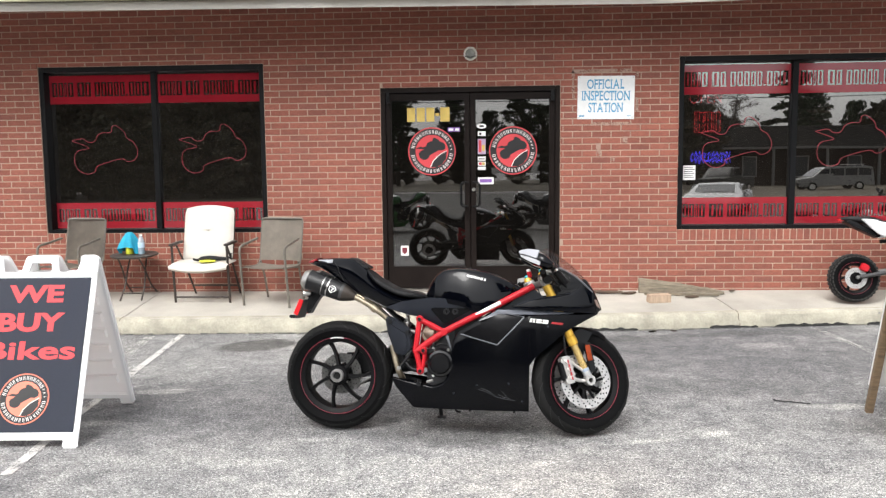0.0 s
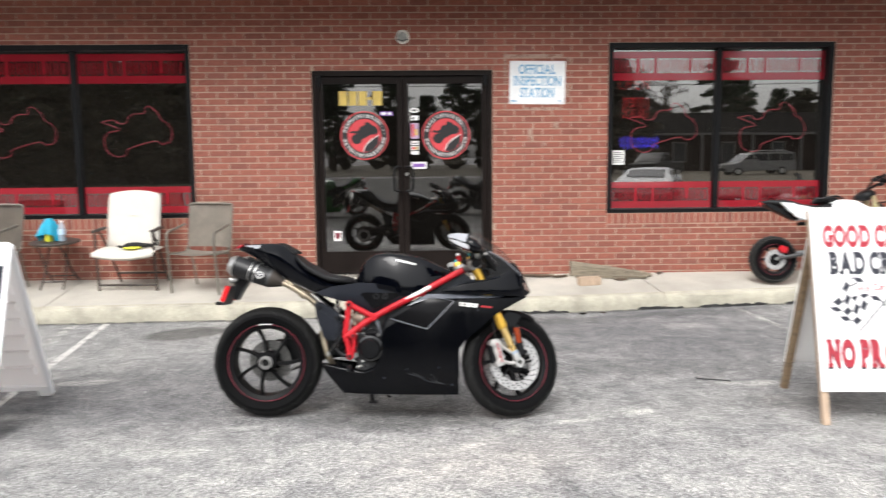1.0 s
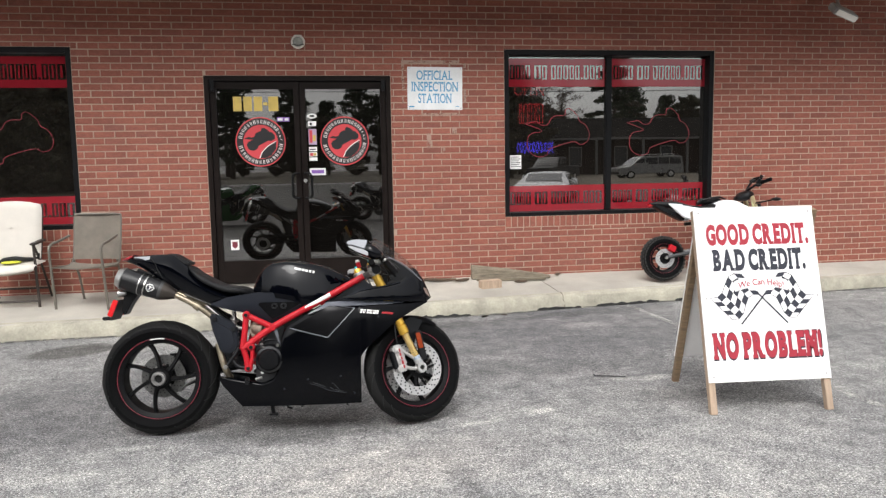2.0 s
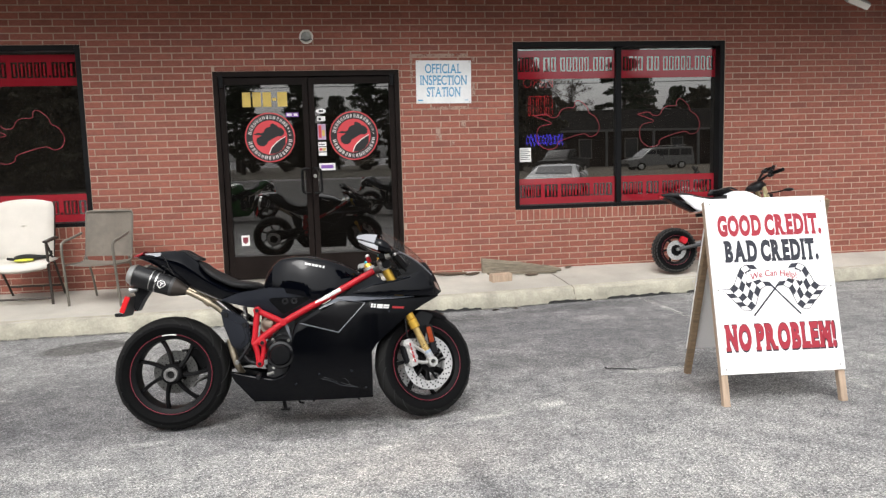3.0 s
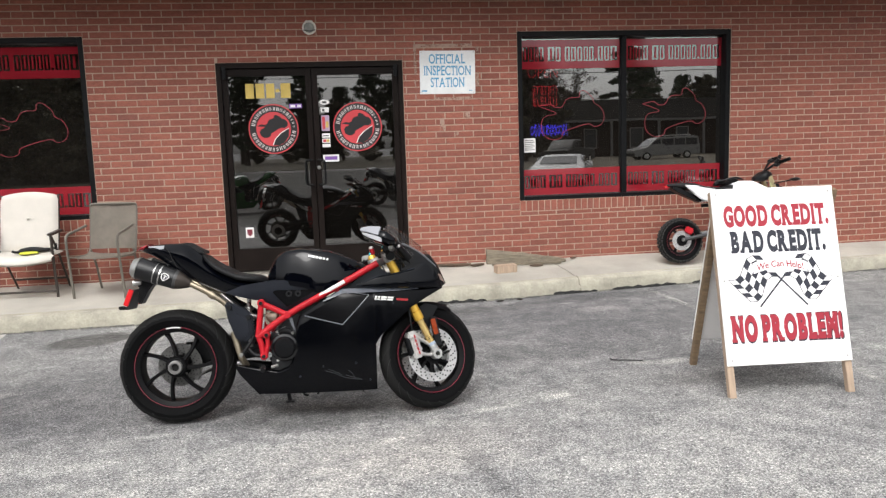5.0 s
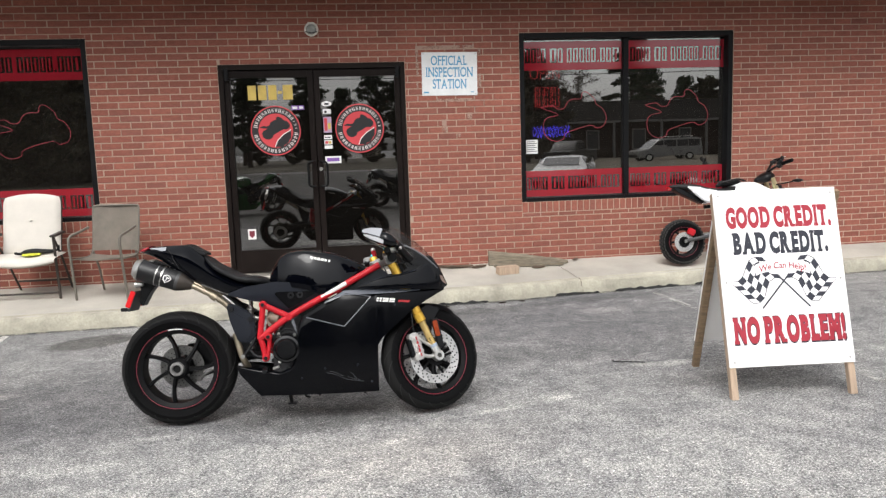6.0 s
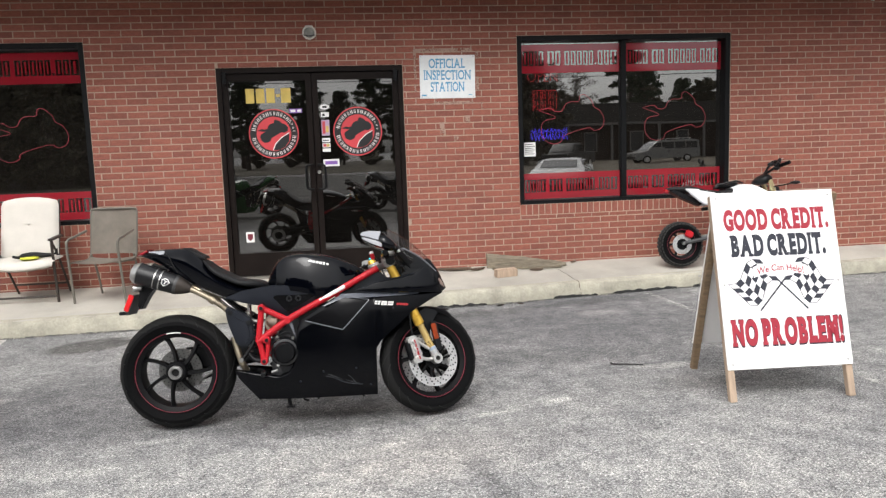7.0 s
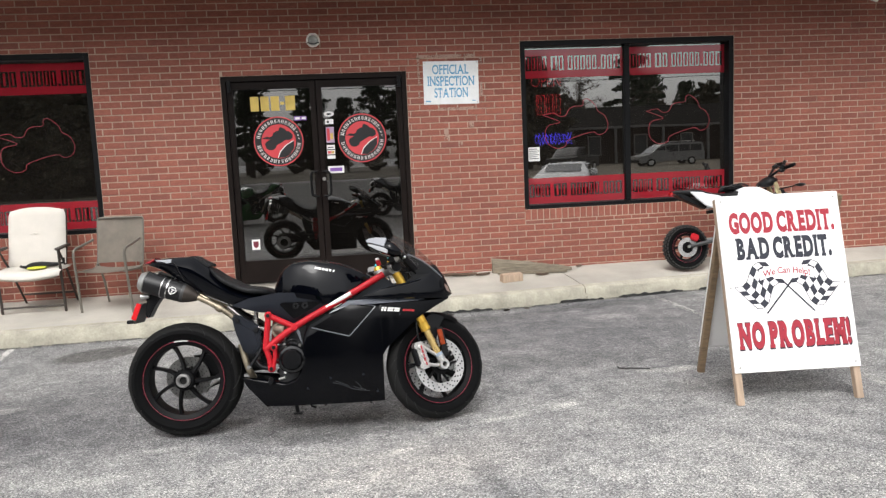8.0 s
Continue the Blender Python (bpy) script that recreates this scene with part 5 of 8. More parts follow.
    for k in range(25):
        a = radians(58 + (150 - 58) * k / 24)
        row = []
        for j in range(13):
            q = -1 + j / 6
            hw = 0.072 - 0.02 * max(0, (75 - math.degrees(a)) / 20)
            rr = 0.314 - 0.042 * abs(q) ** 2.6
            row.append(Vector((wc.x + rr * math.cos(a), q * hw, wc.z + rr * math.sin(a))))
        rows.append(row)
    grid_faces(bm, rows)
    bmesh.ops.solidify(bm, geom=list(bm.faces), thickness=0.004)
    for s in (-1, 1):
        b = plate([(1.50, 0.575), (1.42, 0.60), (1.345, 0.555), (1.36, 0.50), (1.40, 0.44), (1.43, 0.435), (1.45, 0.50)], s * 0.074, s * 0.084, None, 0.004)
        add(bm, b)
    steered("front_fender", bm, SATIN, "black front fender")
    # clip-ons, triple clamp, controls
    bm = bmesh.new()
    box(bm, -0.04, 0.04, -0.13, 0.13, -0.018, 0.018, 0.008, Matrix.Translation((1.2, 0, 0.86)) @ Matrix.Rotation(radians(-24), 4, "Y"))
    for s in (-1, 1):
        cyl(bm, (1.213, s * 0.102, 0.84), (1.19, s * 0.102, 0.895), 0.034, seg=20, bevel=0.004)
    steered("triple_clamp", bm, ALLOY, "silver triple clamp")
    for s in (-1, 1):
        steered("fork_cap", cyl(bmesh.new(), (1.19, s * 0.102, 0.895), (1.181, s * 0.102, 0.916), 0.025, 0.021, 18, 0.003), GOLD, "gold fork cap")
        steered("fork_adjuster", cyl(bmesh.new(), (1.181, s * 0.102, 0.916), (1.176, s * 0.102, 0.93), 0.012, 0.011, 12, 0.002), mat("teal_anodised", (0.05, 0.32, 0.36), 0.35, 0.6), "teal adjuster")
    for s in (-1, 1):
        bm = cyl(bmesh.new(), (1.19, s * 0.12, 0.89), (1.10, s * 0.30, 0.875), 0.012, seg=14)
        steered("handlebar", bm, SATIN)
        bm = cyl(bmesh.new(), (1.15, s * 0.20, 0.882), (1.085, s * 0.335, 0.87), 0.0175, 0.0175, 18, 0.003)
        steered("grip", bm, RUBBER, "black rubber grip")
        bm = bmesh.new()
        box(bm, -0.02, 0.025, -0.035, 0.035, -0.02, 0.022, 0.008, Matrix.Translation((1.185, s * 0.165, 0.905)) @ Matrix.Rotation(s * 0.5, 4, "Z"))
        tube(bm, [(1.20, s * 0.17, 0.905), (1.21, s * 0.23, 0.90), (1.17, s * 0.33, 0.885)], 0.007, 8)
        steered("lever", bm, ALLOY, "silver brake lever and pump")
        if s < 0:
            bm = cyl(bmesh.new(), (1.092, s * 0.15, 0.872), (1.083, s * 0.15, 0.902), 0.012, 0.013, 16, 0.003)
            steered("fluid_reservoir", bm, FRAMERED, "small red fluid reservoir")
            bm = cyl(bmesh.new(), (1.083, s * 0.15, 0.902), (1.079, s * 0.15, 0.917), 0.013, 0.011, 16, 0.003)
            steered("reservoir_cap", bm, ALLOY, "pale reservoir cap")
        bm = tubes([((1.09, s * 0.15, 0.88), (1.12, s * 0.16, 0.868), (1.165, s * 0.165, 0.90)), ((1.20, s * 0.14, 0.9), (1.26, s * 0.15, 0.88), (1.28, s * 0.12, 0.8))], 0.005, 8)
        steered("control_hose", bm, SATIN)
        for q in ((1.135, 0.875), (1.16, 0.885)):
            bm = cyl(bmesh.new(), (q[0], s * 0.17, q[1]), (q[0], s * 0.185, q[1]), 0.009, seg=12)
            steered("bolt", bm, STEEL)
    # frame
    for s in (-1, 1):
        y, yf = s * 0.165, s * 0.125
        bm = bmesh.new()
        tube(bm, [(0.497, y, 0.469), (0.663, y, 0.583), (0.92, y, 0.716), (1.172, yf, 0.847)], 0.0185, 14)
        tube(bm, [(0.522, y, 0.655), (0.663, y, 0.583)], 0.0165, 14)
        tube(bm, [(0.522, y, 0.657), (0.51, y, 0.56), (0.497, y, 0.469)], 0.0165, 14)
        tube(bm, [(0.50, y, 0.475), (0.515, y, 0.42), (0.523, y, 0.36)], 0.016, 14)
        tube(bm, [(0.548, y, 0.49), (0.548, y, 0.42), (0.532, y, 0.36)], 0.013, 14)
        tube(bm, [(0.93, y * 0.9, 0.715), (1.02, y * 0.7, 0.62), (1.06, y * 0.6, 0.55)], 0.014, 12)
        for u, z in ((0.522, 0.656), (0.545, 0.478), (0.527, 0.362), (0.663, 0.583)):
            cyl(bm, (u, y - s * 0.019, z), (u, y + s * 0.019, z), 0.0205, seg=18, bevel=0.004)
        part("frame_side", bm, tube_paint or FRAMERED, bike, "tubular trellis frame side" if tube_paint else "red tubular trellis frame side")
        for u, z in ((0.522, 0.656), (0.545, 0.478), (0.527, 0.362)):
            part("frame_bolt", cyl(bmesh.new(), (u, y + s * 0.02, z), (u, y + s * 0.028, z), 0.011, seg=6), SATIN, bike)
        bm = tube(bmesh.new(), [(0.845, y + s * 0.0085, 0.681), (0.92, y + s * 0.0085, 0.7195), (0.985, y * 0.96 + s * 0.0085, 0.7525)], 0.0125, 12)
        part("frame_label", bm, DECALWHITE, bike, "white label on frame tube")
    # engine and what sits round it
    bm = boxes((0.56, 0.98, -0.13, 0.13, 0.24, 0.5), (0.60, 0.85, -0.11, 0.11, 0.48, 0.6), bevel=0.02)
    cyl(bm, (0.95, -0.09, 0.45), (1.1, -0.06, 0.5), 0.08, seg=20)
    part("engine_block", bm, ENGINE, bike, "dark cast engine block")
    for s in (-1, 1):
        bm = lathe(bmesh.new(), [(0.0, s * 0.218), (0.05, s * 0.218), (0.054, s * 0.214), (0.056, s * 0.2), (0.06, s * 0.203), (0.073, s * 0.2), (0.079, s * 0.188), (0.082, s * 0.14), (0.0, s * 0.13)], 40, (0.643, 0, 0.408), closed=False)
        cover = part("clutch_cover", bm, ENGINEBLACK, bike, "round black clutch cover")
        for k in range(6):
            a = 2 * math.pi * k / 6
            bm = cyl(bmesh.new(), (0.643 + 0.086 * math.cos(a), s * 0.15, 0.408 + 0.086 * math.sin(a)), (0.643 + 0.086 * math.cos(a), s * 0.172, 0.408 + 0.083 * math.sin(a)), 0.008, seg=8)
            part("cover_bolt", bm, STEEL if k % 3 == 1 else ENGINE, cover)
    for s in (-1, 1):
        bm = plate([(0.655, 0.605), (0.668, 0.606), (0.69, 0.56), (0.706, 0.475), (0.69, 0.51), (0.67, 0.56)], s * 0.164, s * 0.172, None, 0.002)
        part("duct_fin", bm, LIP, bike, "pale pointed duct fin")
        bm = cyl(bmesh.new(), (0.60, s * 0.15, 0.49), (0.60, s * 0.168, 0.49), 0.009, seg=10, bevel=0.002)
        part("banjo_bolt", bm, STEEL, bike)
        bm = tubes([((0.60, s * 0.16, 0.49), (0.64, s * 0.17, 0.515), (0.68, s * 0.16, 0.505))], 0.005, 8)
        part("oil_line", bm, SATIN, bike)
    bm = boxes((0.69, 0.80, -0.16, 0.16, 0.30, 0.52), bevel=0.02)
    part("engine_cover", bm, ENGINE, bike)
    bm = cyl(bmesh.new(), (0.555, -0.1, 0.575), (0.62, -0.135, 0.565), 0.05, 0.047, 28, 0.006)
    lathe(bm, [(0.03, -0.15), (0.05, -0.15), (0.052, -0.1), (0.03, -0.1)], 28, (0.585, 0, 0.568))
    part("cylinder_head", bm, mat("bronze_casting", (0.27, 0.215, 0.17), 0.38, 1.0), bike, "bronze coloured engine casting")
    bm = bmesh.new()
    tube(bm, [(0.43 + 0.02 * math.sin(k * 0.9), 0.02 * math.cos(k * 0.9), 0.42 + 0.0045 * k) for k in range(50)], 0.006, 6, 2)
    cyl(bm, (0.43, 0, 0.4), (0.43, 0, 0.68), 0.013)
    part("shock_absorber", bm, STEEL, bike, "coil spring shock")
    # single-sided swingarm on the far side, chain, sprocket
    bm = bmesh.new()
    tube(bm, [(0.52, 0.1, 0.42), (0.36, 0.135, 0.44), (0.2, 0.15, 0.40), (0.024, 0.14, 0.316)], 0.034, 14)
    tube(bm, [(0.5, 0.05, 0.36), (0.3, 0.12, 0.33), (0.024, 0.14, 0.3)], 0.022, 12)
    cyl(bm, (0.024, 0.05, 0.316), (0.024, 0.18, 0.316), 0.055, seg=28, bevel=0.006)
    add(bm, plate([(0.06, 0.40), (0.075, 0.445), (0.12, 0.45), (0.2, 0.428), (0.32, 0.445), (0.5, 0.45), (0.5, 0.36), (0.3, 0.33), (0.16, 0.312), (0.1, 0.335)], 0.1, 0.15, None, 0.012))
    part("swingarm", bm, SATIN, bike, "black single-sided swingarm")
    bm = bmesh.new()
    lathe(bm, [(0.06, 0.185), (0.105, 0.185), (0.105, 0.19), (0.06, 0.19)], 40, (0.024, 0, 0.316))
    part("sprocket", bm, STEEL, bike)
    bm = tubes([((0.024, 0.188, 0.42), (0.55, 0.188, 0.44)), ((0.024, 0.188, 0.21), (0.55, 0.188, 0.38))], 0.009, 6, False)
    part("chain", bm, ENGINE, bike)
    bm = boxes((0.06, 0.13, 0.03, 0.085, 0.24, 0.30), bevel=0.012)
    part("rear_caliper", bm, SATIN, bike)
    bm = cyl(bmesh.new(), (0.115, 0.02, 0.236), (0.115, 0.09, 0.236), 0.013, seg=14, bevel=0.002)
    tube(bm, [(0.115, 0.03, 0.236), (0.15, 0.035, 0.262), (0.2, 0.04, 0.29)], 0.006, 8)
    part("caliper_pin", bm, mat("dull_pin", (0.16, 0.155, 0.15), 0.45, 0.5), bike, "small grey caliper pin")
    # footpegs and rear sets
    for s in (-1, 1):
        bm = bmesh.new()
        tube(bm, [(0.43, s * 0.15, 0.425), (0.47, s * 0.16, 0.375), (0.53, s * 0.16, 0.36)], 0.012, 10)
        tube(bm, [(0.475, s * 0.155, 0.478), (0.455, s * 0.16, 0.44), (0.41, s * 0.165, 0.38)], 0.009, 10)
        cyl(bm, (0.405, s * 0.15, 0.376), (0.405, s * 0.185, 0.376), 0.013, seg=14, bevel=0.002)
        part("rear_set", bm, SATIN, bike, "black foot control linkage")
        bm = cyl(bmesh.new(), (0.405, s * 0.18, 0.376), (0.405, s * 0.19, 0.376), 0.0125, seg=14, bevel=0.002)
        part("pivot_cap", bm, STEEL, bike)
        bm = cyl(bmesh.new(), (0.52, s * 0.17, 0.302), (0.53, s * 0.27, 0.298), 0.0125, seg=12, bevel=0.002)
        part("footpeg", bm, SATIN, bike, "ribbed black footpeg")
        bm = cyl(bmesh.new(), (0.565, s * 0.17, 0.30), (0.6, s * 0.18, 0.31), 0.008, seg=10)
        part("brake_pedal", bm, STEEL, bike)
    bm = tubes([((0.352, -0.085, 0.5), (0.366, -0.09, 0.44), (0.382, -0.09, 0.38), (0.394, -0.08, 0.34), (0.41, -0.05, 0.3))], 0.018, 14)
    part("exhaust_header", bm, TITAN, bike, "straw coloured exhaust header")
    # exhausts under the tail
    for s in (-1, 1):
        y = s * 0.115
        a, b = Vector((-0.168, y, 0.888)), Vector((0.055, y, 0.808))
        ln = (b - a).normalized()
        bm = cyl(bmesh.new(), a + ln * 0.03, b, 0.062, 0.054, 32)
        can = part("silencer", bm, CARBON, bike, "carbon silencer with steel end cap")
        bm = cyl(bmesh.new(), a - ln * 0.006, a + ln * 0.03, 0.048, 0.0638, 32, 0.004)
        part("end_cap", bm, STEEL, can, "bright steel end cap")
        part("band", cyl(bmesh.new(), b - ln * 0.085, b - ln * 0.078, 0.0585, 0.0585, 32), STEEL, can, "thin steel band")
        part("band", cyl(bmesh.new(), b - ln * 0.115, b - ln * 0.11, 0.0595, 0.0595, 32), STEEL, can, "thin steel band")
        part("band", cyl(bmesh.new(), b - ln * 0.004, b + ln * 0.012, 0.0565, 0.053, 32), mat("dark_collar", (0.1, 0.1, 0.1), 0.4, 0.8), can, "dark steel collar")
        part("outlet", cyl(bmesh.new(), a - ln * 0.0075, a + ln * 0.004, 0.038, seg=28), mat("groove_black", (0.006, 0.006, 0.006)), can)
        bm = cyl(bmesh.new(), b + ln * 0.01, b + ln * 0.04, 0.053, 0.043, 28)
        cyl(bm, b + ln * 0.04, b + ln * 0.085, 0.043, 0.0225, 28)
        part("tail_cone", bm, mat("grey_cone", (0.085, 0.072, 0.063), 0.4, 0.8), can)
        ang = math.atan2(ln.z, ln.x)
        q = a + ln * 0.192
        bm = plate([(-0.023, 0.012), (-0.008, 0.023), (0.011, 0.021), (0.024, 0.005), (0.014, -0.01), (-0.005, -0.023), (-0.021, -0.01)], 0, -0.001)
        part("silencer_badge", bm, DECALWHITE, can, "pale shield badge", 0, m=Matrix.Translation((q.x, s * (0.115 + 0.0605) if s < 0 else 0.055, q.z)) @ Matrix.Rotation(-ang, 4, "Y"))
        mb = Matrix.Translation((q.x, s * (0.115 + 0.0605) if s < 0 else 0.055, q.z)) @ Matrix.Rotation(-ang, 4, "Y")
        shield = [(-0.023, 0.012), (-0.008, 0.023), (0.011, 0.021), (0.024, 0.005), (0.014, -0.01), (-0.005, -0.023), (-0.021, -0.01)]
        part("badge_field", plate([(a2 * 0.76, b2 * 0.76) for a2, b2 in shield], -0.0012, -0.002), PRINTBLACK, can, "", 0, m=mb)
        part("badge_stroke", plate([(-0.008, 0.012), (0.012, 0.008), (0.011, 0.003), (0.003, 0.005), (-0.001, -0.013), (-0.006, -0.011), (-0.002, 0.006), (-0.009, 0.007)], -0.0022, -0.003), DECALWHITE, can, "", 0, m=mb)
        bm = tubes([((0.10, y, 0.792), (0.16, y, 0.765), (0.24, y * 0.98, 0.718), (0.315, y * 0.95, 0.662), (0.36, y * 0.9, 0.6))], 0.0165, 14)
        tube(bm, [(0.10, y * 0.8, 0.802), (0.16, y * 0.82, 0.782), (0.235, y * 0.98, 0.724)], 0.01, 10)
        cyl(bm, (0.235, y * 0.98, 0.722), (0.262, y * 0.98, 0.702), 0.0225, seg=20)
        part("exhaust_pipe", bm, TITAN, bike, "straw coloured exhaust pipe")
        bm = tubes([((0.29, s * 0.08, 0.715), (0.4, s * 0.09, 0.62), (0.46, s * 0.1, 0.585)), ((0.31, s * 0.07, 0.70), (0.42, s * 0.07, 0.60), (0.5, s * 0.06, 0.57))], 0.011, 10)
        part("subframe_tube", bm, SATIN if s > 0 else STEEL, bike)
        bm = plate([(0.315, 0.662), (0.345, 0.672), (0.43, 0.625), (0.466, 0.596), (0.474, 0.48), (0.43, 0.44), (0.372, 0.455), (0.35, 0.52), (0.33, 0.575)], s * 0.118, s * 0.136, None, 0.008)
        sh = part("heel_guard", bm, GREYPLASTIC, bike, "slate heat shield")
        bm = plate([(0.352, 0.625), (0.44, 0.572), (0.456, 0.5), (0.422, 0.462), (0.388, 0.475), (0.366, 0.535)], s * 0.134, s * 0.143, None, 0.004)
        part("shield_face", bm, GREYPLASTIC, sh, "raised shield face")
        for u, z in ((0.345, 0.638), (0.446, 0.578)):
            part("shield_bolt", cyl(bmesh.new(), (u, s * 0.13, z), (u, s * 0.147, z), 0.014, seg=12, bevel=0.002), SATIN, sh)
    # tail, seat, tank
    tail_top = [(-0.155, 0.988), (-0.12, 1.0), (-0.06, 1.005), (0.0, 1.008), (0.07, 1.009), (0.115, 1.0), (0.15, 0.975), (0.19, 0.943), (0.23, 0.902), (0.27, 0.872), (0.318, 0.84), (0.401, 0.80), (0.5, 0.778)]
    tail_low = [(-0.155, 0.975), (-0.1, 0.955), (-0.025, 0.915), (0.06, 0.85), (0.142, 0.797), (0.226, 0.757), (0.322, 0.715), (0.405, 0.69), (0.5, 0.685)]
    tail_half = [(-0.155, 0.03), (-0.1, 0.08), (0.0, 0.115), (0.12, 0.138), (0.3, 0.145), (0.5, 0.135)]
    bm = bmesh.new()
    rows = []
    for u in steps(-0.155, 0.5, 44):
        zt, zb, hw = glide_at(tail_top, u), glide_at(tail_low, u), glide_at(tail_half, u)
        h = zt - zb
        # flat top, a bevelled shoulder with a crease, flanks that tuck in below
        side = [(0.0, 0.0), (0.35, 0.0), (0.55, 0.012), (0.62, 0.03), (0.88, 0.24), (0.94, 0.29), (1.0, 0.36), (1.0, 0.44), (0.97, 0.62), (0.9, 0.82), (0.82, 0.93), (0.6, 1.0), (0.0, 1.0)]
        right = [(u, -hw * a, zt - h * b) for a, b in side]
        left = [(u, hw * a, zt - h * b) for a, b in side[-2:0:-1]]
        rows.append(right + left)
    vs = grid_faces(bm, rows, False, True)
    bm.faces.new(vs[0][::-1])
    bm.faces.new(vs[-1])
    tail = part("tail_cowl", bm, paint, bike, "gloss tail cowl", 30)
    bm = body(steps(-0.175, -0.105, 10), [(-0.175, 0.985), (-0.14, 1.002), (-0.105, 1.012)], [(-0.175, 0.978), (-0.14, 0.974), (-0.105, 0.99)], [(-0.175, 0.02), (-0.14, 0.062), (-0.105, 0.08)], 2.4, 18)
    part("tail_light", bm, mat("deep_red_lens", (0.36, 0.015, 0.025), 0.2, 0, 0.06, 9, 150, 0, 0.5), bike, "red tail light")
    for s in (-1, 1):
        # facet that catches the sky; its glint is painted in pale grey
        bm = shell(steps(-0.1, -0.005, 8), [(-0.1, 0.998), (-0.005, 0.999)], [(-0.1, 0.983), (-0.06, 0.975), (-0.005, 0.98)], lambda u, z: glide_at(tail_half, u) * 0.93 - (z - 0.98) * 0.9 + 0.003, s, 0.006, 3)
        part("tail_glint", bm, mat("tail_facet_glint", (0.3, 0.31, 0.33), 0.35), tail, "pale grey painted glint on the facet beside the tail light")
        bm = tube(bmesh.new(), [(0.0, s * 0.105, 0.992), (0.03, s * 0.124, 0.955), (0.045, s * 0.13, 0.92), (0.07, s * 0.134, 0.875)], 0.0025, 5)
        part("panel_seam", bm, mat("groove_black", (0.006, 0.006, 0.006)), tail)
    seat_top = [(0.19, 0.945), (0.21, 0.936), (0.25, 0.902), (0.318, 0.862), (0.401, 0.824), (0.484, 0.812), (0.525, 0.80), (0.55, 0.775)]
    seat_low = [(0.19, 0.93), (0.21, 0.905), (0.25, 0.862), (0.318, 0.818), (0.401, 0.782), (0.484, 0.768), (0.525, 0.762), (0.55, 0.765)]
    bm = body(steps(0.19, 0.55, 26), seat_top, seat_low, [(0.19, 0.06), (0.22, 0.115), (0.3, 0.15), (0.42, 0.146), (0.5, 0.12), (0.55, 0.06)], 3.6, 26)
    part("seat", bm, SEATVINYL, bike, "black vinyl seat pad", 60)
    bm = plate([(0.08, 1.007), (0.115, 1.012), (0.16, 0.984), (0.21, 0.957), (0.205, 0.945), (0.16, 0.948), (0.12, 0.98)], -0.075, 0.075, None, 0.005)
    part("seat_back_pad", bm, SEATVINYL, bike, "black back pad lip")
    tank_top = [(0.548, 0.80), (0.565, 0.845), (0.59, 0.885), (0.62, 0.922), (0.66, 0.945), (0.745, 0.955), (0.83, 0.945), (0.912, 0.928), (0.99, 0.899), (1.051, 0.868), (1.095, 0.843)]
    tank_low = [(0.548, 0.785), (0.58, 0.765), (0.757, 0.73), (0.85, 0.70), (1.0, 0.725), (1.095, 0.80)]
    tank_half = [(0.548, 0.05), (0.57, 0.09), (0.62, 0.135), (0.7, 0.165), (0.82, 0.185), (0.95, 0.17), (1.04, 0.13), (1.095, 0.08)]
    bm = bmesh.new()
    rows = []
    for u in steps(0.548, 1.095, 40):
        zt, zb, hw = glide_at(tank_top, u), glide_at(tank_low, u), glide_at(tank_half, u)
        h = zt - zb
        # rounded top, a soft crease along the shoulder, a flank that stands almost upright
        side = [(0.0, 0.0), (0.3, 0.004), (0.54, 0.018), (0.7, 0.048), (0.79, 0.09), (0.83, 0.13), (0.885, 0.25), (0.935, 0.38), (0.97, 0.5), (0.99, 0.62), (1.0, 0.74), (1.0, 0.87), (0.98, 1.0), (0.5, 1.0)]
        rows.append([(u, -hw * a, zt - h * b) for a, b in side] + [(u, hw * a, zt - h * b) for a, b in side[:0:-1]])
    vs = grid_faces(bm, rows, False, True)
    bm.faces.new(vs[0][::-1])
    bm.faces.new(vs[-1])
    tank = part("fuel_tank", bm, paint, bike, "gloss fuel tank", 34)
    for s in (-1, 1):
        bm = bmesh.new()
        for i, wd in enumerate((0.017, 0.014, 0.014, 0.016, 0.012, 0.01)):
            x = 0.80 + 0.019 * i
            box(bm, -wd / 2, wd / 2, -0.0012, 0, -0.0065, 0.0065, 0, Matrix.Translation((x, s * (0.161 - 0.0002 * i), 0.904 - 0.0045 * i)) @ Matrix.Rotation(radians(14), 4, "Y") @ Matrix.Rotation(s * radians(19), 4, "X"))
        part("tank_mark_bar", bm, DECALWHITE, tank, "small pale block row on the tank", 0)
    # side panel under seat and tank
    for s in (-1, 1):
        bm = shell(steps(0.33, 0.9, 36), [(0.33, 0.725), (0.42, 0.757), (0.5, 0.768), (0.58, 0.779), (0.68, 0.772), (0.757, 0.76), (0.84, 0.735), (0.9, 0.716)], [(0.33, 0.718), (0.42, 0.69), (0.47, 0.676), (0.52, 0.668), (0.6, 0.625), (0.66, 0.60), (0.75, 0.635), (0.875, 0.70), (0.9, 0.71)], lambda u, z: curve_at([(0.33, 0.149), (0.6, 0.155), (0.75, 0.159), (0.9, 0.152)], u) - 0.25 * max(0.0, 0.7 - z), s, 0.01, 6)
        sp = part("side_panel", bm, GREYPLASTIC, bike, "slate side panel under the seat")
        bm = plate([(0.585, 0.712), (0.60, 0.722), (0.80, 0.718), (0.812, 0.706), (0.69, 0.64), (0.66, 0.628)], s * 0.1535, s * 0.1625, None, 0.003)
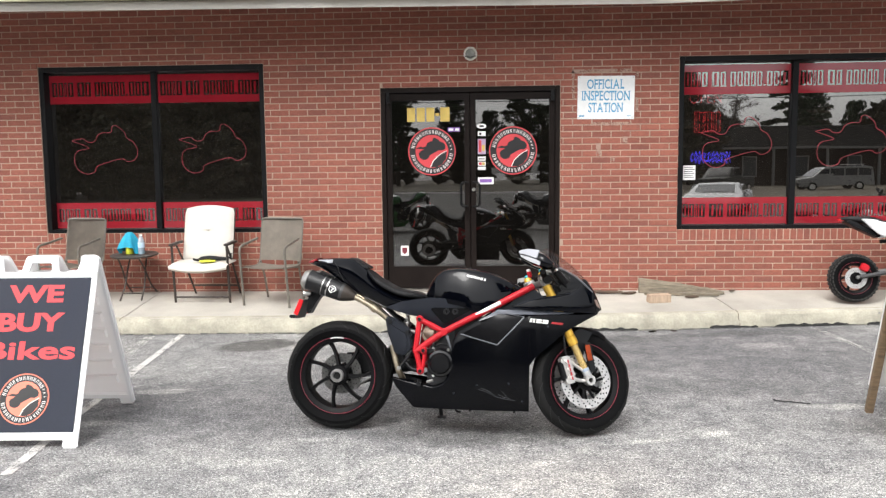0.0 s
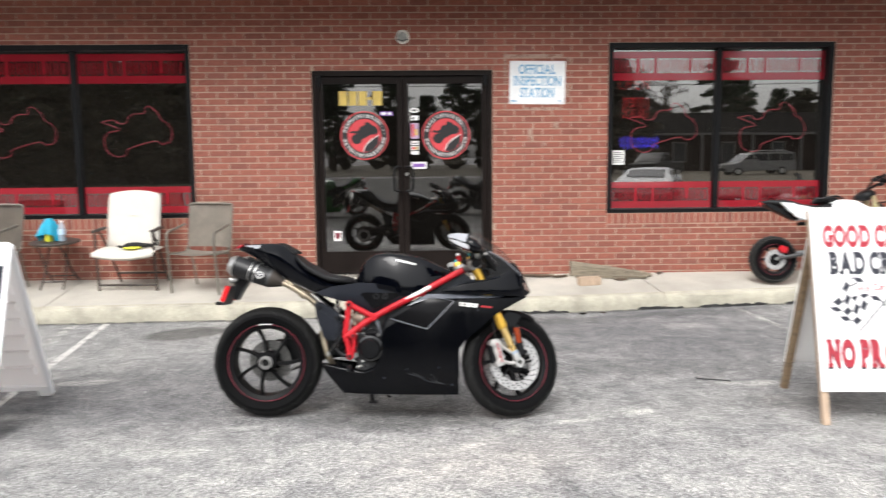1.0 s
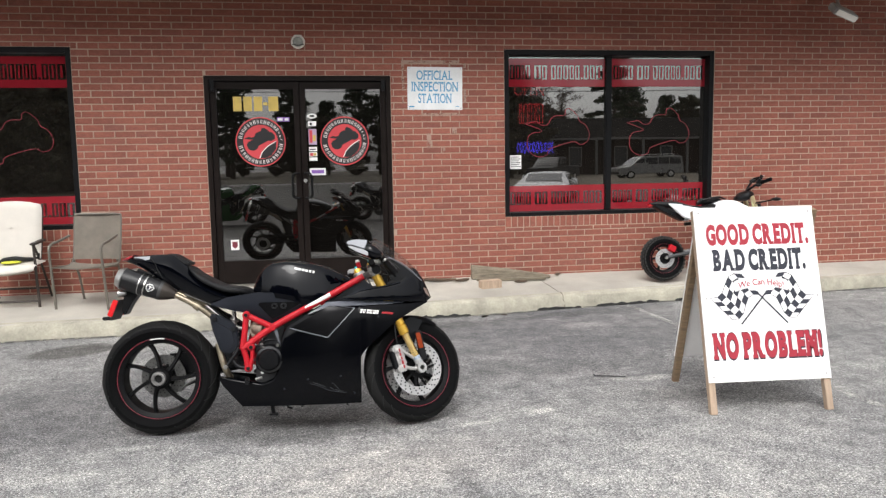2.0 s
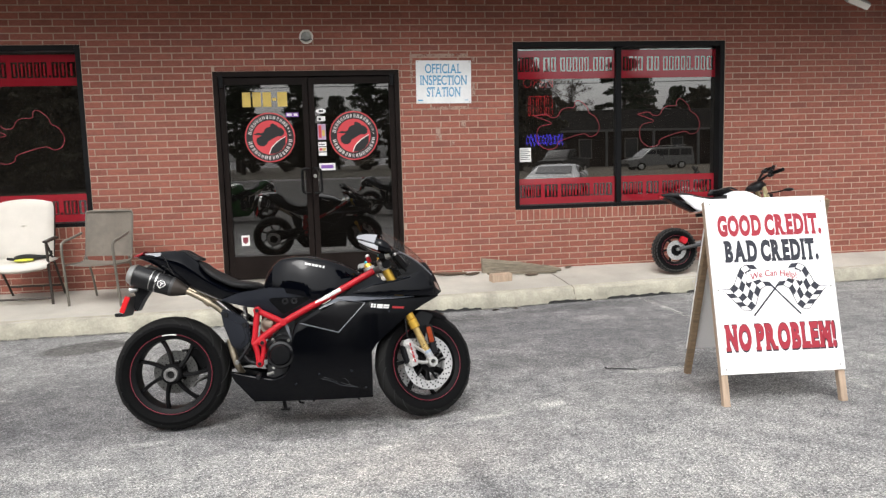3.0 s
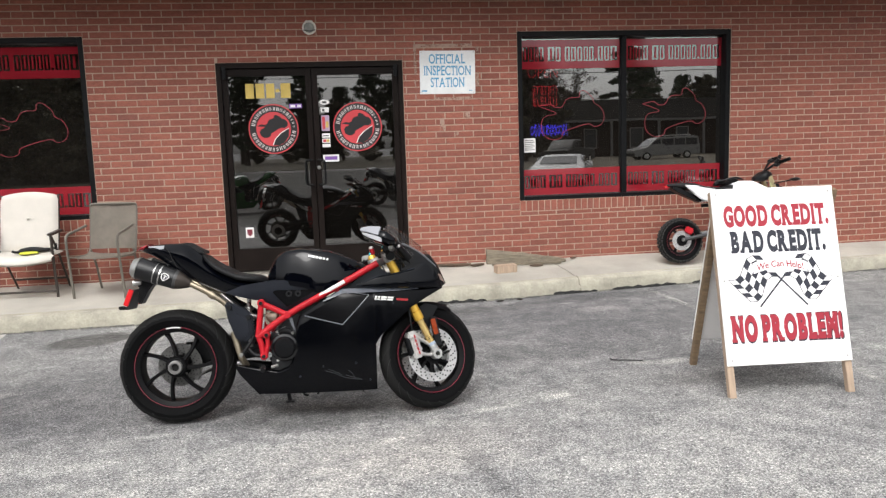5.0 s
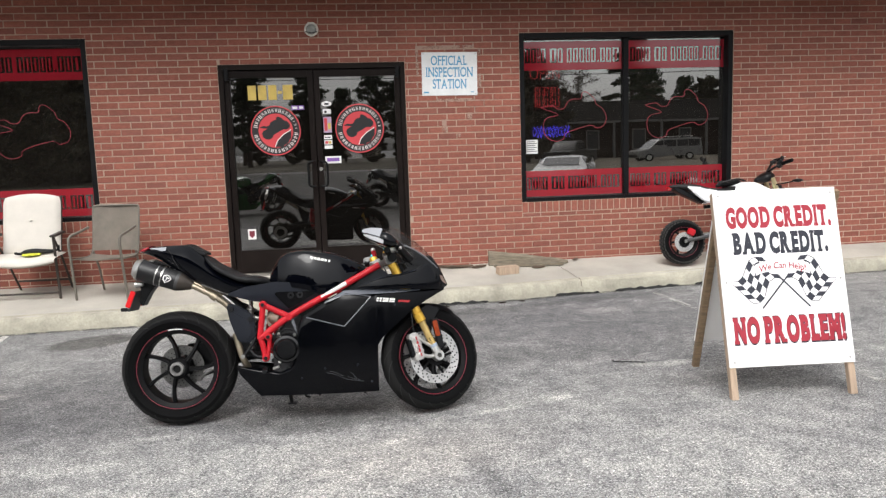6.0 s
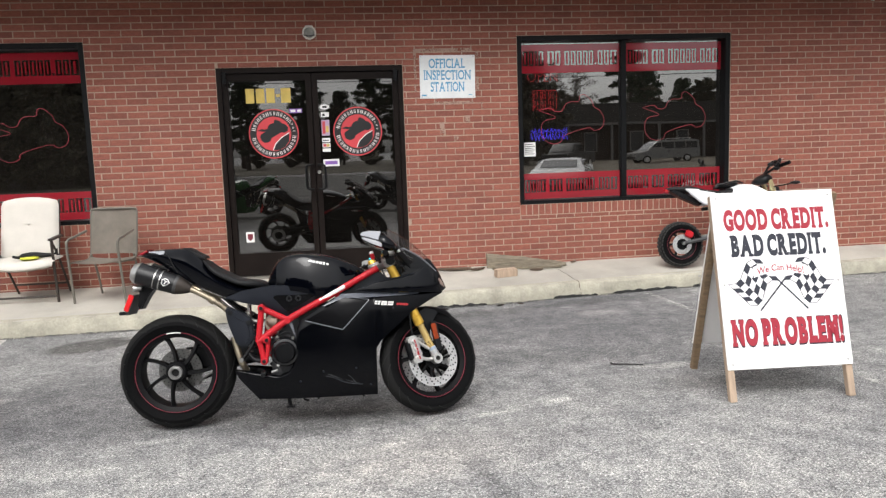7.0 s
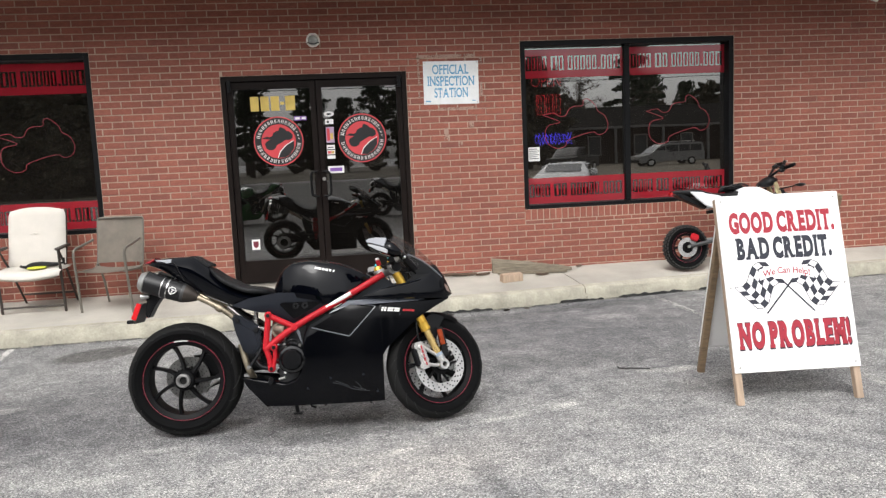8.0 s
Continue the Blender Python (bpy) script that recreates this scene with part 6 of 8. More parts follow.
        part("side_recess", bm, mat("vent_black", (0.002, 0.002, 0.0026), 0.2, 0, 0.1, 6, 200, 0, 0, None, 1.25), sp, "dark recess")
        for u in (0.675, 0.725):
            bm = lathe(bmesh.new(), [(0.008, s * 0.162), (0.018, s * 0.162), (0.018, s * 0.166), (0.008, s * 0.166)], 16, (u, 0, 0.70))
            part("recess_plug", bm, SATIN, sp)
    # tail tidy with red reflector
    bm = plate([(-0.06, 0.85), (-0.13, 0.835), (-0.19, 0.80), (-0.19, 0.785), (-0.165, 0.78), (-0.178, 0.69), (-0.16, 0.672), (-0.12, 0.745), (-0.07, 0.81)], -0.045, 0.045, None, 0.006)
    tidy = part("plate_bracket", bm, SATIN, bike, "black number plate bracket")
    bm = bmesh.new()
    box(bm, -0.005, 0.005, -0.09, 0.09, -0.07, 0.05, 0.002, Matrix.Translation((-0.20, 0, 0.715)) @ Matrix.Rotation(radians(22), 4, "Y"))
    part("number_plate", bm, mat("blank_plate", (0.05, 0.05, 0.052), 0.5), tidy, "blank plate")
    for s in (-1, 1):
        bm = bmesh.new()
        box(bm, -0.014, 0.014, -0.006, 0.006, -0.05, 0.045, 0.003, Matrix.Translation((-0.205, s * 0.105, 0.72)) @ Matrix.Rotation(radians(22), 4, "Y"))
        part("plate_reflector", bm, REDLENS, tidy, "red reflector")
        bm = cyl(bmesh.new(), (-0.155, s * 0.05, 0.795), (-0.16, s * 0.11, 0.795), 0.008, seg=10)
        cyl(bm, (-0.175, s * 0.115, 0.797), (-0.13, s * 0.115, 0.80), 0.019, 0.012, 16, 0.003)
        part("rear_indicator", bm, STEEL, tidy, "small pale indicator")
        bm = boxes((-0.262, -0.225, s * 0.095 - 0.012, s * 0.095 + 0.012, 0.652, 0.672), bevel=0.004)
        part("plate_stub", bm, SATIN, tidy)
    # fairing
    st = sorted(set(steps(0.355, 1.14, 44) + [0.376, 0.484, 0.694, 0.699, 0.705, 1.1425, 1.146, 1.15] + steps(1.16, 1.54, 24)))
    f_top = [(0.355, 0.318), (0.496, 0.297), (0.6, 0.277), (0.66, 0.30), (0.693, 0.35), (0.70, 0.46), (0.715, 0.55), (0.726, 0.57), (0.85, 0.645), (0.969, 0.712), (1.144, 0.712), (1.3, 0.702), (1.45, 0.692), (1.54, 0.692)]
    f_low = [(0.355, 0.312), (0.376, 0.268), (0.484, 0.146), (1.1425, 0.14), (1.146, 0.40), (1.17, 0.438), (1.223, 0.485), (1.357, 0.593), (1.46, 0.648), (1.54, 0.686)]
    for s in (-1, 1):
        bm = shell(st, f_top, f_low, fairing_depth, s, 0.007, 24, 0.02)
        f = part("side_fairing", bm, FAIRINGBLACK if paint is PAINTBLACK else paint, bike, "gloss side fairing", 50)
        bm = shell(steps(0.77, 1.108, 22), [(0.77, 0.58), (0.976, 0.692), (1.108, 0.668)], [(0.77, 0.572), (0.966, 0.522), (1.0, 0.55), (1.108, 0.662)], lambda u, z: fairing_depth(u, z) + 0.0025, s, 0.004, 8)
        part("vent", bm, mat("vent_black", (0.004, 0.004, 0.005), 0.25), f, "dark fairing vent")
        # slate band; the sky's reflection on the shoulder is put into its colour
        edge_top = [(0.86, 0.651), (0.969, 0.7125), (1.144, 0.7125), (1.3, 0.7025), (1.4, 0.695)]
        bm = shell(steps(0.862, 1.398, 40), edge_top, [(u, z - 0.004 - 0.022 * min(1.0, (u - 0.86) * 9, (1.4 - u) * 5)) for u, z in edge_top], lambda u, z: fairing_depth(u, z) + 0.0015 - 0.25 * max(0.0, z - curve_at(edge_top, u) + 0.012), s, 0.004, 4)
        part("shoulder_sheen_band", bm, mat("slate_sky_sheen", (0.085, 0.092, 0.11), 0.3), f, "slate shoulder band, its colour lightened for the sky's sheen")
        # grey lip round the vent; its edge highlight is put into the colour
        for pts, r in (([(0.76, 0.576), (0.86, 0.547), (0.966, 0.517)], 0.0034), ([(0.966, 0.517), (1.04, 0.592), (1.117, 0.672)], 0.0034), ([(0.976, 0.699), (1.117, 0.674)], 0.002)):
            fine = [q for a, b in zip(pts, pts[1:]) for q in [(a[0] + (b[0] - a[0]) * k / 6, a[1] + (b[1] - a[1]) * k / 6) for k in range(6)]] + [pts[-1]]
            bm = tube(bmesh.new(), [(u, s * (fairing_depth(u, z) + 0.004), z) for u, z in fine], r, 6, curved=False)
            part("vent_lip", bm, LIP, f, "grey vent lip, lightened for the highlight along it")
        # model number as plain pale blocks and a red block
        bm = bmesh.new()
        for i, (du, wd) in enumerate(((0.0, 0.012), (0.016, 0.012), (0.034, 0.032), (0.07, 0.032))):
            for z0, z1 in ((-0.0105, -0.0015), (0.0005, 0.0105)):
                sl = -0.12
                rows = []
                for q in (0.0, 0.5, 1.0):
                    u = 1.15 + du + wd * q
                    zc = 0.656 + (u - 1.15) * sl
                    rows.append([(u + zz * 0.3, s * (fairing_depth(u, zc + zz) + 0.0015), zc + zz) for zz in (z0, z1)])
                grid_faces(bm, rows)
        part("model_mark_bar", bm, DECALWHITE, f, "pale block mark", 0)
        bm = bmesh.new()
        grid_faces(bm, [[(u + zz * 0.3, s * (fairing_depth(u, 0.637 + zz) + 0.0015), 0.656 + (u - 1.15) * -0.12 + zz) for zz in (-0.0065, 0.005)] for u in steps(1.27, 1.335, 5)])
        part("model_mark_bar", bm, mat("deep_red_print", (0.36, 0.02, 0.025), 0.45), f, "red block mark", 0)
        for u, z in ((0.85, 0.29), (1.03, 0.30), (0.72, 0.24), (1.105, 0.2), (1.25, 0.62)):
            dq = fairing_depth(u, z)
            part("fairing_bolt", cyl(bmesh.new(), (u, s * (dq - 0.004), z), (u, s * (dq + 0.003), z), 0.006, seg=10), GREYPLASTIC, f)
        bm = tube(bmesh.new(), [(u, s * (fairing_depth(u, z) + 0.0005), z) for u, z in ((0.86, 0.265), (0.91, 0.25), (0.96, 0.225), (1.0, 0.215), (1.06, 0.205))], 0.0018, 5)
        part("fairing_scratch", bm, GREYPLASTIC, f, "thin grey scratch")
        for pts in (((0.875, 0.272), (0.905, 0.262), (0.95, 0.24)), ((0.985, 0.262), (1.0, 0.25), (1.02, 0.222)), ((0.97, 0.238), (1.0, 0.225), (1.04, 0.214))):
            bm = tube(bmesh.new(), [(u, s * (fairing_depth(u, z) + 0.0006), z) for u, z in pts], 0.0009, 5)
            part("fairing_scratch", bm, mat("scuff_grey", (0.05, 0.052, 0.058), 0.5), f, "pale scuff marks low on the fairing")
        # inner panel closing the gap between frame, fairing and cowl
        bm = plate([(0.87, 0.69), (0.96, 0.70), (1.2, 0.69), (1.3, 0.7), (1.3, 0.76), (1.22, 0.79), (1.17, 0.838), (1.1, 0.808), (0.98, 0.755), (0.9, 0.715)], s * 0.105, s * 0.117, None, 0.003)
        part("inner_panel", bm, GREYPLASTIC, f, "slate inner panel")
        # upper cowl side
        c_top = [(1.05, 0.735), (1.077, 0.745), (1.172, 0.776), (1.294, 0.793), (1.38, 0.812), (1.43, 0.848), (1.466, 0.893), (1.52, 0.82), (1.565, 0.716)]
        c_low = [(1.05, 0.728), (1.144, 0.7165), (1.3, 0.7065), (1.45, 0.696), (1.533, 0.69), (1.565, 0.71)]
        bm = shell(steps(1.05, 1.565, 40), c_top, c_low, cowl_depth, s, 0.006, 18, 0.02)
        c = part("upper_cowl", bm, paint, bike, "gloss upper cowl", 50)
        bm = tube(bmesh.new(), [(u, s * (cowl_depth(u, z) + 0.001), z) for u, z in ((1.08, 0.742), (1.172, 0.772), (1.294, 0.789), (1.38, 0.808))], 0.004, 6)
        part("cowl_edge", bm, GREYPLASTIC, c)
        bm = shell(steps(1.518, 1.556, 8), [(1.518, 0.772), (1.535, 0.765), (1.556, 0.722)], [(1.518, 0.766), (1.53, 0.735), (1.556, 0.714)], lambda u, z: cowl_depth(u, z) + 0.003, s, 0.006, 6)
        part("headlight", bm, LENS, c, "slanted headlight")
    bm = body(steps(1.40, 1.562, 16), [(1.40, 0.862), (1.466, 0.89), (1.52, 0.818), (1.562, 0.714)], [(1.40, 0.70), (1.53, 0.69), (1.562, 0.708)], [(1.40, 0.1), (1.5, 0.07), (1.562, 0.012)], 2.4, 20)
    part("nose", bm, paint, bike, "", 60)
    bm = boxes((1.28, 1.38, -0.08, 0.08, 0.80, 0.86), bevel=0.012)
    part("dashboard", bm, SATIN, bike, "black dashboard")
    bm = body(steps(0.38, 1.14, 22), [(0.38, 0.30), (0.49, 0.26), (1.14, 0.24)], [(0.38, 0.262), (0.49, 0.138), (1.14, 0.132)], [(0.38, 0.09), (0.5, 0.1), (1.0, 0.125), (1.14, 0.11)], 2.6, 22)
    part("belly_pan", bm, FAIRINGBLACK if paint is PAINTBLACK else paint, bike, "gloss belly pan", 60)
    bm = boxes((0.72, 0.98, -0.15, 0.15, 0.25, 0.66), (0.95, 1.12, -0.1, 0.1, 0.3, 0.68), bevel=0.02)
    part("radiator", bm, SATIN, bike, "black radiator")
    # screen
    rows = []
    for i in range(15):
        q = i / 14
        u0 = curve_at([(0, 1.248), (0.5, 1.358), (1, 1.468)], q)
        z0 = curve_at([(0, 1.066), (0.25, 1.036), (0.5, 0.997), (0.75, 0.95), (1, 0.893)], q)
        hw = curve_at([(0, 0.075), (0.3, 0.115), (0.7, 0.125), (1, 0.095)], q)
        drop = curve_at([(0, 0.02), (0.3, 0.11), (0.7, 0.12), (1, 0.03)], q)
        row = []
        for j in range(17):
            a = radians(-84 + 168 * j / 16)
            row.append((u0 - 0.10 * (1 - math.cos(a)) * (0.4 + 0.6 * q), hw * math.sin(a), z0 - drop * (1 - math.cos(a))))
        rows.append(row)
    bm = bmesh.new()
    grid_faces(bm, rows)
    bmesh.ops.solidify(bm, geom=list(bm.faces), thickness=0.003)
    part("windscreen", bm, SMOKED, bike, "smoked clear windscreen", 60)
    # dark infill between cowl and screen, with the screen's grey edging
    for s in (-1, 1):
        bm = plate([(1.305, 0.75), (1.505, 0.75), (1.505, 0.808), (1.493, 0.824), (1.45, 0.866), (1.409, 0.9), (1.37, 0.925), (1.335, 0.943), (1.318, 0.93), (1.31, 0.85)], s * 0.092, s * 0.1, None, 0.002)
        part("cockpit_panel", bm, PAINTBLACK, bike, "black cockpit infill panel")
        bm = tube(bmesh.new(), [(1.318, s * 0.101, 0.952), (1.36, s * 0.103, 0.932), (1.41, s * 0.103, 0.901), (1.46, s * 0.1, 0.858), (1.505, s * 0.092, 0.81)], 0.005, 8)
        part("screen_edging", bm, LIP, bike, "grey screen edging")
    # mirrors
    for s in (-1, 1):
        bm = body(steps(-0.09, 0.09, 16), [(-0.09, 0.022), (-0.03, 0.04), (0.03, 0.04), (0.09, 0.0)], [(-0.09, -0.012), (0.0, -0.042), (0.06, -0.05), (0.09, -0.03)], [(-0.09, 0.012), (-0.05, 0.045), (0.04, 0.055), (0.09, 0.02)], 2.6, 20)
        mm = Matrix.Translation((1.19, s * 0.315, 0.991)) @ Matrix.Rotation(s * radians(20), 4, "Z") @ Matrix.Rotation(radians(10), 4, "Y") @ Matrix.Rotation(s * radians(16), 4, "X") @ Matrix.Diagonal((1.03, 1, 0.85, 1))
        mir = part("mirror", bm, paint, bike, "gloss mirror housing", 60, m=mm)
        lift = Matrix.Translation((0, 0 if s < 0 else 0.111, 0))
        bm = plate([(-0.096, 0.016), (-0.085, 0.03), (-0.045, 0.045), (0.012, 0.05), (0.016, 0.046), (0.01, -0.008), (-0.06, 0.004), (-0.088, 0.004)], -0.058, -0.053, None, 0.002)
        part("mirror_glass", bm, MIRROR, mir, "pale mirror glass", m=lift)
        bm = plate([(-0.084, -0.004), (-0.06, -0.003), (0.01, -0.015), (0.034, -0.026), (0.036, -0.05), (-0.03, -0.034), (-0.076, -0.014)], -0.057, -0.052, None, 0.002)
        part("mirror_facet", bm, mat("pale_grey_facet", (0.28, 0.285, 0.3), 0.3), mir, "pale grey lower facet of the mirror", m=lift)
        bm = tubes([((1.245, s * 0.29, 0.985), (1.275, s * 0.21, 0.955), (1.32, s * 0.15, 0.90), (1.35, s * 0.12, 0.865))], 0.02, 10)
        part("mirror_stalk", bm, SATIN, bike, "black mirror stalk")
    # wiring behind the screen
    bm = tubes([((1.24, -0.1, 0.9), (1.3, -0.12, 0.87), (1.33, -0.13, 0.82)), ((1.25, -0.08, 0.95), (1.29, -0.11, 0.91), (1.36, -0.1, 0.84)), ((1.26, -0.12, 0.86), (1.31, -0.13, 0.85), (1.35, -0.1, 0.88))], 0.006, 8)
    part("wiring", bm, SATIN, bike, "black wiring")
    bm = cyl(bmesh.new(), (1.245, -0.20, 0.885), (1.245, -0.13, 0.89), 0.026, seg=20, bevel=0.004)
    part("switch_gear", bm, SATIN, bike)
    # stand and small parts under the belly
    bm = tubes([((0.58, 0.12, 0.26), (0.60, 0.19, 0.14), (0.61, 0.245, 0.036))], 0.012, 10)
    box(bm, 0.585, 0.64, 0.22, 0.285, 0.026, 0.036, 0.003)
    part("side_stand", bm, ENGINE, bike, "steel side stand")
    for pts in (((0.72, -0.03, 0.14), (0.725, -0.05, 0.118), (0.75, -0.06, 0.112)), ((0.82, -0.02, 0.14), (0.80, -0.04, 0.115)), ((1.06, -0.03, 0.135), (1.06, -0.05, 0.115))):
        part("drain_tube", tubes([pts], 0.006, 8), SATIN, bike)
    return bike


main_bike = sport_bike(pose(-0.475, 4.322, -0.002, -8, 0, -2.5), PAINTBLACK, "gloss black sport motorcycle with red trellis frame on asphalt")
# ---- the white plastic sidewalk sign ----
a_sign = thing("sidewalk_sign", "white plastic folding sign with charcoal poster on asphalt", "sign", pose(-2.207, 4.33, 0, 0, 0, 2.5))
SW, BR = 0.338, 0.03


def lean_m(y_foot, y_top, z_top):
    """A frame that leans from its foot line to its top line; x across, z up the slope, -y out."""
    v = Vector((0, y_top - y_foot, z_top))
    return Matrix.Translation((0, y_foot, 0)) @ Matrix.Rotation(-math.atan2(v.y, v.z), 4, "X"), v.length


for front in (True, False):
    m, ln = lean_m(-0.415, -0.012, 1.035) if front else lean_m(0.42, 0.011, 1.035)
    s = 1 if front else -1
    W = SW if front else SW - 0.026
    bm = bmesh.new()
    # border of the leaf, with feet below and castellated top
    y0, y1 = (-0.0095, 0.0095)
    ztop = ln - 0.1
    box(bm, -W, -W + BR, y0, y1, 0.05, ztop, 0.006)
    box(bm, W - BR, W, y0, y1, 0.05, ztop, 0.006)
    box(bm, -W, W, y0, y1, ztop - 0.036, ztop, 0.006)
    box(bm, -W, W, y0, y1, 0.045, 0.087, 0.006)
    for q in (-1, 1):
        box(bm, q * W - (0.085 if q > 0 else 0), q * W + (0 if q > 0 else 0.085), y0, y1, 0.0, 0.06, 0.008)
        c = plate([(q * W, ztop - 0.01), (q * W, ln - 0.012), (q * (W - 0.015), ln), (q * (W - 0.09), ln), (q * (W - 0.1), ln - 0.01), (q * (W - 0.125), ztop - 0.01)], y0, y1, None, 0.005)
        add(bm, c)
    handle = [(-0.115, ztop - 0.01), (-0.095, ln - 0.012), (-0.08, ln), (0.08, ln), (0.095, ln - 0.012), (0.115, ztop - 0.01), (0.07, ztop - 0.01), (0.06, ln - 0.045), (-0.06, ln - 0.045), (-0.07, ztop - 0.01)]
    add(bm, plate(handle, y0, y1, None, 0.004))
    leaf = part("leaf", bm, SIGNPLASTIC if front else THINPLASTIC, a_sign, "white moulded plastic leaf", 35, m=m)
    if not front:
        for q in (-1, 1):
            rail = boxes((q * W - 0.012, q * W + 0.012, -0.018, 0.014, 0.02, ln - 0.02), bevel=0.005)
            part("side_rail", rail, SIGNPLASTIC, leaf, "white rounded side rail", 35)
    # ribs pressed into one skin of plastic
    zs = [0.06]
    for k in range(6):
        z = 0.17 + 0.118 * k
        zs += [z, z + 0.008, z + 0.062, z + 0.07]
    zs.append(ztop - 0.02)
    bm = bmesh.new()
    rows = []
    for x in (-W + 0.02, -W + 0.062, -W + 0.07, W - 0.07, W - 0.062, W - 0.02):
        inner = abs(x) < W - 0.065
        rows.append([(x, -s * 0.003 + (s * 0.014 if inner and 0 < q < len(zs) - 1 and q % 4 in (2, 3) else 0.0), z) for q, z in enumerate(zs)])
    grid_faces(bm, rows)
    part("leaf_panel", bm, THINPLASTIC, leaf, "ribbed white panel", 25)
    if front:
        part("poster", boxes((-W + BR + 0.001, W - BR - 0.001, -0.0085, -0.0062, 0.088, ztop - 0.037)), CHARCOAL, leaf, "charcoal poster", 0)
        for words, x, z, w, h, fat in (("WE", -0.167, 0.826, 0.325, 0.105, 0.038), ("BUY", -0.205, 0.655, 0.385, 0.11, 0.04), ("Bikes", -0.26, 0.493, 0.525, 0.106, 0.024)):
            part("poster_print", text_mesh(words, h, w, fat), SALMON, leaf, "salmon red printed words", 0, m=Matrix.Translation((x, -0.0087, z)))
        badge(Matrix.Translation((0.006, -0.009, 0.272)), 0.143, leaf, ORANGE)
for q in (-1, 1):
    part("hinge_pin", cyl(bmesh.new(), (q * (SW - 0.03), -0.012, 1.0), (q * (SW - 0.03), 0.012, 1.0), 0.005, seg=12), PLASTICWHITE, a_sign)

# ---- the wooden sandwich board ----
board = thing("sandwich_board", "white painted sandwich board on pine legs on asphalt", "sign", pose(3.057, 3.936, 0, 0, 0, -4.0))
m, ln = lean_m(0.0, 0.332, 1.184)
m2, ln2 = lean_m(0.746, 0.374, 1.184)
BW, PB = 0.377, 0.184
for mm, l2, s in ((m, ln, 1), (m2, ln2, -1)):
    for q in (-1, 1):
        x = q * (BW - 0.021) + (0.046 if s < 0 else 0.0)
        bm = boxes((x - 0.02, x + 0.02, 0.006 if s > 0 else -0.046, 0.046 if s > 0 else -0.006, 0, l2 - 0.01), bevel=0.003)
        part("leg", bm, PINE if s > 0 else OLDPINE, board, "pine lumber leg", 35, m=mm)
    pan = part("panel", boxes((-BW + (0.045 if s < 0 else 0.0), BW + (0.03 if s < 0 else 0.0), -0.006, 0.006, PB, l2), bevel=0.002), SIGNWHITE, board, "white painted plywood panel", 35, m=mm)
    if s > 0:
        face = pan
    for q in (-1, 1):
        for z in (PB + 0.03, 0.68, l2 - 0.03):
            part("screw", cyl(bmesh.new(), (q * (BW - 0.03), -0.006 if s > 0 else 0.006, z), (q * (BW - 0.03), -0.009 if s > 0 else 0.009, z), 0.006, seg=8), GREYMETAL, pan)
PZ = ln  # top of the front panel along its slope
H = PZ - PB


def lettering(words, s0, s1, v0, v1, material, bold, y, dx=0.0, dz=0.0):
    x0, w = -BW + s0 * 2 * BW, (s1 - s0) * 2 * BW
    z0, h = PZ - v1 * H, (v1 - v0) * H
    return part("painted_print", slab_mesh(words, h, w, bold, 0.0006), material, face, "painted words", 0, m=Matrix.Translation((x0 + dx, y, z0 + dz)))


lettering("GOOD CREDIT.", 0.085, 0.94, 0.095, 0.222, PRINTRED, 0.06, -0.0062)
lettering("BAD CREDIT.", 0.12, 0.892, 0.243, 0.372, PRINTBLACK, 0.06, -0.0062)
lettering("NO PROBLEM!", 0.052, 0.955, 0.716, 0.88, PRINTBLACK, 0.085, -0.0062, 0.003, -0.002)
lettering("NO PROBLEM!", 0.056, 0.95, 0.722, 0.873, PRINTRED, 0.06, -0.0078)


# two crossed chequered flags
for q in (-1, 1):
    bmb = bmesh.new()
    nx, nz = 6, 5
    corner = [Vector((0.104, 0, -0.42)), Vector((0.298, 0, -0.55)), Vector((0.008, 0, -0.548)), Vector((0.186, 0, -0.682))]

    def flag_at(i, j, q=q, corner=corner):
        u, v = i / nx, j / nz
        p = (corner[0] * (1 - u) + corner[1] * u) * (1 - v) + (corner[2] * (1 - u) + corner[3] * u) * v
        wave = 0.03 * math.sin(u * 6.0)
        return Vector((q * (p.x * 1.1 + wave * 0.5), 0, PZ + p.z + 0.012 + wave))

    for i in range(nx):
        for j in range(i % 2, nz, 2):
            cs = [flag_at(i, j), flag_at(i + 1, j), flag_at(i + 1, j + 1), flag_at(i, j + 1)]
            bmb.faces.new([bmb.verts.new((c.x, -0.0066, c.z)) for c in cs])
    part("flag_check", bmb, PRINTBLACK, face, "black chequered flag squares", 0)
    rim = [flag_at(i, 0) for i in range(nx + 1)] + [flag_at(nx, j) for j in range(1, nz + 1)] + [flag_at(i, nz) for i in range(nx - 1, -1, -1)]
    bm = tube(bmesh.new(), [(c.x, -0.0064, c.z) for c in rim], 0.0022, 5, curved=False)
    for v in bm.verts:
        v.co.y = -0.0064 + (v.co.y + 0.0064) * 0.2
    part("flag_outline", bm, PRINTBLACK, face, "", 0)
    bm = bmesh.new()
    a0, a1 = Vector((q * 0.03, 0, PZ - 0.52)), Vector((-q * 0.145, 0, PZ - 0.71))
    n = (a1 - a0).normalized().cross(Vector((0, 1, 0))) * 0.005
    bm.faces.new([bm.verts.new((p.x, -0.0068 - 0.0002 * q, p.z)) for p in (a0 + n, a1 + n, a1 - n, a0 - n)])
    part("flag_pole", bm, PRINTBLACK, face, "", 0)
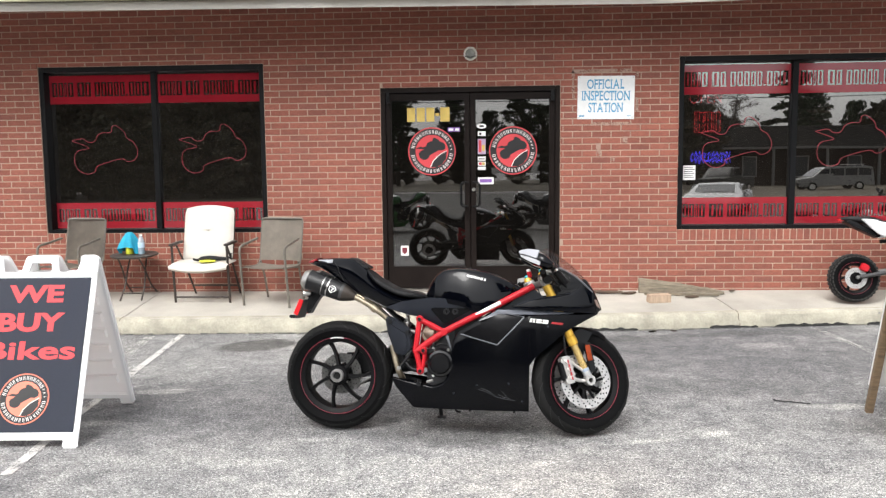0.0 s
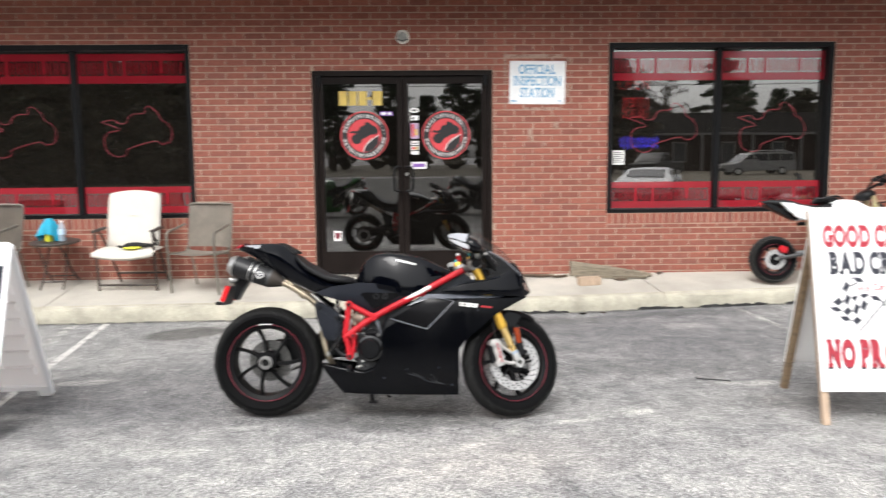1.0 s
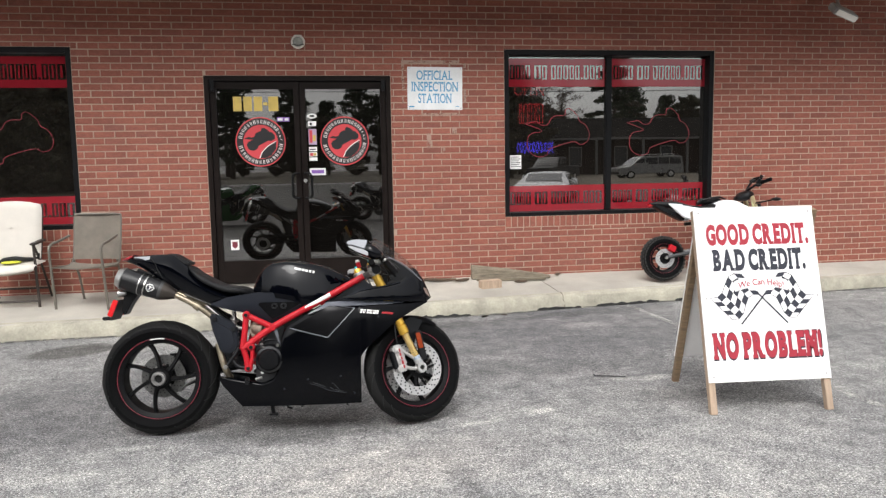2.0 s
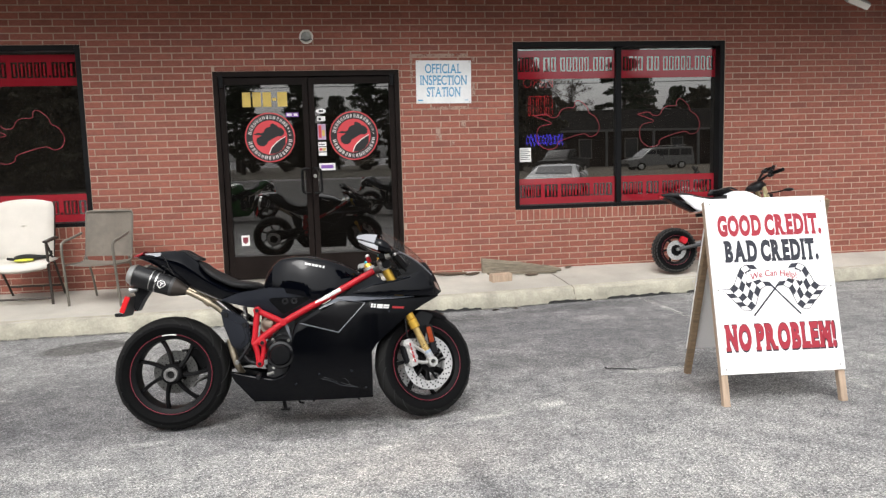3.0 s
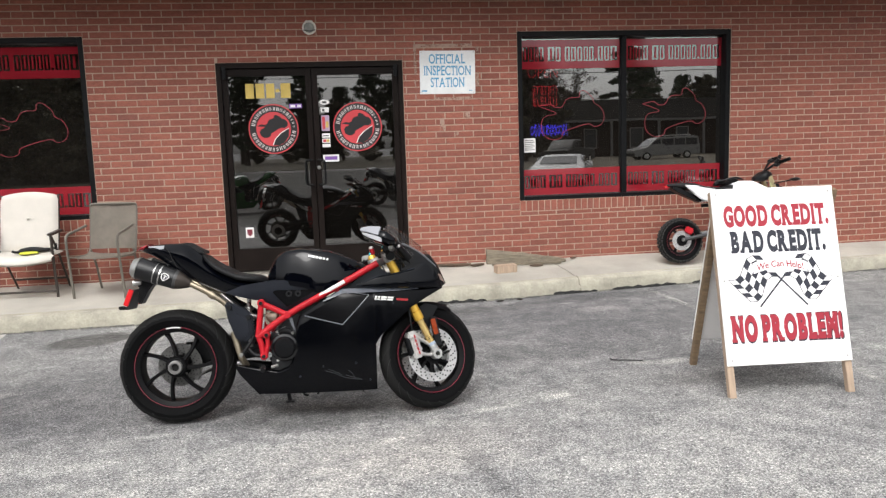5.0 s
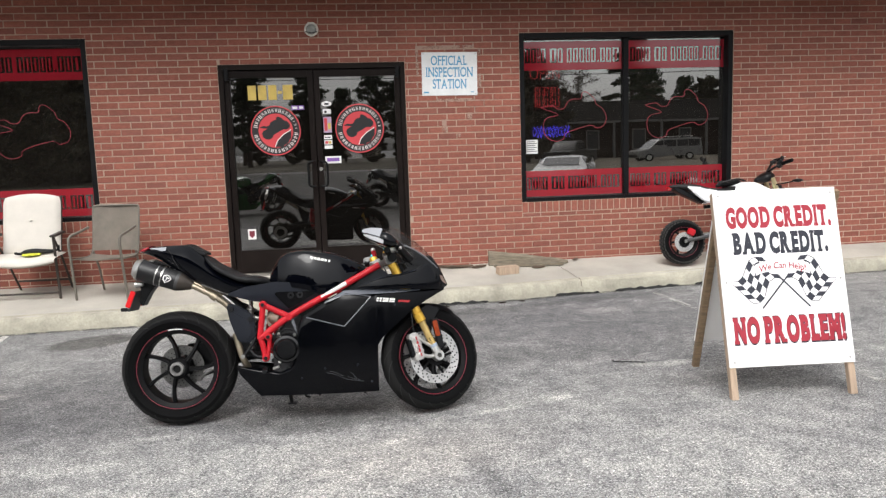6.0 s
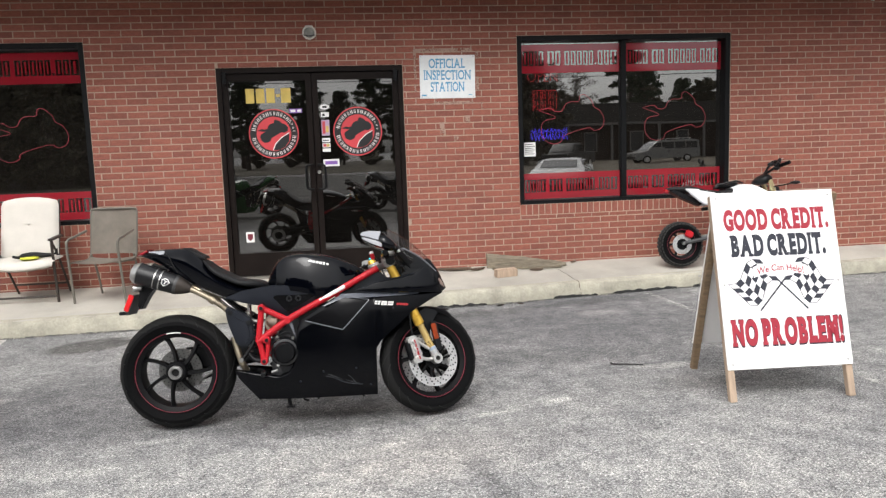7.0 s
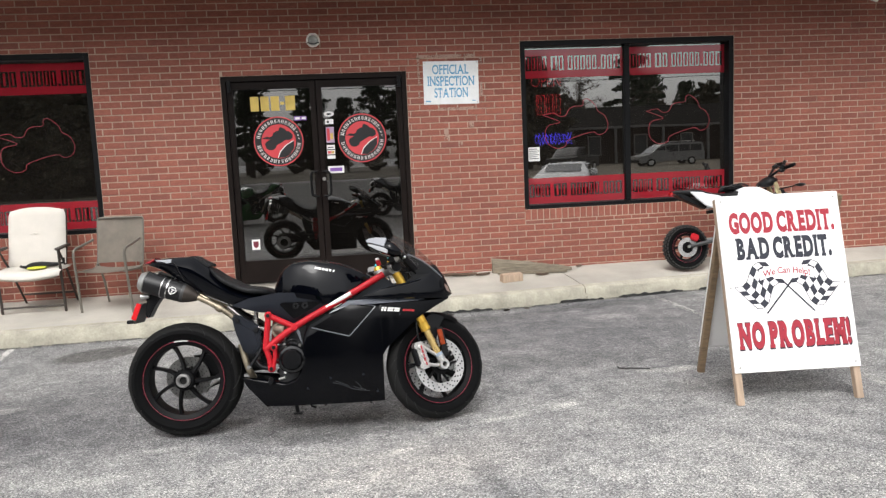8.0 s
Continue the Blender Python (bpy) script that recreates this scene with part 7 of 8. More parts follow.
# white ribbon with its words across the flags
bm = bmesh.new()
ribbon = []
for k in range(17):
    u = -1 + k / 8
    ribbon.append((u * 0.165, PZ - 0.475 + 0.02 - 0.03 * u * u))
grid_faces(bm, [[(x, -0.0074, z - 0.03), (x, -0.0074, z + 0.034)] for x, z in ribbon])
part("ribbon", bm, SIGNWHITE, face, "white ribbon", 0)
bm = text_mesh("We Can Help!", 0.05, 0.285, 0.012, 0.0004)
for v in bm.verts:
    u = (v.co.x - 0.1425) / 0.165
    v.co.z += -0.03 * u * u
part("painted_print", bm, PRINTRED, face, "small red painted words", 0, m=Matrix.Translation((-0.1425, -0.0078, PZ - 0.488)))

# ---- patio chairs ----


def sling_chair(m, label):
    c = thing("patio_chair", label, "chair", m, "patio chairs")
    w = 0.255
    for s in (-1, 1):
        x = s * w
        bm = tubes([((x, -0.20, 0.0), (x * 0.985, -0.215, 0.3), (x * 0.98, -0.225, 0.55), (x * 0.98, -0.19, 0.615), (x * 0.97, -0.08, 0.63), (x * 0.93, 0.12, 0.655))], 0.0125, 10)
        part("arm_leg", bm, TAUPEMETAL, c, "bent steel arm and front leg")
        bm = tubes([((x * 0.82, 0.22, 0.0), (x * 0.82, 0.17, 0.25), (x * 0.86, 0.12, 0.42))], 0.011, 10)
        part("rear_leg", bm, TAUPEMETAL, c)
        bm = tubes([((x * 0.92, -0.24, 0.405), (x * 0.92, -0.1, 0.39), (x * 0.92, 0.08, 0.38), (x * 0.92, 0.14, 0.42), (x * 0.92, 0.18, 0.55), (x * 0.93, 0.235, 0.79), (x * 0.9, 0.247, 0.845))], 0.0085, 10)
        part("side_rail", bm, TAUPEMETAL, c)
    bm = tubes([((-w * 0.9, 0.247, 0.843), (-w * 0.6, 0.249, 0.85), (w * 0.6, 0.249, 0.85), (w * 0.9, 0.247, 0.843))], 0.011, 10)
    part("top_rail", bm, TAUPEMETAL, c)
    bm = tubes([((-w * 0.86, 0.1, 0.36), (w * 0.86, 0.1, 0.36))], 0.01, 10, False)
    part("cross_bar", bm, TAUPEMETAL, c)
    prof = [(-0.235, 0.41), (-0.1, 0.388), (0.05, 0.38), (0.12, 0.395)]
    back = [(0.135, 0.42), (0.165, 0.52), (0.2, 0.66), (0.228, 0.775), (0.247, 0.848)]
    for name, pr in (("seat", prof), ("backrest", back)):
        bm = bmesh.new()
        rows = []
        for k in range(11):
            u = -1 + k / 5
            sag = 0.018 * (1 - u * u)
            rows.append([(u * w * 0.9, y + (sag if name == "backrest" else 0), z - (sag if name == "seat" else 0)) for y, z in pr])
        grid_faces(bm, rows)
        bmesh.ops.solidify(bm, geom=list(bm.faces), thickness=0.004)
        part(name, bm, SLING, c, "taupe mesh sling", 60)
    return c


def on_walk(x, y, turn=0.0):
    """A pose on the sloping walk."""
    k = kerb_y(x)
    return pose(x, y, pave_z(x, y) - 0.003, math.degrees(math.atan2(0.075, WALL_Y - k)), 0, turn)


chair = sling_chair(on_walk(-1.735, 7.66, -13), "taupe sling patio chair on the concrete walk")
copy_thing(chair, on_walk(-3.87, 7.72, -12))

lounge = thing("cushioned_chair", "brown folding chair with off-white cushions on the walk", "chair", on_walk(-2.5, 7.82, -1))
w = 0.29
for s in (-1, 1):
    x = s * w
    part("front_leg", tubes([((x, -0.17, 0.0), (x, -0.18, 0.3), (x, -0.18, 0.6))], 0.013, 10, False), BROWNMETAL, lounge)
    part("rear_leg", tubes([((x * 0.86, 0.28, 0.0), (x * 0.9, 0.05, 0.38), (x * 0.92, -0.12, 0.6))], 0.011, 10, False), BROWNMETAL, lounge)
    part("armrest", boxes((x - 0.028, x + 0.028, -0.21, 0.08, 0.60, 0.622), bevel=0.008), BROWNMETAL, lounge, "dark flat armrest")
    part("back_rail", tubes([((x * 0.9, 0.02, 0.38), (x * 0.9, 0.12, 0.6), (x * 0.9, 0.22, 0.95))], 0.011, 10, False), BROWNMETAL, lounge)
part("stretcher", tubes([((-w, -0.17, 0.06), (w, -0.17, 0.06))], 0.01, 10, False), BROWNMETAL, lounge)
part("stretcher", tubes([((-w * 0.86, 0.24, 0.1), (w * 0.86, 0.24, 0.1))], 0.01, 10, False), BROWNMETAL, lounge)


def cushion(pr, hw, thick, bow, sag=0.0):
    """A stuffed pad along a bent profile of (y, z), rounded at its rim and arched at its end."""
    bm = bmesh.new()
    top, bot = [], []
    n = 20
    line = smooth_line([(0, y, z) for y, z in pr], 6)
    for i, q in enumerate(line):
        f = i / (len(line) - 1)
        d = (line[min(i + 1, len(line) - 1)] - line[max(i - 1, 0)]).normalized()
        nrm = Vector((0, -d.z, d.y))
        edge = min(1.0, min(f, 1 - f) * 9 + 0.12)
        r1, r2 = [], []
        for k in range(n + 1):
            u = -1 + 2 * k / n
            puff = thick * (max(0.0, 1 - abs(u) ** 5)) ** 0.5 * edge ** 0.5
            hwf = hw * (1 - 0.06 * max(0.0, f - 0.88) * 8)
            lift = bow * max(0.0, f - 0.6) / 0.4 * (1 - u * u)
            base = q + d * lift - Vector((0, 0, sag * (1 - u * u) * (1 - 0.7 * f)))
            r1.append((u * hwf, base.y + nrm.y * puff, base.z + nrm.z * puff))
            r2.append((u * hwf, base.y - nrm.y * puff * 0.5, base.z - nrm.z * puff * 0.5))
        top.append(r1)
        bot.append(r2)
    grid_faces(bm, top)
    grid_faces(bm, bot)
    bmesh.ops.remove_doubles(bm, verts=bm.verts, dist=0.002)
    return bm


part("seat_cushion", cushion([(-0.27, 0.37), (-0.245, 0.405), (-0.1, 0.41), (0.1, 0.4)], 0.305, 0.034, 0.0, 0.04), CUSHION, lounge, "off-white seat cushion", 60)
back_pad = part("back_cushion", cushion([(0.03, 0.42), (0.09, 0.6), (0.15, 0.8), (0.195, 0.945)], 0.268, 0.035, 0.035), CUSHION, lounge, "off-white tufted back cushion", 60)
part("tuft_button", cyl(bmesh.new(), (0, 0.085, 0.735), (0, 0.074, 0.738), 0.012, seg=14, bevel=0.003), CUSHION, back_pad)
for k in (-1, 1):
    part("tuft_fold", tubes([((0, 0.082, 0.735), (k * 0.025, 0.083, 0.737), (k * 0.05, 0.087, 0.733))], 0.002, 6), mat("fold_shade", (0.66, 0.62, 0.56), 0.9), back_pad)
straps = thing("work_gloves", "black and yellow work gloves lying on the cushion", "gloves", on_walk(-2.4, 7.7, 6))
KNIT = mat("black_knit", (0.01, 0.01, 0.01), 0.9, 0, 0.3, 20, 200, 0.4)
bm = body(steps(-0.15, 0.15, 16), [(-0.15, 0.452), (-0.11, 0.478), (-0.02, 0.488), (0.08, 0.476), (0.15, 0.47)], [(-0.15, 0.43), (0.0, 0.434), (0.15, 0.44)], [(-0.15, 0.02), (-0.08, 0.05), (0.02, 0.05), (0.15, 0.014)], 2.2, 14)
part("glove", bm, KNIT, straps, "black knit glove")
part("glove_finger", tubes([((-0.13, -0.01, 0.446), (-0.16, -0.03, 0.452), (-0.185, -0.02, 0.458))], 0.013, 8), KNIT, straps)
part("glove_finger", tubes([((0.12, 0, 0.457), (0.17, 0.01, 0.462), (0.19, 0.01, 0.475), (0.192, 0.01, 0.51))], 0.01, 8), KNIT, straps)
bm = body(steps(-0.11, 0.05, 10), [(-0.11, 0.446), (-0.03, 0.452), (0.05, 0.448)], [(-0.11, 0.425), (0.05, 0.428)], [(-0.11, 0.02), (-0.03, 0.05), (0.05, 0.025)], 2.2, 12)
part("glove_cuff", bm, YELLOWPLASTIC, straps, "yellow cuff", m=pose(-0.005, -0.055, 0.004))

# ---- small round table with towel and bottles ----
table = thing("side_table", "small brown folding metal table on the walk", "table", on_walk(-3.325, 7.93))
part("tabletop", lathe(bmesh.new(), [(0.0, 0.452), (0.235, 0.452), (0.243, 0.458), (0.243, 0.468), (0.235, 0.472), (0.0, 0.47)], 40, axis="z", closed=False), BROWNMETAL, table, "round brown tabletop")
for fx, fy, tx, ty in ((-0.095, -0.21, -0.1, 0.14), (0.125, -0.19, 0.075, 0.14), (-0.165, 0.23, -0.125, -0.13), (0.105, 0.26, 0.1, -0.13)):
    part("leg", tubes([((fx, fy, 0.0), (fx * 0.75 + tx * 0.25, fy * 0.62 + ty * 0.38, 0.13), (fx * 0.35 + tx * 0.65, fy * 0.3 + ty * 0.7, 0.32), (tx, ty, 0.452))], 0.0085, 8), BROWNMETAL, table)
part("brace", tubes([((-0.095, -0.15, 0.07), (0.115, -0.135, 0.07))], 0.006, 8, False), BROWNMETAL, table)
part("brace", tubes([((-0.15, 0.16, 0.07), (0.1, 0.185, 0.07))], 0.006, 8, False), BROWNMETAL, table)
tz = pave_z(-3.325, 7.93) + 0.467
bottle = thing("spray_bottle", "yellow spray bottle under a towel on the table", "bottle", pose(-3.375, 7.9, tz))
part("bottle_body", lathe(bmesh.new(), [(0.0, 0.0), (0.036, 0.0), (0.04, 0.01), (0.04, 0.11), (0.03, 0.14), (0.014, 0.165), (0.0, 0.168)], 24, axis="z", closed=False), YELLOWPLASTIC, bottle)
part("trigger", boxes((-0.04, 0.03, -0.015, 0.015, 0.165, 0.205), bevel=0.006), mat("dark_trigger", (0.03, 0.03, 0.03)), bottle)
towel = thing("towel", "teal cloth towel draped over the bottle on the table", "towel", pose(-3.375, 7.92, tz))
bm = bmesh.new()
rows = []
for i in range(12):
    f = i / 11
    row = []
    for k in range(36):
        a = 2 * math.pi * k / 36
        rr = 0.022 + 0.085 * f ** 0.8 + 0.018 * f * math.sin(5 * a + 1.0) + 0.012 * f * math.sin(9 * a)
        low = 0.055 if 200 < math.degrees(a) < 310 else 0.0
        z = 0.235 - (0.235 - 0.012 - low) * f ** 1.15 + 0.01 * math.sin(3 * a) * f
        row.append((rr * math.cos(a) * 1.15, rr * math.sin(a) * 0.8, max(0.006, z)))
    rows.append(row)
vs = grid_faces(bm, rows, False, True)
bm.faces.new(vs[0])
part("cloth", bm, TEAL, towel, smooth=70)
water = thing("water_bottle", "clear plastic water bottle on the table", "bottle", pose(-3.245, 7.9, tz))
part("bottle_body", lathe(bmesh.new(), [(0.0, 0.0), (0.03, 0.0), (0.034, 0.008), (0.033, 0.05), (0.034, 0.06), (0.034, 0.13), (0.026, 0.165), (0.014, 0.19), (0.013, 0.2), (0.0, 0.2)], 24, axis="z", closed=False), CLEARPLASTIC, water)
part("bottle_label", lathe(bmesh.new(), [(0.0345, 0.07), (0.0352, 0.07), (0.0352, 0.125), (0.0345, 0.125)], 24, axis="z"), WATERLABEL, water, "pale blue label")
part("cap", cyl(bmesh.new(), (0, 0, 0.195), (0, 0, 0.213), 0.0155, seg=18, bevel=0.002), DECALWHITE, water)
part("water", lathe(bmesh.new(), [(0.0, 0.004), (0.03, 0.006), (0.03, 0.06), (0.0, 0.06)], 20, axis="z", closed=False), glass("water_fill", (0.85, 0.9, 0.95), 0.03), water)

# ---- the small street bike on the walk ----
mini = thing("mini_bike", "small white and black street bike on the walk", "motorcycle", pose(4.095, 7.64, 0.185, -6, 0, -3))
mw = wheel_parts(mini, "rear_wheel", (0, 0, 0.234), 0.238, 0.125, 0.15, 6, Matrix.Rotation(0.2, 4, "Y"), 0.104, (-0.06,), "black rear wheel")
mini_front = wheel_parts(mini, "front_wheel", (1.2, 0, 0.234), 0.238, 0.11, 0.15, 6, Matrix.Rotation(0.2, 4, "Y"), 0.104, (-0.058,), "black front wheel")
for hub_of, width in ((mw, 0.125), (mini_front, 0.11)):
    bm = bmesh.new()
    for k in range(34):
        for j, q in enumerate((-0.86, -0.5, 0.0, 0.5, 0.86)):
            a = math.acos(q)
            rr = 0.164 + 0.074 * math.sin(a) ** 0.62
            turned = Matrix.Rotation(2 * math.pi * (k + 0.5 * (j % 2)) / 34, 4, "Y") @ Matrix.Translation((rr, width / 2 * q, 0)) @ Matrix.Rotation(-0.9 * q, 4, "Z")
            box(bm, -0.004, 0.005, -0.01, 0.01, -0.014, 0.014, m=turned)
    part("tread_block", bm, mat("dusty_tread_block", (0.04, 0.039, 0.037), 0.9, 0, 0.35, 14, 160, 0.2), hub_of, "dusty knobbed tread", 0, kind="stuff")
part("swingarm", tubes([((0.42, -0.09, 0.32), (0.2, -0.1, 0.28), (0.0, -0.085, 0.243))], 0.02, 12), mat("dark_swingarm", (0.04, 0.04, 0.042), 0.5, 0), mini, "grey swingarm")
part("swingarm", tubes([((0.42, 0.09, 0.32), (0.2, 0.1, 0.28), (0.0, 0.085, 0.243))], 0.02, 12), mat("grey_swingarm", (0.2, 0.2, 0.2), 0.45, 0.5), mini, "grey swingarm")
bm = bmesh.new()
box(bm, -0.03, 0.05, -0.03, 0.02, -0.03, 0.04, 0.01, Matrix.Translation((0.06, -0.075, 0.34)) @ Matrix.Rotation(0.5, 4, "Y"))
part("caliper", bm, FRAMERED, mini, "red brake caliper")
part("axle_nut", cyl(bmesh.new(), (0, -0.11, 0.243), (0, -0.085, 0.243), 0.016, seg=6), STEEL, mini)
part("fender", plate([(-0.1, 0.80), (-0.03, 0.75), (0.12, 0.675), (0.22, 0.63), (0.25, 0.68), (0.1, 0.74), (-0.05, 0.83)], -0.06, 0.06, None, 0.01), SATIN, mini, "black under-tail")
bm = body(steps(-0.13, 0.62, 26), [(-0.13, 0.835), (-0.05, 0.85), (0.1, 0.85), (0.3, 0.80), (0.45, 0.79), (0.62, 0.83)], [(-0.13, 0.81), (0.0, 0.79), (0.2, 0.75), (0.4, 0.72), (0.62, 0.74)], [(-0.13, 0.04), (0.0, 0.08), (0.3, 0.12), (0.62, 0.1)], 3.0, 20)
part("seat", bm, SEATVINYL, mini, "black seat", 60)
part("tail_light", boxes((-0.15, -0.09, -0.035, 0.035, 0.80, 0.825), bevel=0.008), REDLENS, mini, "red tail light")
for s in (-1, 1):
    part("side_panel", plate([(0.03, 0.822), (0.16, 0.812), (0.36, 0.775), (0.42, 0.66), (0.3, 0.63), (0.2, 0.665), (0.12, 0.735)], s * 0.085, s * 0.12, None, 0.01), PLASTICWHITE, mini, "white side panel")
bm = body(steps(0.5, 1.0, 24), [(0.5, 0.77), (0.56, 0.82), (0.66, 0.85), (0.78, 0.845), (0.9, 0.80), (1.0, 0.75)], [(0.5, 0.72), (0.6, 0.66), (0.8, 0.6), (1.0, 0.66)], [(0.5, 0.06), (0.6, 0.13), (0.8, 0.16), (1.0, 0.08)], 2.6, 24)
part("fuel_tank", bm, PLASTICWHITE, mini, "white fuel tank", 60)
bm = body(steps(0.4, 0.66, 16), [(0.4, 0.83), (0.45, 0.875), (0.5, 0.855), (0.56, 0.885), (0.62, 0.88), (0.66, 0.86)], [(0.4, 0.8), (0.55, 0.81), (0.66, 0.83)], [(0.4, 0.03), (0.5, 0.07), (0.6, 0.07), (0.66, 0.04)], 2.4, 14)
tube(bm, [(0.42, -0.06, 0.85), (0.5, -0.09, 0.862), (0.6, -0.09, 0.88), (0.68, -0.08, 0.855)], 0.01, 8)
part("tank_bag", bm, SATIN, mini, "black pad on the tank")
part("engine_block", boxes((0.42, 0.82, -0.12, 0.12, 0.2, 0.55), bevel=0.03), ENGINE, mini)
part("frame_rail", tubes([((0.3, -0.1, 0.6), (0.55, -0.12, 0.62), (0.95, -0.08, 0.72)), ((0.3, 0.1, 0.6), (0.55, 0.12, 0.62), (0.95, 0.08, 0.72))], 0.02, 10), SATIN, mini)
for s in (-1, 1):
    part("fork_leg", tubes([((1.2, s * 0.085, 0.25), (0.98, s * 0.085, 0.88))], 0.023, 12, False), mat("pale_fork", (0.5, 0.42, 0.24), 0.35, 0.5), mini, "pale gold fork leg")
    fx, fz = (1.29, 1.1) if s > 0 else (1.03, 1.03)
    part("handlebar", tubes([((0.95, 0, 0.93), (0.95 + (fx - 0.95) * 0.2, s * 0.09, 0.965), (0.95 + (fx - 0.95) * 0.55, s * 0.2, 0.95 + (fz - 0.95) * 0.7), (fx, s * 0.34, fz))], 0.013, 10), SATIN, mini, "black handlebar")
    part("grip", cyl(bmesh.new(), (fx - (fx - 0.95) * 0.3, s * 0.25, fz - 0.015), (fx + (fx - 0.95) * 0.15, s * 0.38, fz + 0.01), 0.019, seg=14, bevel=0.003), RUBBER, mini)
    if s > 0:
        part("lever", tubes([((fx - 0.02, s * 0.24, fz + 0.015), (fx + 0.05, s * 0.3, fz + 0.03), (fx + 0.075, s * 0.4, fz + 0.035))], 0.006, 8), ALLOY, mini, "silver lever")
    part("brake_pump", cyl(bmesh.new(), (fx - 0.05, s * 0.2, fz - 0.02), (fx - 0.02, s * 0.23, fz + 0.02), 0.02, seg=14, bevel=0.004), SATIN, mini)
    part("mirror", body(steps(-0.05, 0.05, 8), [(-0.05, 0.01), (0, 0.02), (0.05, 0.01)], [(-0.05, -0.01), (0, -0.02), (0.05, -0.01)], [(-0.05, 0.02), (0, 0.05), (0.05, 0.02)], 2.3, 12), SATIN, mini, "", 60, m=pose(1.12, s * 0.33, 0.83))
    part("indicator_stalk", tubes([((1.0, s * 0.08, 0.8), (1.1, s * 0.3, 0.825))], 0.007, 8, False), SATIN, mini)
    part("switch_cluster", body(steps(-0.035, 0.035, 8), [(-0.035, 0.01), (0, 0.026), (0.035, 0.012)], [(-0.035, -0.014), (0, -0.024), (0.035, -0.01)], [(-0.035, 0.014), (0, 0.026), (0.035, 0.012)], 2.4, 12), SATIN, mini, "", 60, m=pose(fx - (fx - 0.95) * 0.42, s * 0.2, fz - 0.035))
part("headlight", boxes((1.02, 1.13, -0.08, 0.08, 0.62, 0.8), bevel=0.03), SATIN, mini, "black headlight cowl")
part("fork_shield", plate([(0.99, 0.76), (1.03, 0.77), (1.0, 0.88), (0.97, 0.87)], -0.1, -0.07, None, 0.006), mat("pale_yellow_shield", (0.6, 0.58, 0.3), 0.5), mini, "pale yellow fork shield")
part("bar_clamp", body(steps(0.84, 1.02, 12), [(0.84, 0.88), (0.9, 0.925), (0.97, 0.95), (1.02, 0.93)], [(0.84, 0.84), (0.92, 0.83), (1.02, 0.86)], [(0.84, 0.05), (0.93, 0.11), (1.02, 0.06)], 2.6, 16), SATIN, mini, "black bar clamp and dials", 60)
part("side_stand", tubes([((0.5, 0.1, 0.25), (0.5, 0.2, 0.012))], 0.011, 8, False), ENGINE, mini)

# ---- litter along the wall ----
plank = thing("broken_plank", "split weathered plank lying against the bricks", "plank", pose(2.07, 8.1, 0.215))
bm = bmesh.new()
rows = []
for i in range(20):
    f = i / 19
    x = 0.86 * f
    h = 0.135 * (1 - f) ** 0.8 + 0.022 + 0.012 * noise.noise(Vector((x * 9, 2, 1)))
    y = -0.02 - 0.09 * f
    rows.append([(x, y, -0.01), (x, y - 0.03 - 0.01 * noise.noise(Vector((x * 7, 0, 3))), 0.0), (x, y - 0.022, h * 0.75), (x, y + 0.004, h), (x, y + 0.03, h * 0.9), (x, y + 0.03, -0.01)])
vs = grid_faces(bm, rows, False, True)
bm.faces.new(vs[0])
bm.faces.new(vs[-1])
part("split_board", bm, GREYWOOD, plank, smooth=30)
bm = boxes((0.05, 0.8, -0.14, -0.08, -0.012, 0.014), bevel=0.004)
bmesh.ops.transform(bm, matrix=Matrix.Rotation(radians(-6), 4, "Z"), verts=bm.verts)
part("loose_splinter", bm, GREYWOOD, plank)
offcut = thing("wood_offcut", "short pale wood offcut on the walk", "wood block", pose(2.185, 7.665, 0.176, 3.4, 0, 12))
part("block", boxes((-0.115, 0.115, -0.045, 0.045, 0, 0.085), bevel=0.006), PINE, offcut, "", 35)
for i, (x, y, sx, sy, rot) in enumerate(((2.56, 7.83, 0.07, 0.03, 10), (1.75, 8.05, 0.14, 0.04, 0), (1.95, 8.0, 0.1, 0.03, 30), (1.62, 8.08, 0.12, 0.03, -10), (3.05, 8.1, 0.05, 0.02, 40))):
    lit = thing("litter", "flat dark scrap of bark on the walk", "litter", pose(x, y, pave_z(x, y) - 0.001, 3, 0, rot), "scraps on the walk")
    bm = plate([(sx * math.cos(a) * (1 + 0.3 * noise.noise(Vector((a, i, 0)))), sy * math.sin(a)) for a in steps(0, 5.9, 11)], 0, 0.012)
    bmesh.ops.transform(bm, matrix=Matrix.Rotation(radians(90), 4, "X"), verts=bm.verts)
    bmesh.ops.translate(bm, vec=(0, 0, 0.012 if min(v.co.z for v in bm.verts) < 0 else 0), verts=bm.verts)
    part("scrap", bm, RUST, lit, "", 0)
for i, (x, y) in enumerate(((1.28, 7.05), (1.36, 7.0), (1.2, 7.02), (1.43, 7.04), (2.0, 7.08), (2.2, 7.11))):
    lit = thing("litter", "dry dark leaf scrap at the kerb on asphalt", "litter", pose(x, y, dip(x, y) + 0.001, 0, 0, 57 * i), "scraps at the kerb")
    bm = bmesh.new()
    grid_faces(bm, [[(0.05 * a, 0.03 * b * (1 - a * a * 0.7), 0.004 + 0.014 * abs(noise.noise(Vector((a * 2, b * 2, i))))) for b in (-1, 0, 1)] for a in (-1, -0.5, 0, 0.5, 1)])
    bmesh.ops.solidify(bm, geom=list(bm.faces), thickness=0.003)
    part("leaf_scrap", bm, RUST, lit, "", 0)
twig = thing("wire", "thin dark bent wire on asphalt", "wire", pose(2.31, 4.83, 0.0))
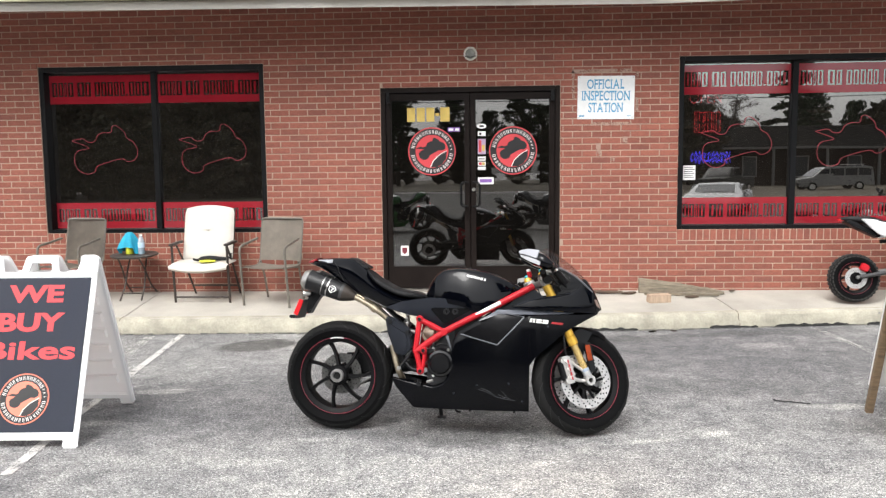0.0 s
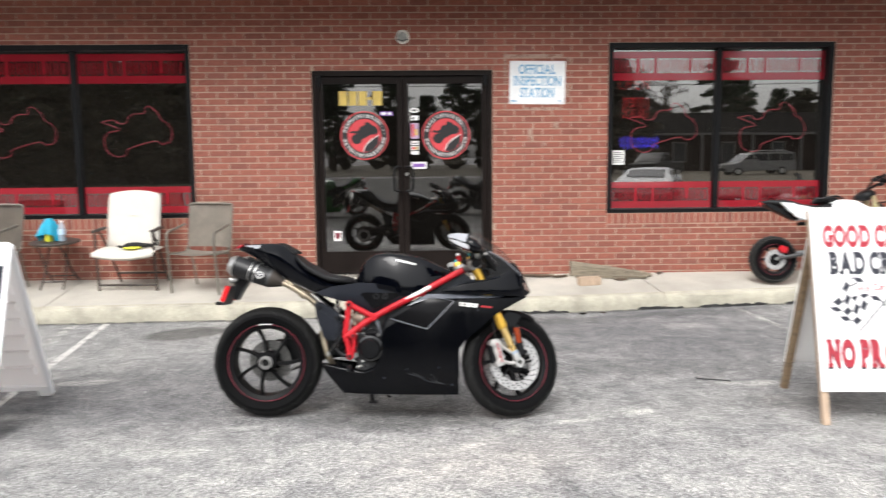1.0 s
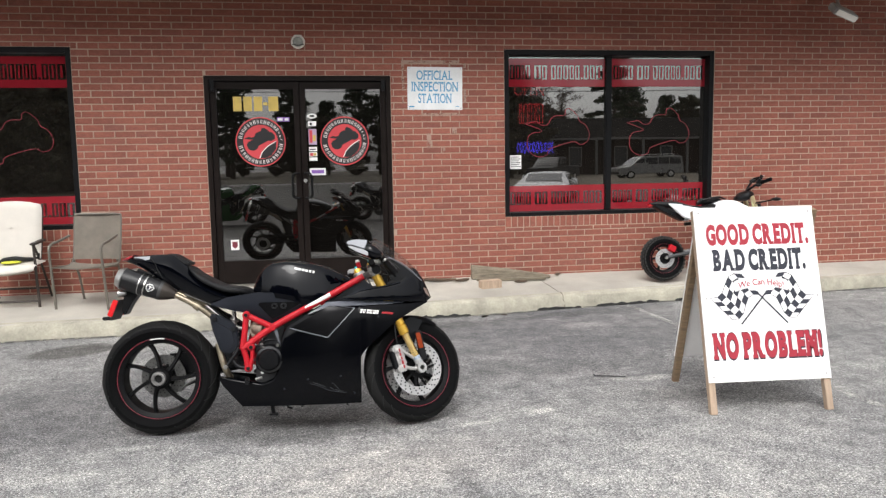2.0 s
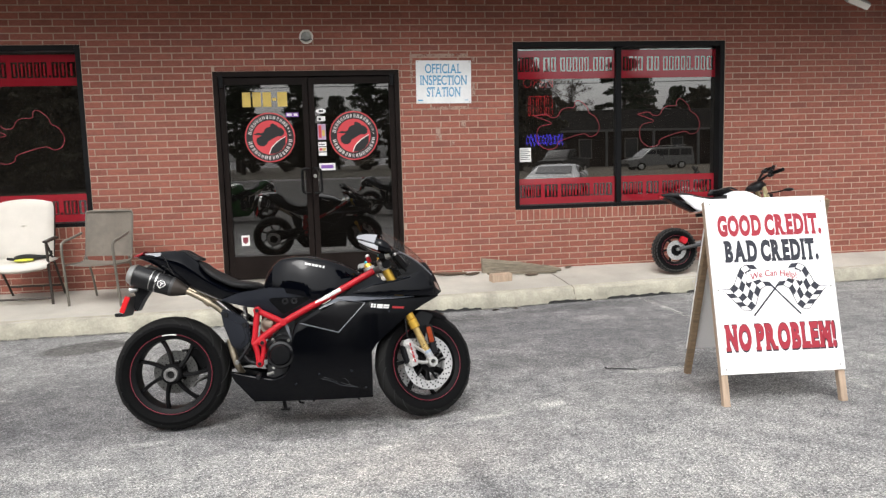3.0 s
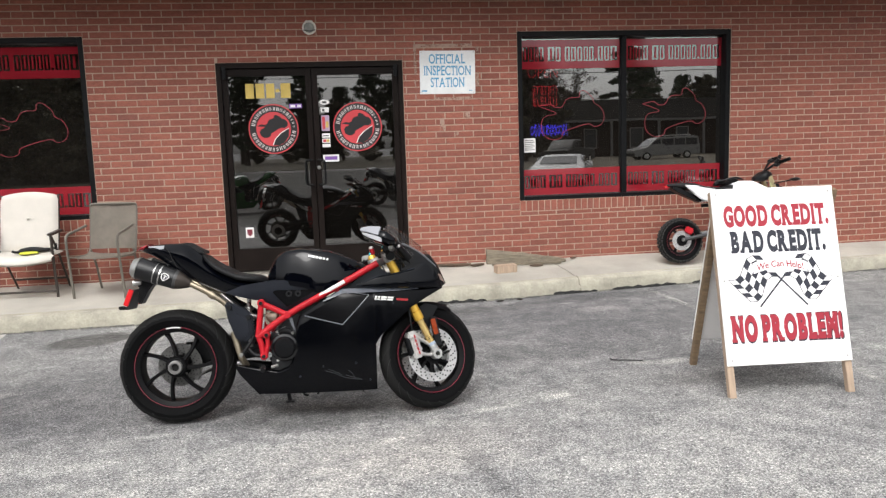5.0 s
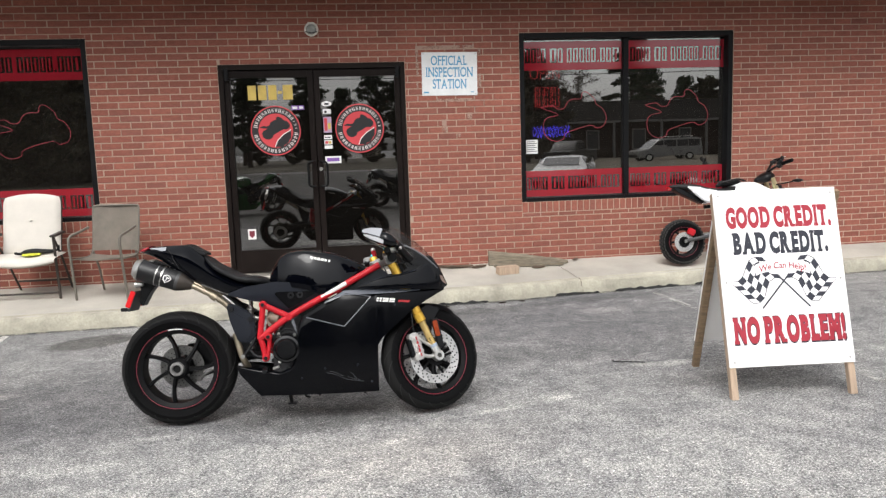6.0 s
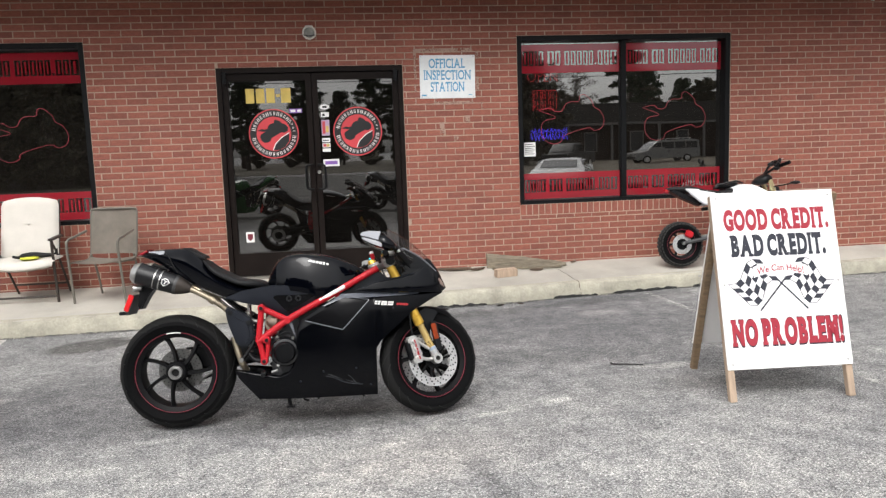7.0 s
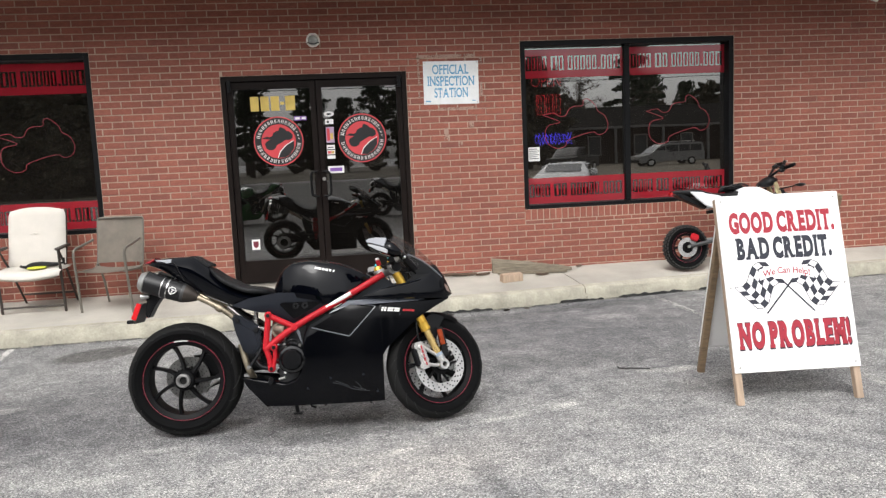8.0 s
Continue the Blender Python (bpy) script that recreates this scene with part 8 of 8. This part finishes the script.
part("bent_wire", tubes([((0.0, 0.06, 0.005), (-0.006, 0.075, 0.008), (-0.012, 0.06, 0.01), (0.0, 0.04, 0.006), (0.07, 0.02, 0.006), (0.19, -0.02, 0.005))], 0.0042, 6), DECALBLACK, twig)
# ---- across the lot, behind the camera: what the panes mirror ----
BARK = mat("tree_bark", (0.09, 0.07, 0.055), 0.9, 0, 0.3, 3, 30, 0.6)
NEEDLES = leaf_material("pine_needles", (0.018, 0.03, 0.014), (0.05, 0.075, 0.03))
LEAVES = leaf_material("winter_leaves", (0.035, 0.034, 0.02), (0.1, 0.088, 0.05))


def tree(name, label, h, spread, base, seed, material, conical, tufts, thin=1.0):
    """A tapered trunk with limbs, and a ragged crown of many small tufts along the limbs."""
    rnd = random.Random(seed)
    t = thing(name, label, "tree", None, "trees across the lot")
    bm = bmesh.new()
    bend = [(rnd.uniform(-0.2, 0.2) * k * 0.4, rnd.uniform(-0.2, 0.2) * k * 0.4, h * k / 5) for k in range(6)]
    tube(bm, bend, 0.02 * h + 0.04, 9, 3, True, 0.03)
    limbs = []
    count = 38 if conical else 26
    for k in range(count):
        f = base + (0.97 - base) * k / (count - 1)
        a = k * 2.4 + rnd.uniform(-0.4, 0.4)
        r = spread * ((1 - f) / (1 - base) * 0.9 + 0.12 if conical else math.sin(math.pi * min(1.0, (f - base) / (1 - base) * 0.85 + 0.12)) ** 0.6) * rnd.uniform(0.6, 1.1)
        q = Vector((0, 0, h * f))
        i = min(4, int(f * 5))
        q.x = bend[i][0] + (bend[i + 1][0] - bend[i][0]) * (f * 5 - i)
        q.y = bend[i][1] + (bend[i + 1][1] - bend[i][1]) * (f * 5 - i)
        e = q + Vector((math.cos(a) * r, math.sin(a) * r, (-0.12 if conical else 0.25) * r + rnd.uniform(-0.2, 0.3)))
        mid = q.lerp(e, 0.5) + Vector((0, 0, 0.08 * r))
        tube(bm, [q, mid, e], 0.05, 5, 2, True, 0.012)
        limbs.append((q, mid, e))
    part("trunk", bm, BARK, t, "grey-brown bark")
    verts, faces = [], []
    for _ in range(tufts):
        q, mid, e = rnd.choice(limbs)
        f = rnd.random() ** 0.6
        p = q.lerp(mid, f * 2) if f < 0.5 else mid.lerp(e, f * 2 - 1)
        s = rnd.uniform(0.12, 0.3) * h / 11 * (1.7 if base < 0.1 else 1.0)
        c = p + Vector((rnd.gauss(0, 0.26), rnd.gauss(0, 0.26), rnd.gauss(-0.06, 0.09) if conical else rnd.gauss(0, 0.2)))
        for _k in range(3):
            n = Vector((rnd.gauss(0, 1), rnd.gauss(0, 1), rnd.gauss(0, 1.8 if conical else 0.7))).normalized()
            o = n.orthogonal().normalized()
            o2 = n.cross(o)
            b = len(verts)
            verts += [c + o * s, c + o2 * s * 0.6 * thin, c - o * s * rnd.uniform(0.5, 1), c - o2 * s * 0.5 * thin]
            faces.append((b, b + 1, b + 2, b + 3))
    me = bpy.data.meshes.new("crown")
    me.from_pydata(verts, [], faces)
    part("crown", me, material, t, "ragged crown with gaps", 0)
    return t


pine = tree("pine_tree", "tall dark pine with drooping layered limbs", 15.5, 4.0, 0.16, 3, NEEDLES, True, 3600)
pine.matrix_basis = pose(32.5, -64, 0)
high = tree("pine_tree", "tall pine with a high rounded crown", 12.0, 2.6, 0.45, 8, NEEDLES, False, 1800)
high.matrix_basis = pose(5.5, -84, 0)
bush = tree("tree", "dense dull green tree with low limbs", 10.5, 3.6, 0.04, 11, LEAVES, False, 4200)
bush.matrix_basis = pose(-21, -34, 0)
bare = tree("bare_tree", "bare winter tree with thin grey twigs", 11.0, 3.4, 0.22, 21, BARK, False, 2300, 0.13)
bare.matrix_basis = pose(21.5, -66, 0)
rnd = random.Random(5)
for x, y, s in ((24.5, -68, 0.95), (27.5, -67, 0.9), (18.5, -60, 1.0), (16.5, -64, 1.05)):
    copy_thing(bare, pose(x, y, 0, 0, 0, rnd.uniform(0, 360))).scale = (s, s, s)
for x, y, s in ((12.5, -88, 0.95), (8.3, -86, 0.85), (1.6, -88, 0.8), (-3.0, -85, 1.0), (-11.6, -88, 1.2), (16, -84, 0.9), (40, -78, 0.9), (46, -80, 0.8), (22, -86, 0.75)):
    copy_thing(high, pose(x, y, 0, 0, 0, rnd.uniform(0, 360)) @ Matrix.Scale(s, 4)).scale = (s, s, s)
# the low row on the left is unseen, added to darken the left panes' reflection
for x, y, s in ((-27, -33, 1.15), (-33, -36, 1.2), (-15.5, -36, 1.1), (-40, -34, 1.2), (-11, -42, 1.15), (-47, -38, 1.2), (-24, -41, 1.25), (-18, -44, 1.2), (-30, -42, 1.3), (-36, -43, 1.3), (-21, -48, 1.3), (-27, -49, 1.3), (-14, -50, 1.25), (-43, -45, 1.3), (-33, -50, 1.35), (-12, -37, 0.8), (-52, -44, 1.3), (-17, -40, 1.0), (19, -72, 0.75), (15, -70, 0.6), (12, -76, 0.55), (24, -70, 0.8), (5, -80, 0.5), (-1, -80, 0.48), (-5, -78, 0.6), (9, -79, 0.62), (-13.5, -79, 0.66), (-9, -80, 0.58), (0.5, -79, 0.66), (4.8, -78.5, 0.58), (12.5, -80, 0.62), (-2.5, -81, 0.6), (29, -74, 0.7), (54, -72, 0.8), (16.5, -47, 0.85), (14.2, -50, 0.95), (19.2, -49, 0.62), (44, -70, 0.8), (38, -72, 0.75), (-46, -31, 0.6), (-42, -30, 0.55), (-38, -31, 0.6), (-34, -30, 0.55), (-30, -30, 0.6), (-26.5, -29.5, 0.55), (-23, -30, 0.6), (-19.5, -30, 0.55), (-16, -31, 0.6), (-13, -33, 0.55), (-36, -28, 0.42), (-32, -28, 0.42), (-28, -28, 0.42), (-25, -27.6, 0.4), (-21, -28, 0.42), (-28, -31.3, 0.6), (-32, -31.7, 0.6), (-24.7, -31.2, 0.6), (-21.4, -31.4, 0.6), (-36, -31.6, 0.6), (-17.6, -31.6, 0.6), (-40, -31.5, 0.6)):
    copy_thing(bush, pose(x, y, 0, 0, 0, rnd.uniform(0, 360))).scale = (s, s, s)
copy_thing(pine, pose(-9, -70, 0, 0, 0, 80)).scale = (0.85, 0.85, 0.85)

lawn = part("grass_verge", boxes((-120, 120, -130, -44, 0.0, 0.03), (9, 120, -43.99, -19, 0.0, 0.03), (-120, -9, -43.99, -27, 0.0, 0.03)), mat("dry_grass", (0.075, 0.06, 0.035), 0.95, 0, 0.3, 0.6, 20, 0.5), None, "dry winter grass verge across the lot", 0, kind="structure")

# low brick house with a pale eave
house = thing("house", "low brown brick house with pale eaves across the lot", "house")
HB = mat("brown_house_brick", (0.022, 0.0125, 0.01), 0.95, 0, 0.3, 1, 8, 0, 0, None, 1.12)
TRIM = mat("pale_trim", (0.17, 0.168, 0.162), 0.6)
part("wall", boxes((21, 60, -62, -54, 0, 3.45)), HB, house, "brown brick wall", 0)
bm = bmesh.new()
grid_faces(bm, [[(x, -53, 3.5), (x, -58, 5.6), (x, -63, 3.5), (x, -63, 3.45), (x, -53, 3.45)] for x in (20, 61)], False, True)
part("house_roof", bm, mat("grey_shingles", (0.011, 0.0105, 0.0098), 0.95, 0, 0.2, 1, 30, 0, 0, None, 1.08), house, "dark grey shingle roof", 0)
part("eave", boxes((20, 61, -53.1, -52.95, 3.3, 3.5)), TRIM, house, "pale eave board", 0)
for k in range(8):
    x = 24 + 4.6 * k
    win = part("window", boxes((x, x + 1.1, -53.995, -53.94, 0.9, 2.6)), mat("house_pane", (0.03, 0.035, 0.04), 0.15), house, "", 0)
    part("window_frame", boxes((x - 0.1, x, -54.0, -53.92, 0.8, 2.7), (x + 1.1, x + 1.2, -54.0, -53.92, 0.8, 2.7), (x - 0.1, x + 1.2, -54.0, -53.92, 2.6, 2.7), (x - 0.1, x + 1.2, -54.0, -53.92, 0.8, 0.9)), TRIM, win, "", 0)
    part("porch_post", boxes((x + 2.3, x + 2.5, -53.3, -53.1, 0, 3.3)), TRIM, house, "", 0)


def vehicle(name, m, side, half, roof_half, paint, label, z_wheel, axles, belt, windows):
    """A car or van: side outline swept across with rounded shoulders, panes let in, and four wheels."""
    v = thing(name, label, {"car": "car", "van": "van"}.get(name, "truck"), m)
    bm = bmesh.new()
    rows = []
    for q in (-1.0, -0.96, -0.8, 0, 0.8, 0.96, 1.0):
        row = []
        for x, z in side:
            k = roof_half / half if z > belt else 1.0
            zz = z - (0.05 if abs(q) == 1.0 else (0.015 if abs(q) == 0.96 else 0.0)) * (1 if z > 0.4 else 0)
            row.append((x, q * half * k, zz))
        rows.append(row)
    vs = grid_faces(bm, rows, False, True)
    bm.faces.new(vs[0])
    bm.faces.new(vs[-1][::-1])
    part("body", bm, paint, v, "", 35)
    for outline, s in [(w, s) for w in windows for s in (-1, 1)]:
        yy = (half + roof_half) / 2 + 0.012
        part("side_window", plate(outline, s * (yy - 0.1), s * (yy + 0.004)), mat("car_pane", (0.015, 0.017, 0.02), 0.06), v, "", 0)
    for x in axles:
        for s in (-1, 1):
            w = part("wheel", lathe(bmesh.new(), [(0.1, -0.1), (z_wheel - 0.03, -0.1), (z_wheel, -0.07), (z_wheel, 0.07), (z_wheel - 0.03, 0.1), (0.1, 0.1)], 28), RUBBER, v, "", 40, m=Matrix.Translation((x, s * (half - 0.09), z_wheel)))
            part("hubcap", lathe(bmesh.new(), [(0.0, s * 0.11), (z_wheel * 0.6, s * 0.105), (z_wheel * 0.62, s * 0.09), (0.0, s * 0.085)], 20, closed=False), ALLOY, w)
    return v


VANPAINT = mat("silver_paint", (0.16, 0.157, 0.15), 0.3, 0.3, 0.05, 3, 60, 0, 0.5)
van = vehicle("van", pose(25.6, -40, 0) @ Matrix.Diagonal((1, 1, 0.86, 1)), [(-2.6, 0.35), (-2.62, 0.75), (-2.5, 0.95), (-1.7, 1.12), (-1.05, 1.75), (-0.85, 1.9), (-0.5, 1.95), (2.2, 1.95), (2.5, 1.85), (2.62, 1.2), (2.62, 0.4)], 0.95, 0.84, VANPAINT, "silver passenger van with roof rack parked across the lot", 0.34, (-1.7, 1.55), 1.15, [[(-1.5, 1.2), (-1.05, 1.7), (-0.6, 1.75), (-0.6, 1.2)], [(-0.5, 1.2), (-0.5, 1.78), (0.45, 1.78), (0.45, 1.2)], [(0.55, 1.2), (0.55, 1.78), (1.4, 1.78), (1.4, 1.2)], [(1.5, 1.2), (1.5, 1.78), (2.35, 1.75), (2.4, 1.2)]])
part("roof_rack", tubes([((-0.3, -0.6, 2.08), (2.0, -0.6, 2.08)), ((-0.3, 0.6, 2.08), (2.0, 0.6, 2.08))] + [((x, -0.6, 2.08), (x, 0.6, 2.08)) for x in (-0.1, 0.9, 1.9)] + [((x, s * 0.6, 1.9), (x, s * 0.6, 2.08)) for x in (-0.1, 1.9) for s in (-1, 1)], 0.02, 6, False), ALLOY, van, "roof rack")
bm = bmesh.new()
grid_faces(bm, [[(-1.68, y * 1.05, 1.16), (-1.08, y * 0.98, 1.74)] for y in (-0.78, 0.78)])
bmesh.ops.translate(bm, vec=(-0.012, 0, 0.014), verts=bm.verts)
part("windscreen", bm, mat("car_pane", (0.015, 0.017, 0.02), 0.06), van, "", 0)
part("bumper", boxes((-2.7, -2.58, -0.9, 0.9, 0.4, 0.6), bevel=0.02), SATIN, van)
DARKPAINT = mat("dark_grey_paint", (0.007, 0.0068, 0.0066), 0.4, 0, 0.05, 3, 60, 0, 0, None, 1.25)
truck = vehicle("pickup_truck", pose(15.4, -31.5, 0, 0, 0, -50) @ Matrix.Diagonal((0.9, 0.95, 0.92, 1)), [(-2.6, 0.4), (-2.62, 0.8), (-2.5, 1.05), (-1.4, 1.15), (-0.85, 1.72), (-0.6, 1.8), (0.3, 1.8), (0.55, 1.2), (2.5, 1.15), (2.6, 1.1), (2.6, 0.45)], 0.95, 0.82, DARKPAINT, "dark pickup truck parked across the lot", 0.38, (-1.7, 1.6), 1.17, [[(-1.15, 1.22), (-0.8, 1.62), (-0.4, 1.68), (-0.4, 1.22)], [(-0.3, 1.22), (-0.3, 1.68), (0.2, 1.68), (0.38, 1.25)]])
part("bumper", boxes((-2.7, -2.6, -0.9, 0.9, 0.45, 0.62), bevel=0.02), ALLOY, truck)
CARPAINT = mat("white_car_paint", (0.42, 0.42, 0.41), 0.25, 0, 0.03, 3, 60, 0, 0.6)
car = vehicle("car", pose(8.75, -10.8, 0, 0, 0, -66) @ Matrix.Diagonal((1, 1.06, 0.83, 1)), [(-2.2, 0.3), (-2.25, 0.6), (-2.1, 0.72), (-1.1, 0.86), (-0.4, 1.2), (0.1, 1.27), (0.6, 1.25), (1.4, 0.98), (2.1, 0.92), (2.2, 0.6), (2.15, 0.3)], 0.88, 0.66, CARPAINT, "white low car parked across the lot", 0.31, (-1.35, 1.35), 0.93, [[(-0.85, 0.93), (-0.35, 1.16), (0.1, 1.2), (0.1, 0.93)], [(0.2, 0.93), (0.2, 1.2), (0.6, 1.17), (1.1, 0.98)]])
bm = bmesh.new()
grid_faces(bm, [[(-1.06, y * 1.02, 0.9), (-0.45, y * 0.95, 1.185)] for y in (-0.6, 0.6)])
grid_faces(bm, [[(0.72, y * 0.95, 1.215), (1.36, y * 1.02, 1.0)] for y in (-0.6, 0.6)])
bmesh.ops.translate(bm, vec=(0, 0, 0.012), verts=bm.verts)
part("windscreen", bm, mat("car_pane", (0.015, 0.017, 0.02), 0.06), car, "", 0)

line = thing("power_line", "black power line across the lot between two poles", "power line")
for y, z in ((-43, 6.9), (-43.6, 7.4)):
    part("cable", tubes([[(-70 + 8 * k, y, z + 1.1 * ((k - 10) / 10) ** 2) for k in range(21)]], 0.03, 5), DECALBLACK, line)
for x in (-70, 90):
    part("pole", cyl(bmesh.new(), (x, -43.3, 0), (x, -43.3, 9.5), 0.16, 0.11, 12), BARK, line)

# other bikes parked in a row, seen only in the door panes
GREENPAINT = mat("green_paint", (0.012, 0.09, 0.015), 0.2, 0, 0.05, 4, 90, 0, 0.8)
GREYPAINT = mat("grey_paint", (0.07, 0.072, 0.075), 0.2, 0, 0.05, 4, 90, 0, 0.8)
sport_bike(pose(-1.2, -3.5, -0.002, 8, 0, 160), GREENPAINT, "green sport motorcycle parked across the lot", "parked bikes", SATIN)
sport_bike(pose(1.5, -3.9, -0.002, -8, 0, 20), GREYPAINT, "grey sport motorcycle parked across the lot", "parked bikes", SATIN)
# ---- bricks: running bond, cut at the openings, with rowlock sills under the windows ----
CW, CH, GAP = 0.2032, 0.0677, 0.0105
SILL = 0.118
brick_rows = []  # x0, x1, z0, z1 of every brick
rnd = random.Random(21)


def cut(x0, x1, z0, z1):
    """The pieces of a brick left by openings and sills."""
    left = [(x0, x1, z0, z1)]
    for a, b, c, d in OPENINGS:
        c2 = c - SILL if c > 0.1 else c
        out = []
        for p, q, r, s in left:
            if q <= a or p >= b or s <= c2 + 0.002 or r >= d - 0.002:
                out.append((p, q, r, s))
                continue
            if p < a:
                out.append((p, a - GAP * 0.4, r, s))
            if q > b:
                out.append((b + GAP * 0.4, q, r, s))
            m0, m1 = max(p, a), min(q, b)
            if r < c2 - 0.012:
                out.append((m0, m1, r, c2 - GAP * 0.5))
            if s > d + 0.012:
                out.append((m0, m1, d + GAP * 0.3, s))
        left = out
    return [p for p in left if p[1] - p[0] > 0.02 and p[3] - p[2] > 0.01]


z, row = 0.1, 0
while z < 3.36:
    x = -9.6 + (CW / 2 if row % 2 else 0.0)
    while x < 12.5:
        j = rnd.uniform(-0.002, 0.002)
        brick_rows += cut(x + GAP / 2 + j, x + CW - GAP / 2 + j, z + GAP / 2 + rnd.uniform(-0.0008, 0.0008), z + CH - GAP / 2)
        x += CW
    z += CH
    row += 1
for a, b, c, d in OPENINGS:
    if c > 0.1:
        n = round((b - a) / 0.0695)
        for k in range(n):
            brick_rows.append((a + (b - a) * k / n + GAP / 2, a + (b - a) * (k + 1) / n - GAP / 2, c - SILL + 0.004, c - 0.003))


def brick_shape(w, h, proud):
    """A brick's visible half: sides, chamfer and face; its lower left back corner at the origin."""
    e = 0.0035
    v = [(0, 0.012, 0), (w, 0.012, 0), (w, 0.012, h), (0, 0.012, h)]
    v += [(0, e - proud, 0), (w, e - proud, 0), (w, e - proud, h), (0, e - proud, h)]
    v += [(e, -proud, e), (w - e, -proud, e), (w - e, -proud, h - e), (e, -proud, h - e)]
    f = []
    for b in (0, 4):
        f += [(b + k, b + (k + 1) % 4, b + 4 + (k + 1) % 4, b + 4 + k) for k in range(4)]
    return v, f + [(8, 9, 10, 11)]


near, far_v, far_f, shared = 0, [], [], {}
for x0, x1, z0, z1 in brick_rows:
    w, h = x1 - x0, z1 - z0
    proud = rnd.uniform(0.0, 0.0025)
    if -1.95 < x0 and x1 < 2.49 and 0.62 < z0 < 2.3 and near < 300:
        near += 1
        key = (round(w, 2), round(h, 3))
        if key not in shared:
            v, f = brick_shape(w, h, 0.001)
            me = bpy.data.meshes.new("brick")
            me.from_pydata(v, [], f)
            me.materials.append(BRICK)
            shared[key] = me
        ob = new("brick", shared[key])
        ob.parent = wall
        ob.location = (x0, WALL_Y - proud, z0)
    else:
        v, f = brick_shape(w, h, proud)
        b = len(far_v)
        far_v += [(p + x0, q + WALL_Y, r + z0) for p, q, r in v]
        far_f += [tuple(b + i for i in g) for g in f]
me = bpy.data.meshes.new("brickwork")
me.from_pydata(far_v, [], far_f)
part("brickwork", me, BRICK, wall, "red bricks in running bond", 0, kind="stuff")
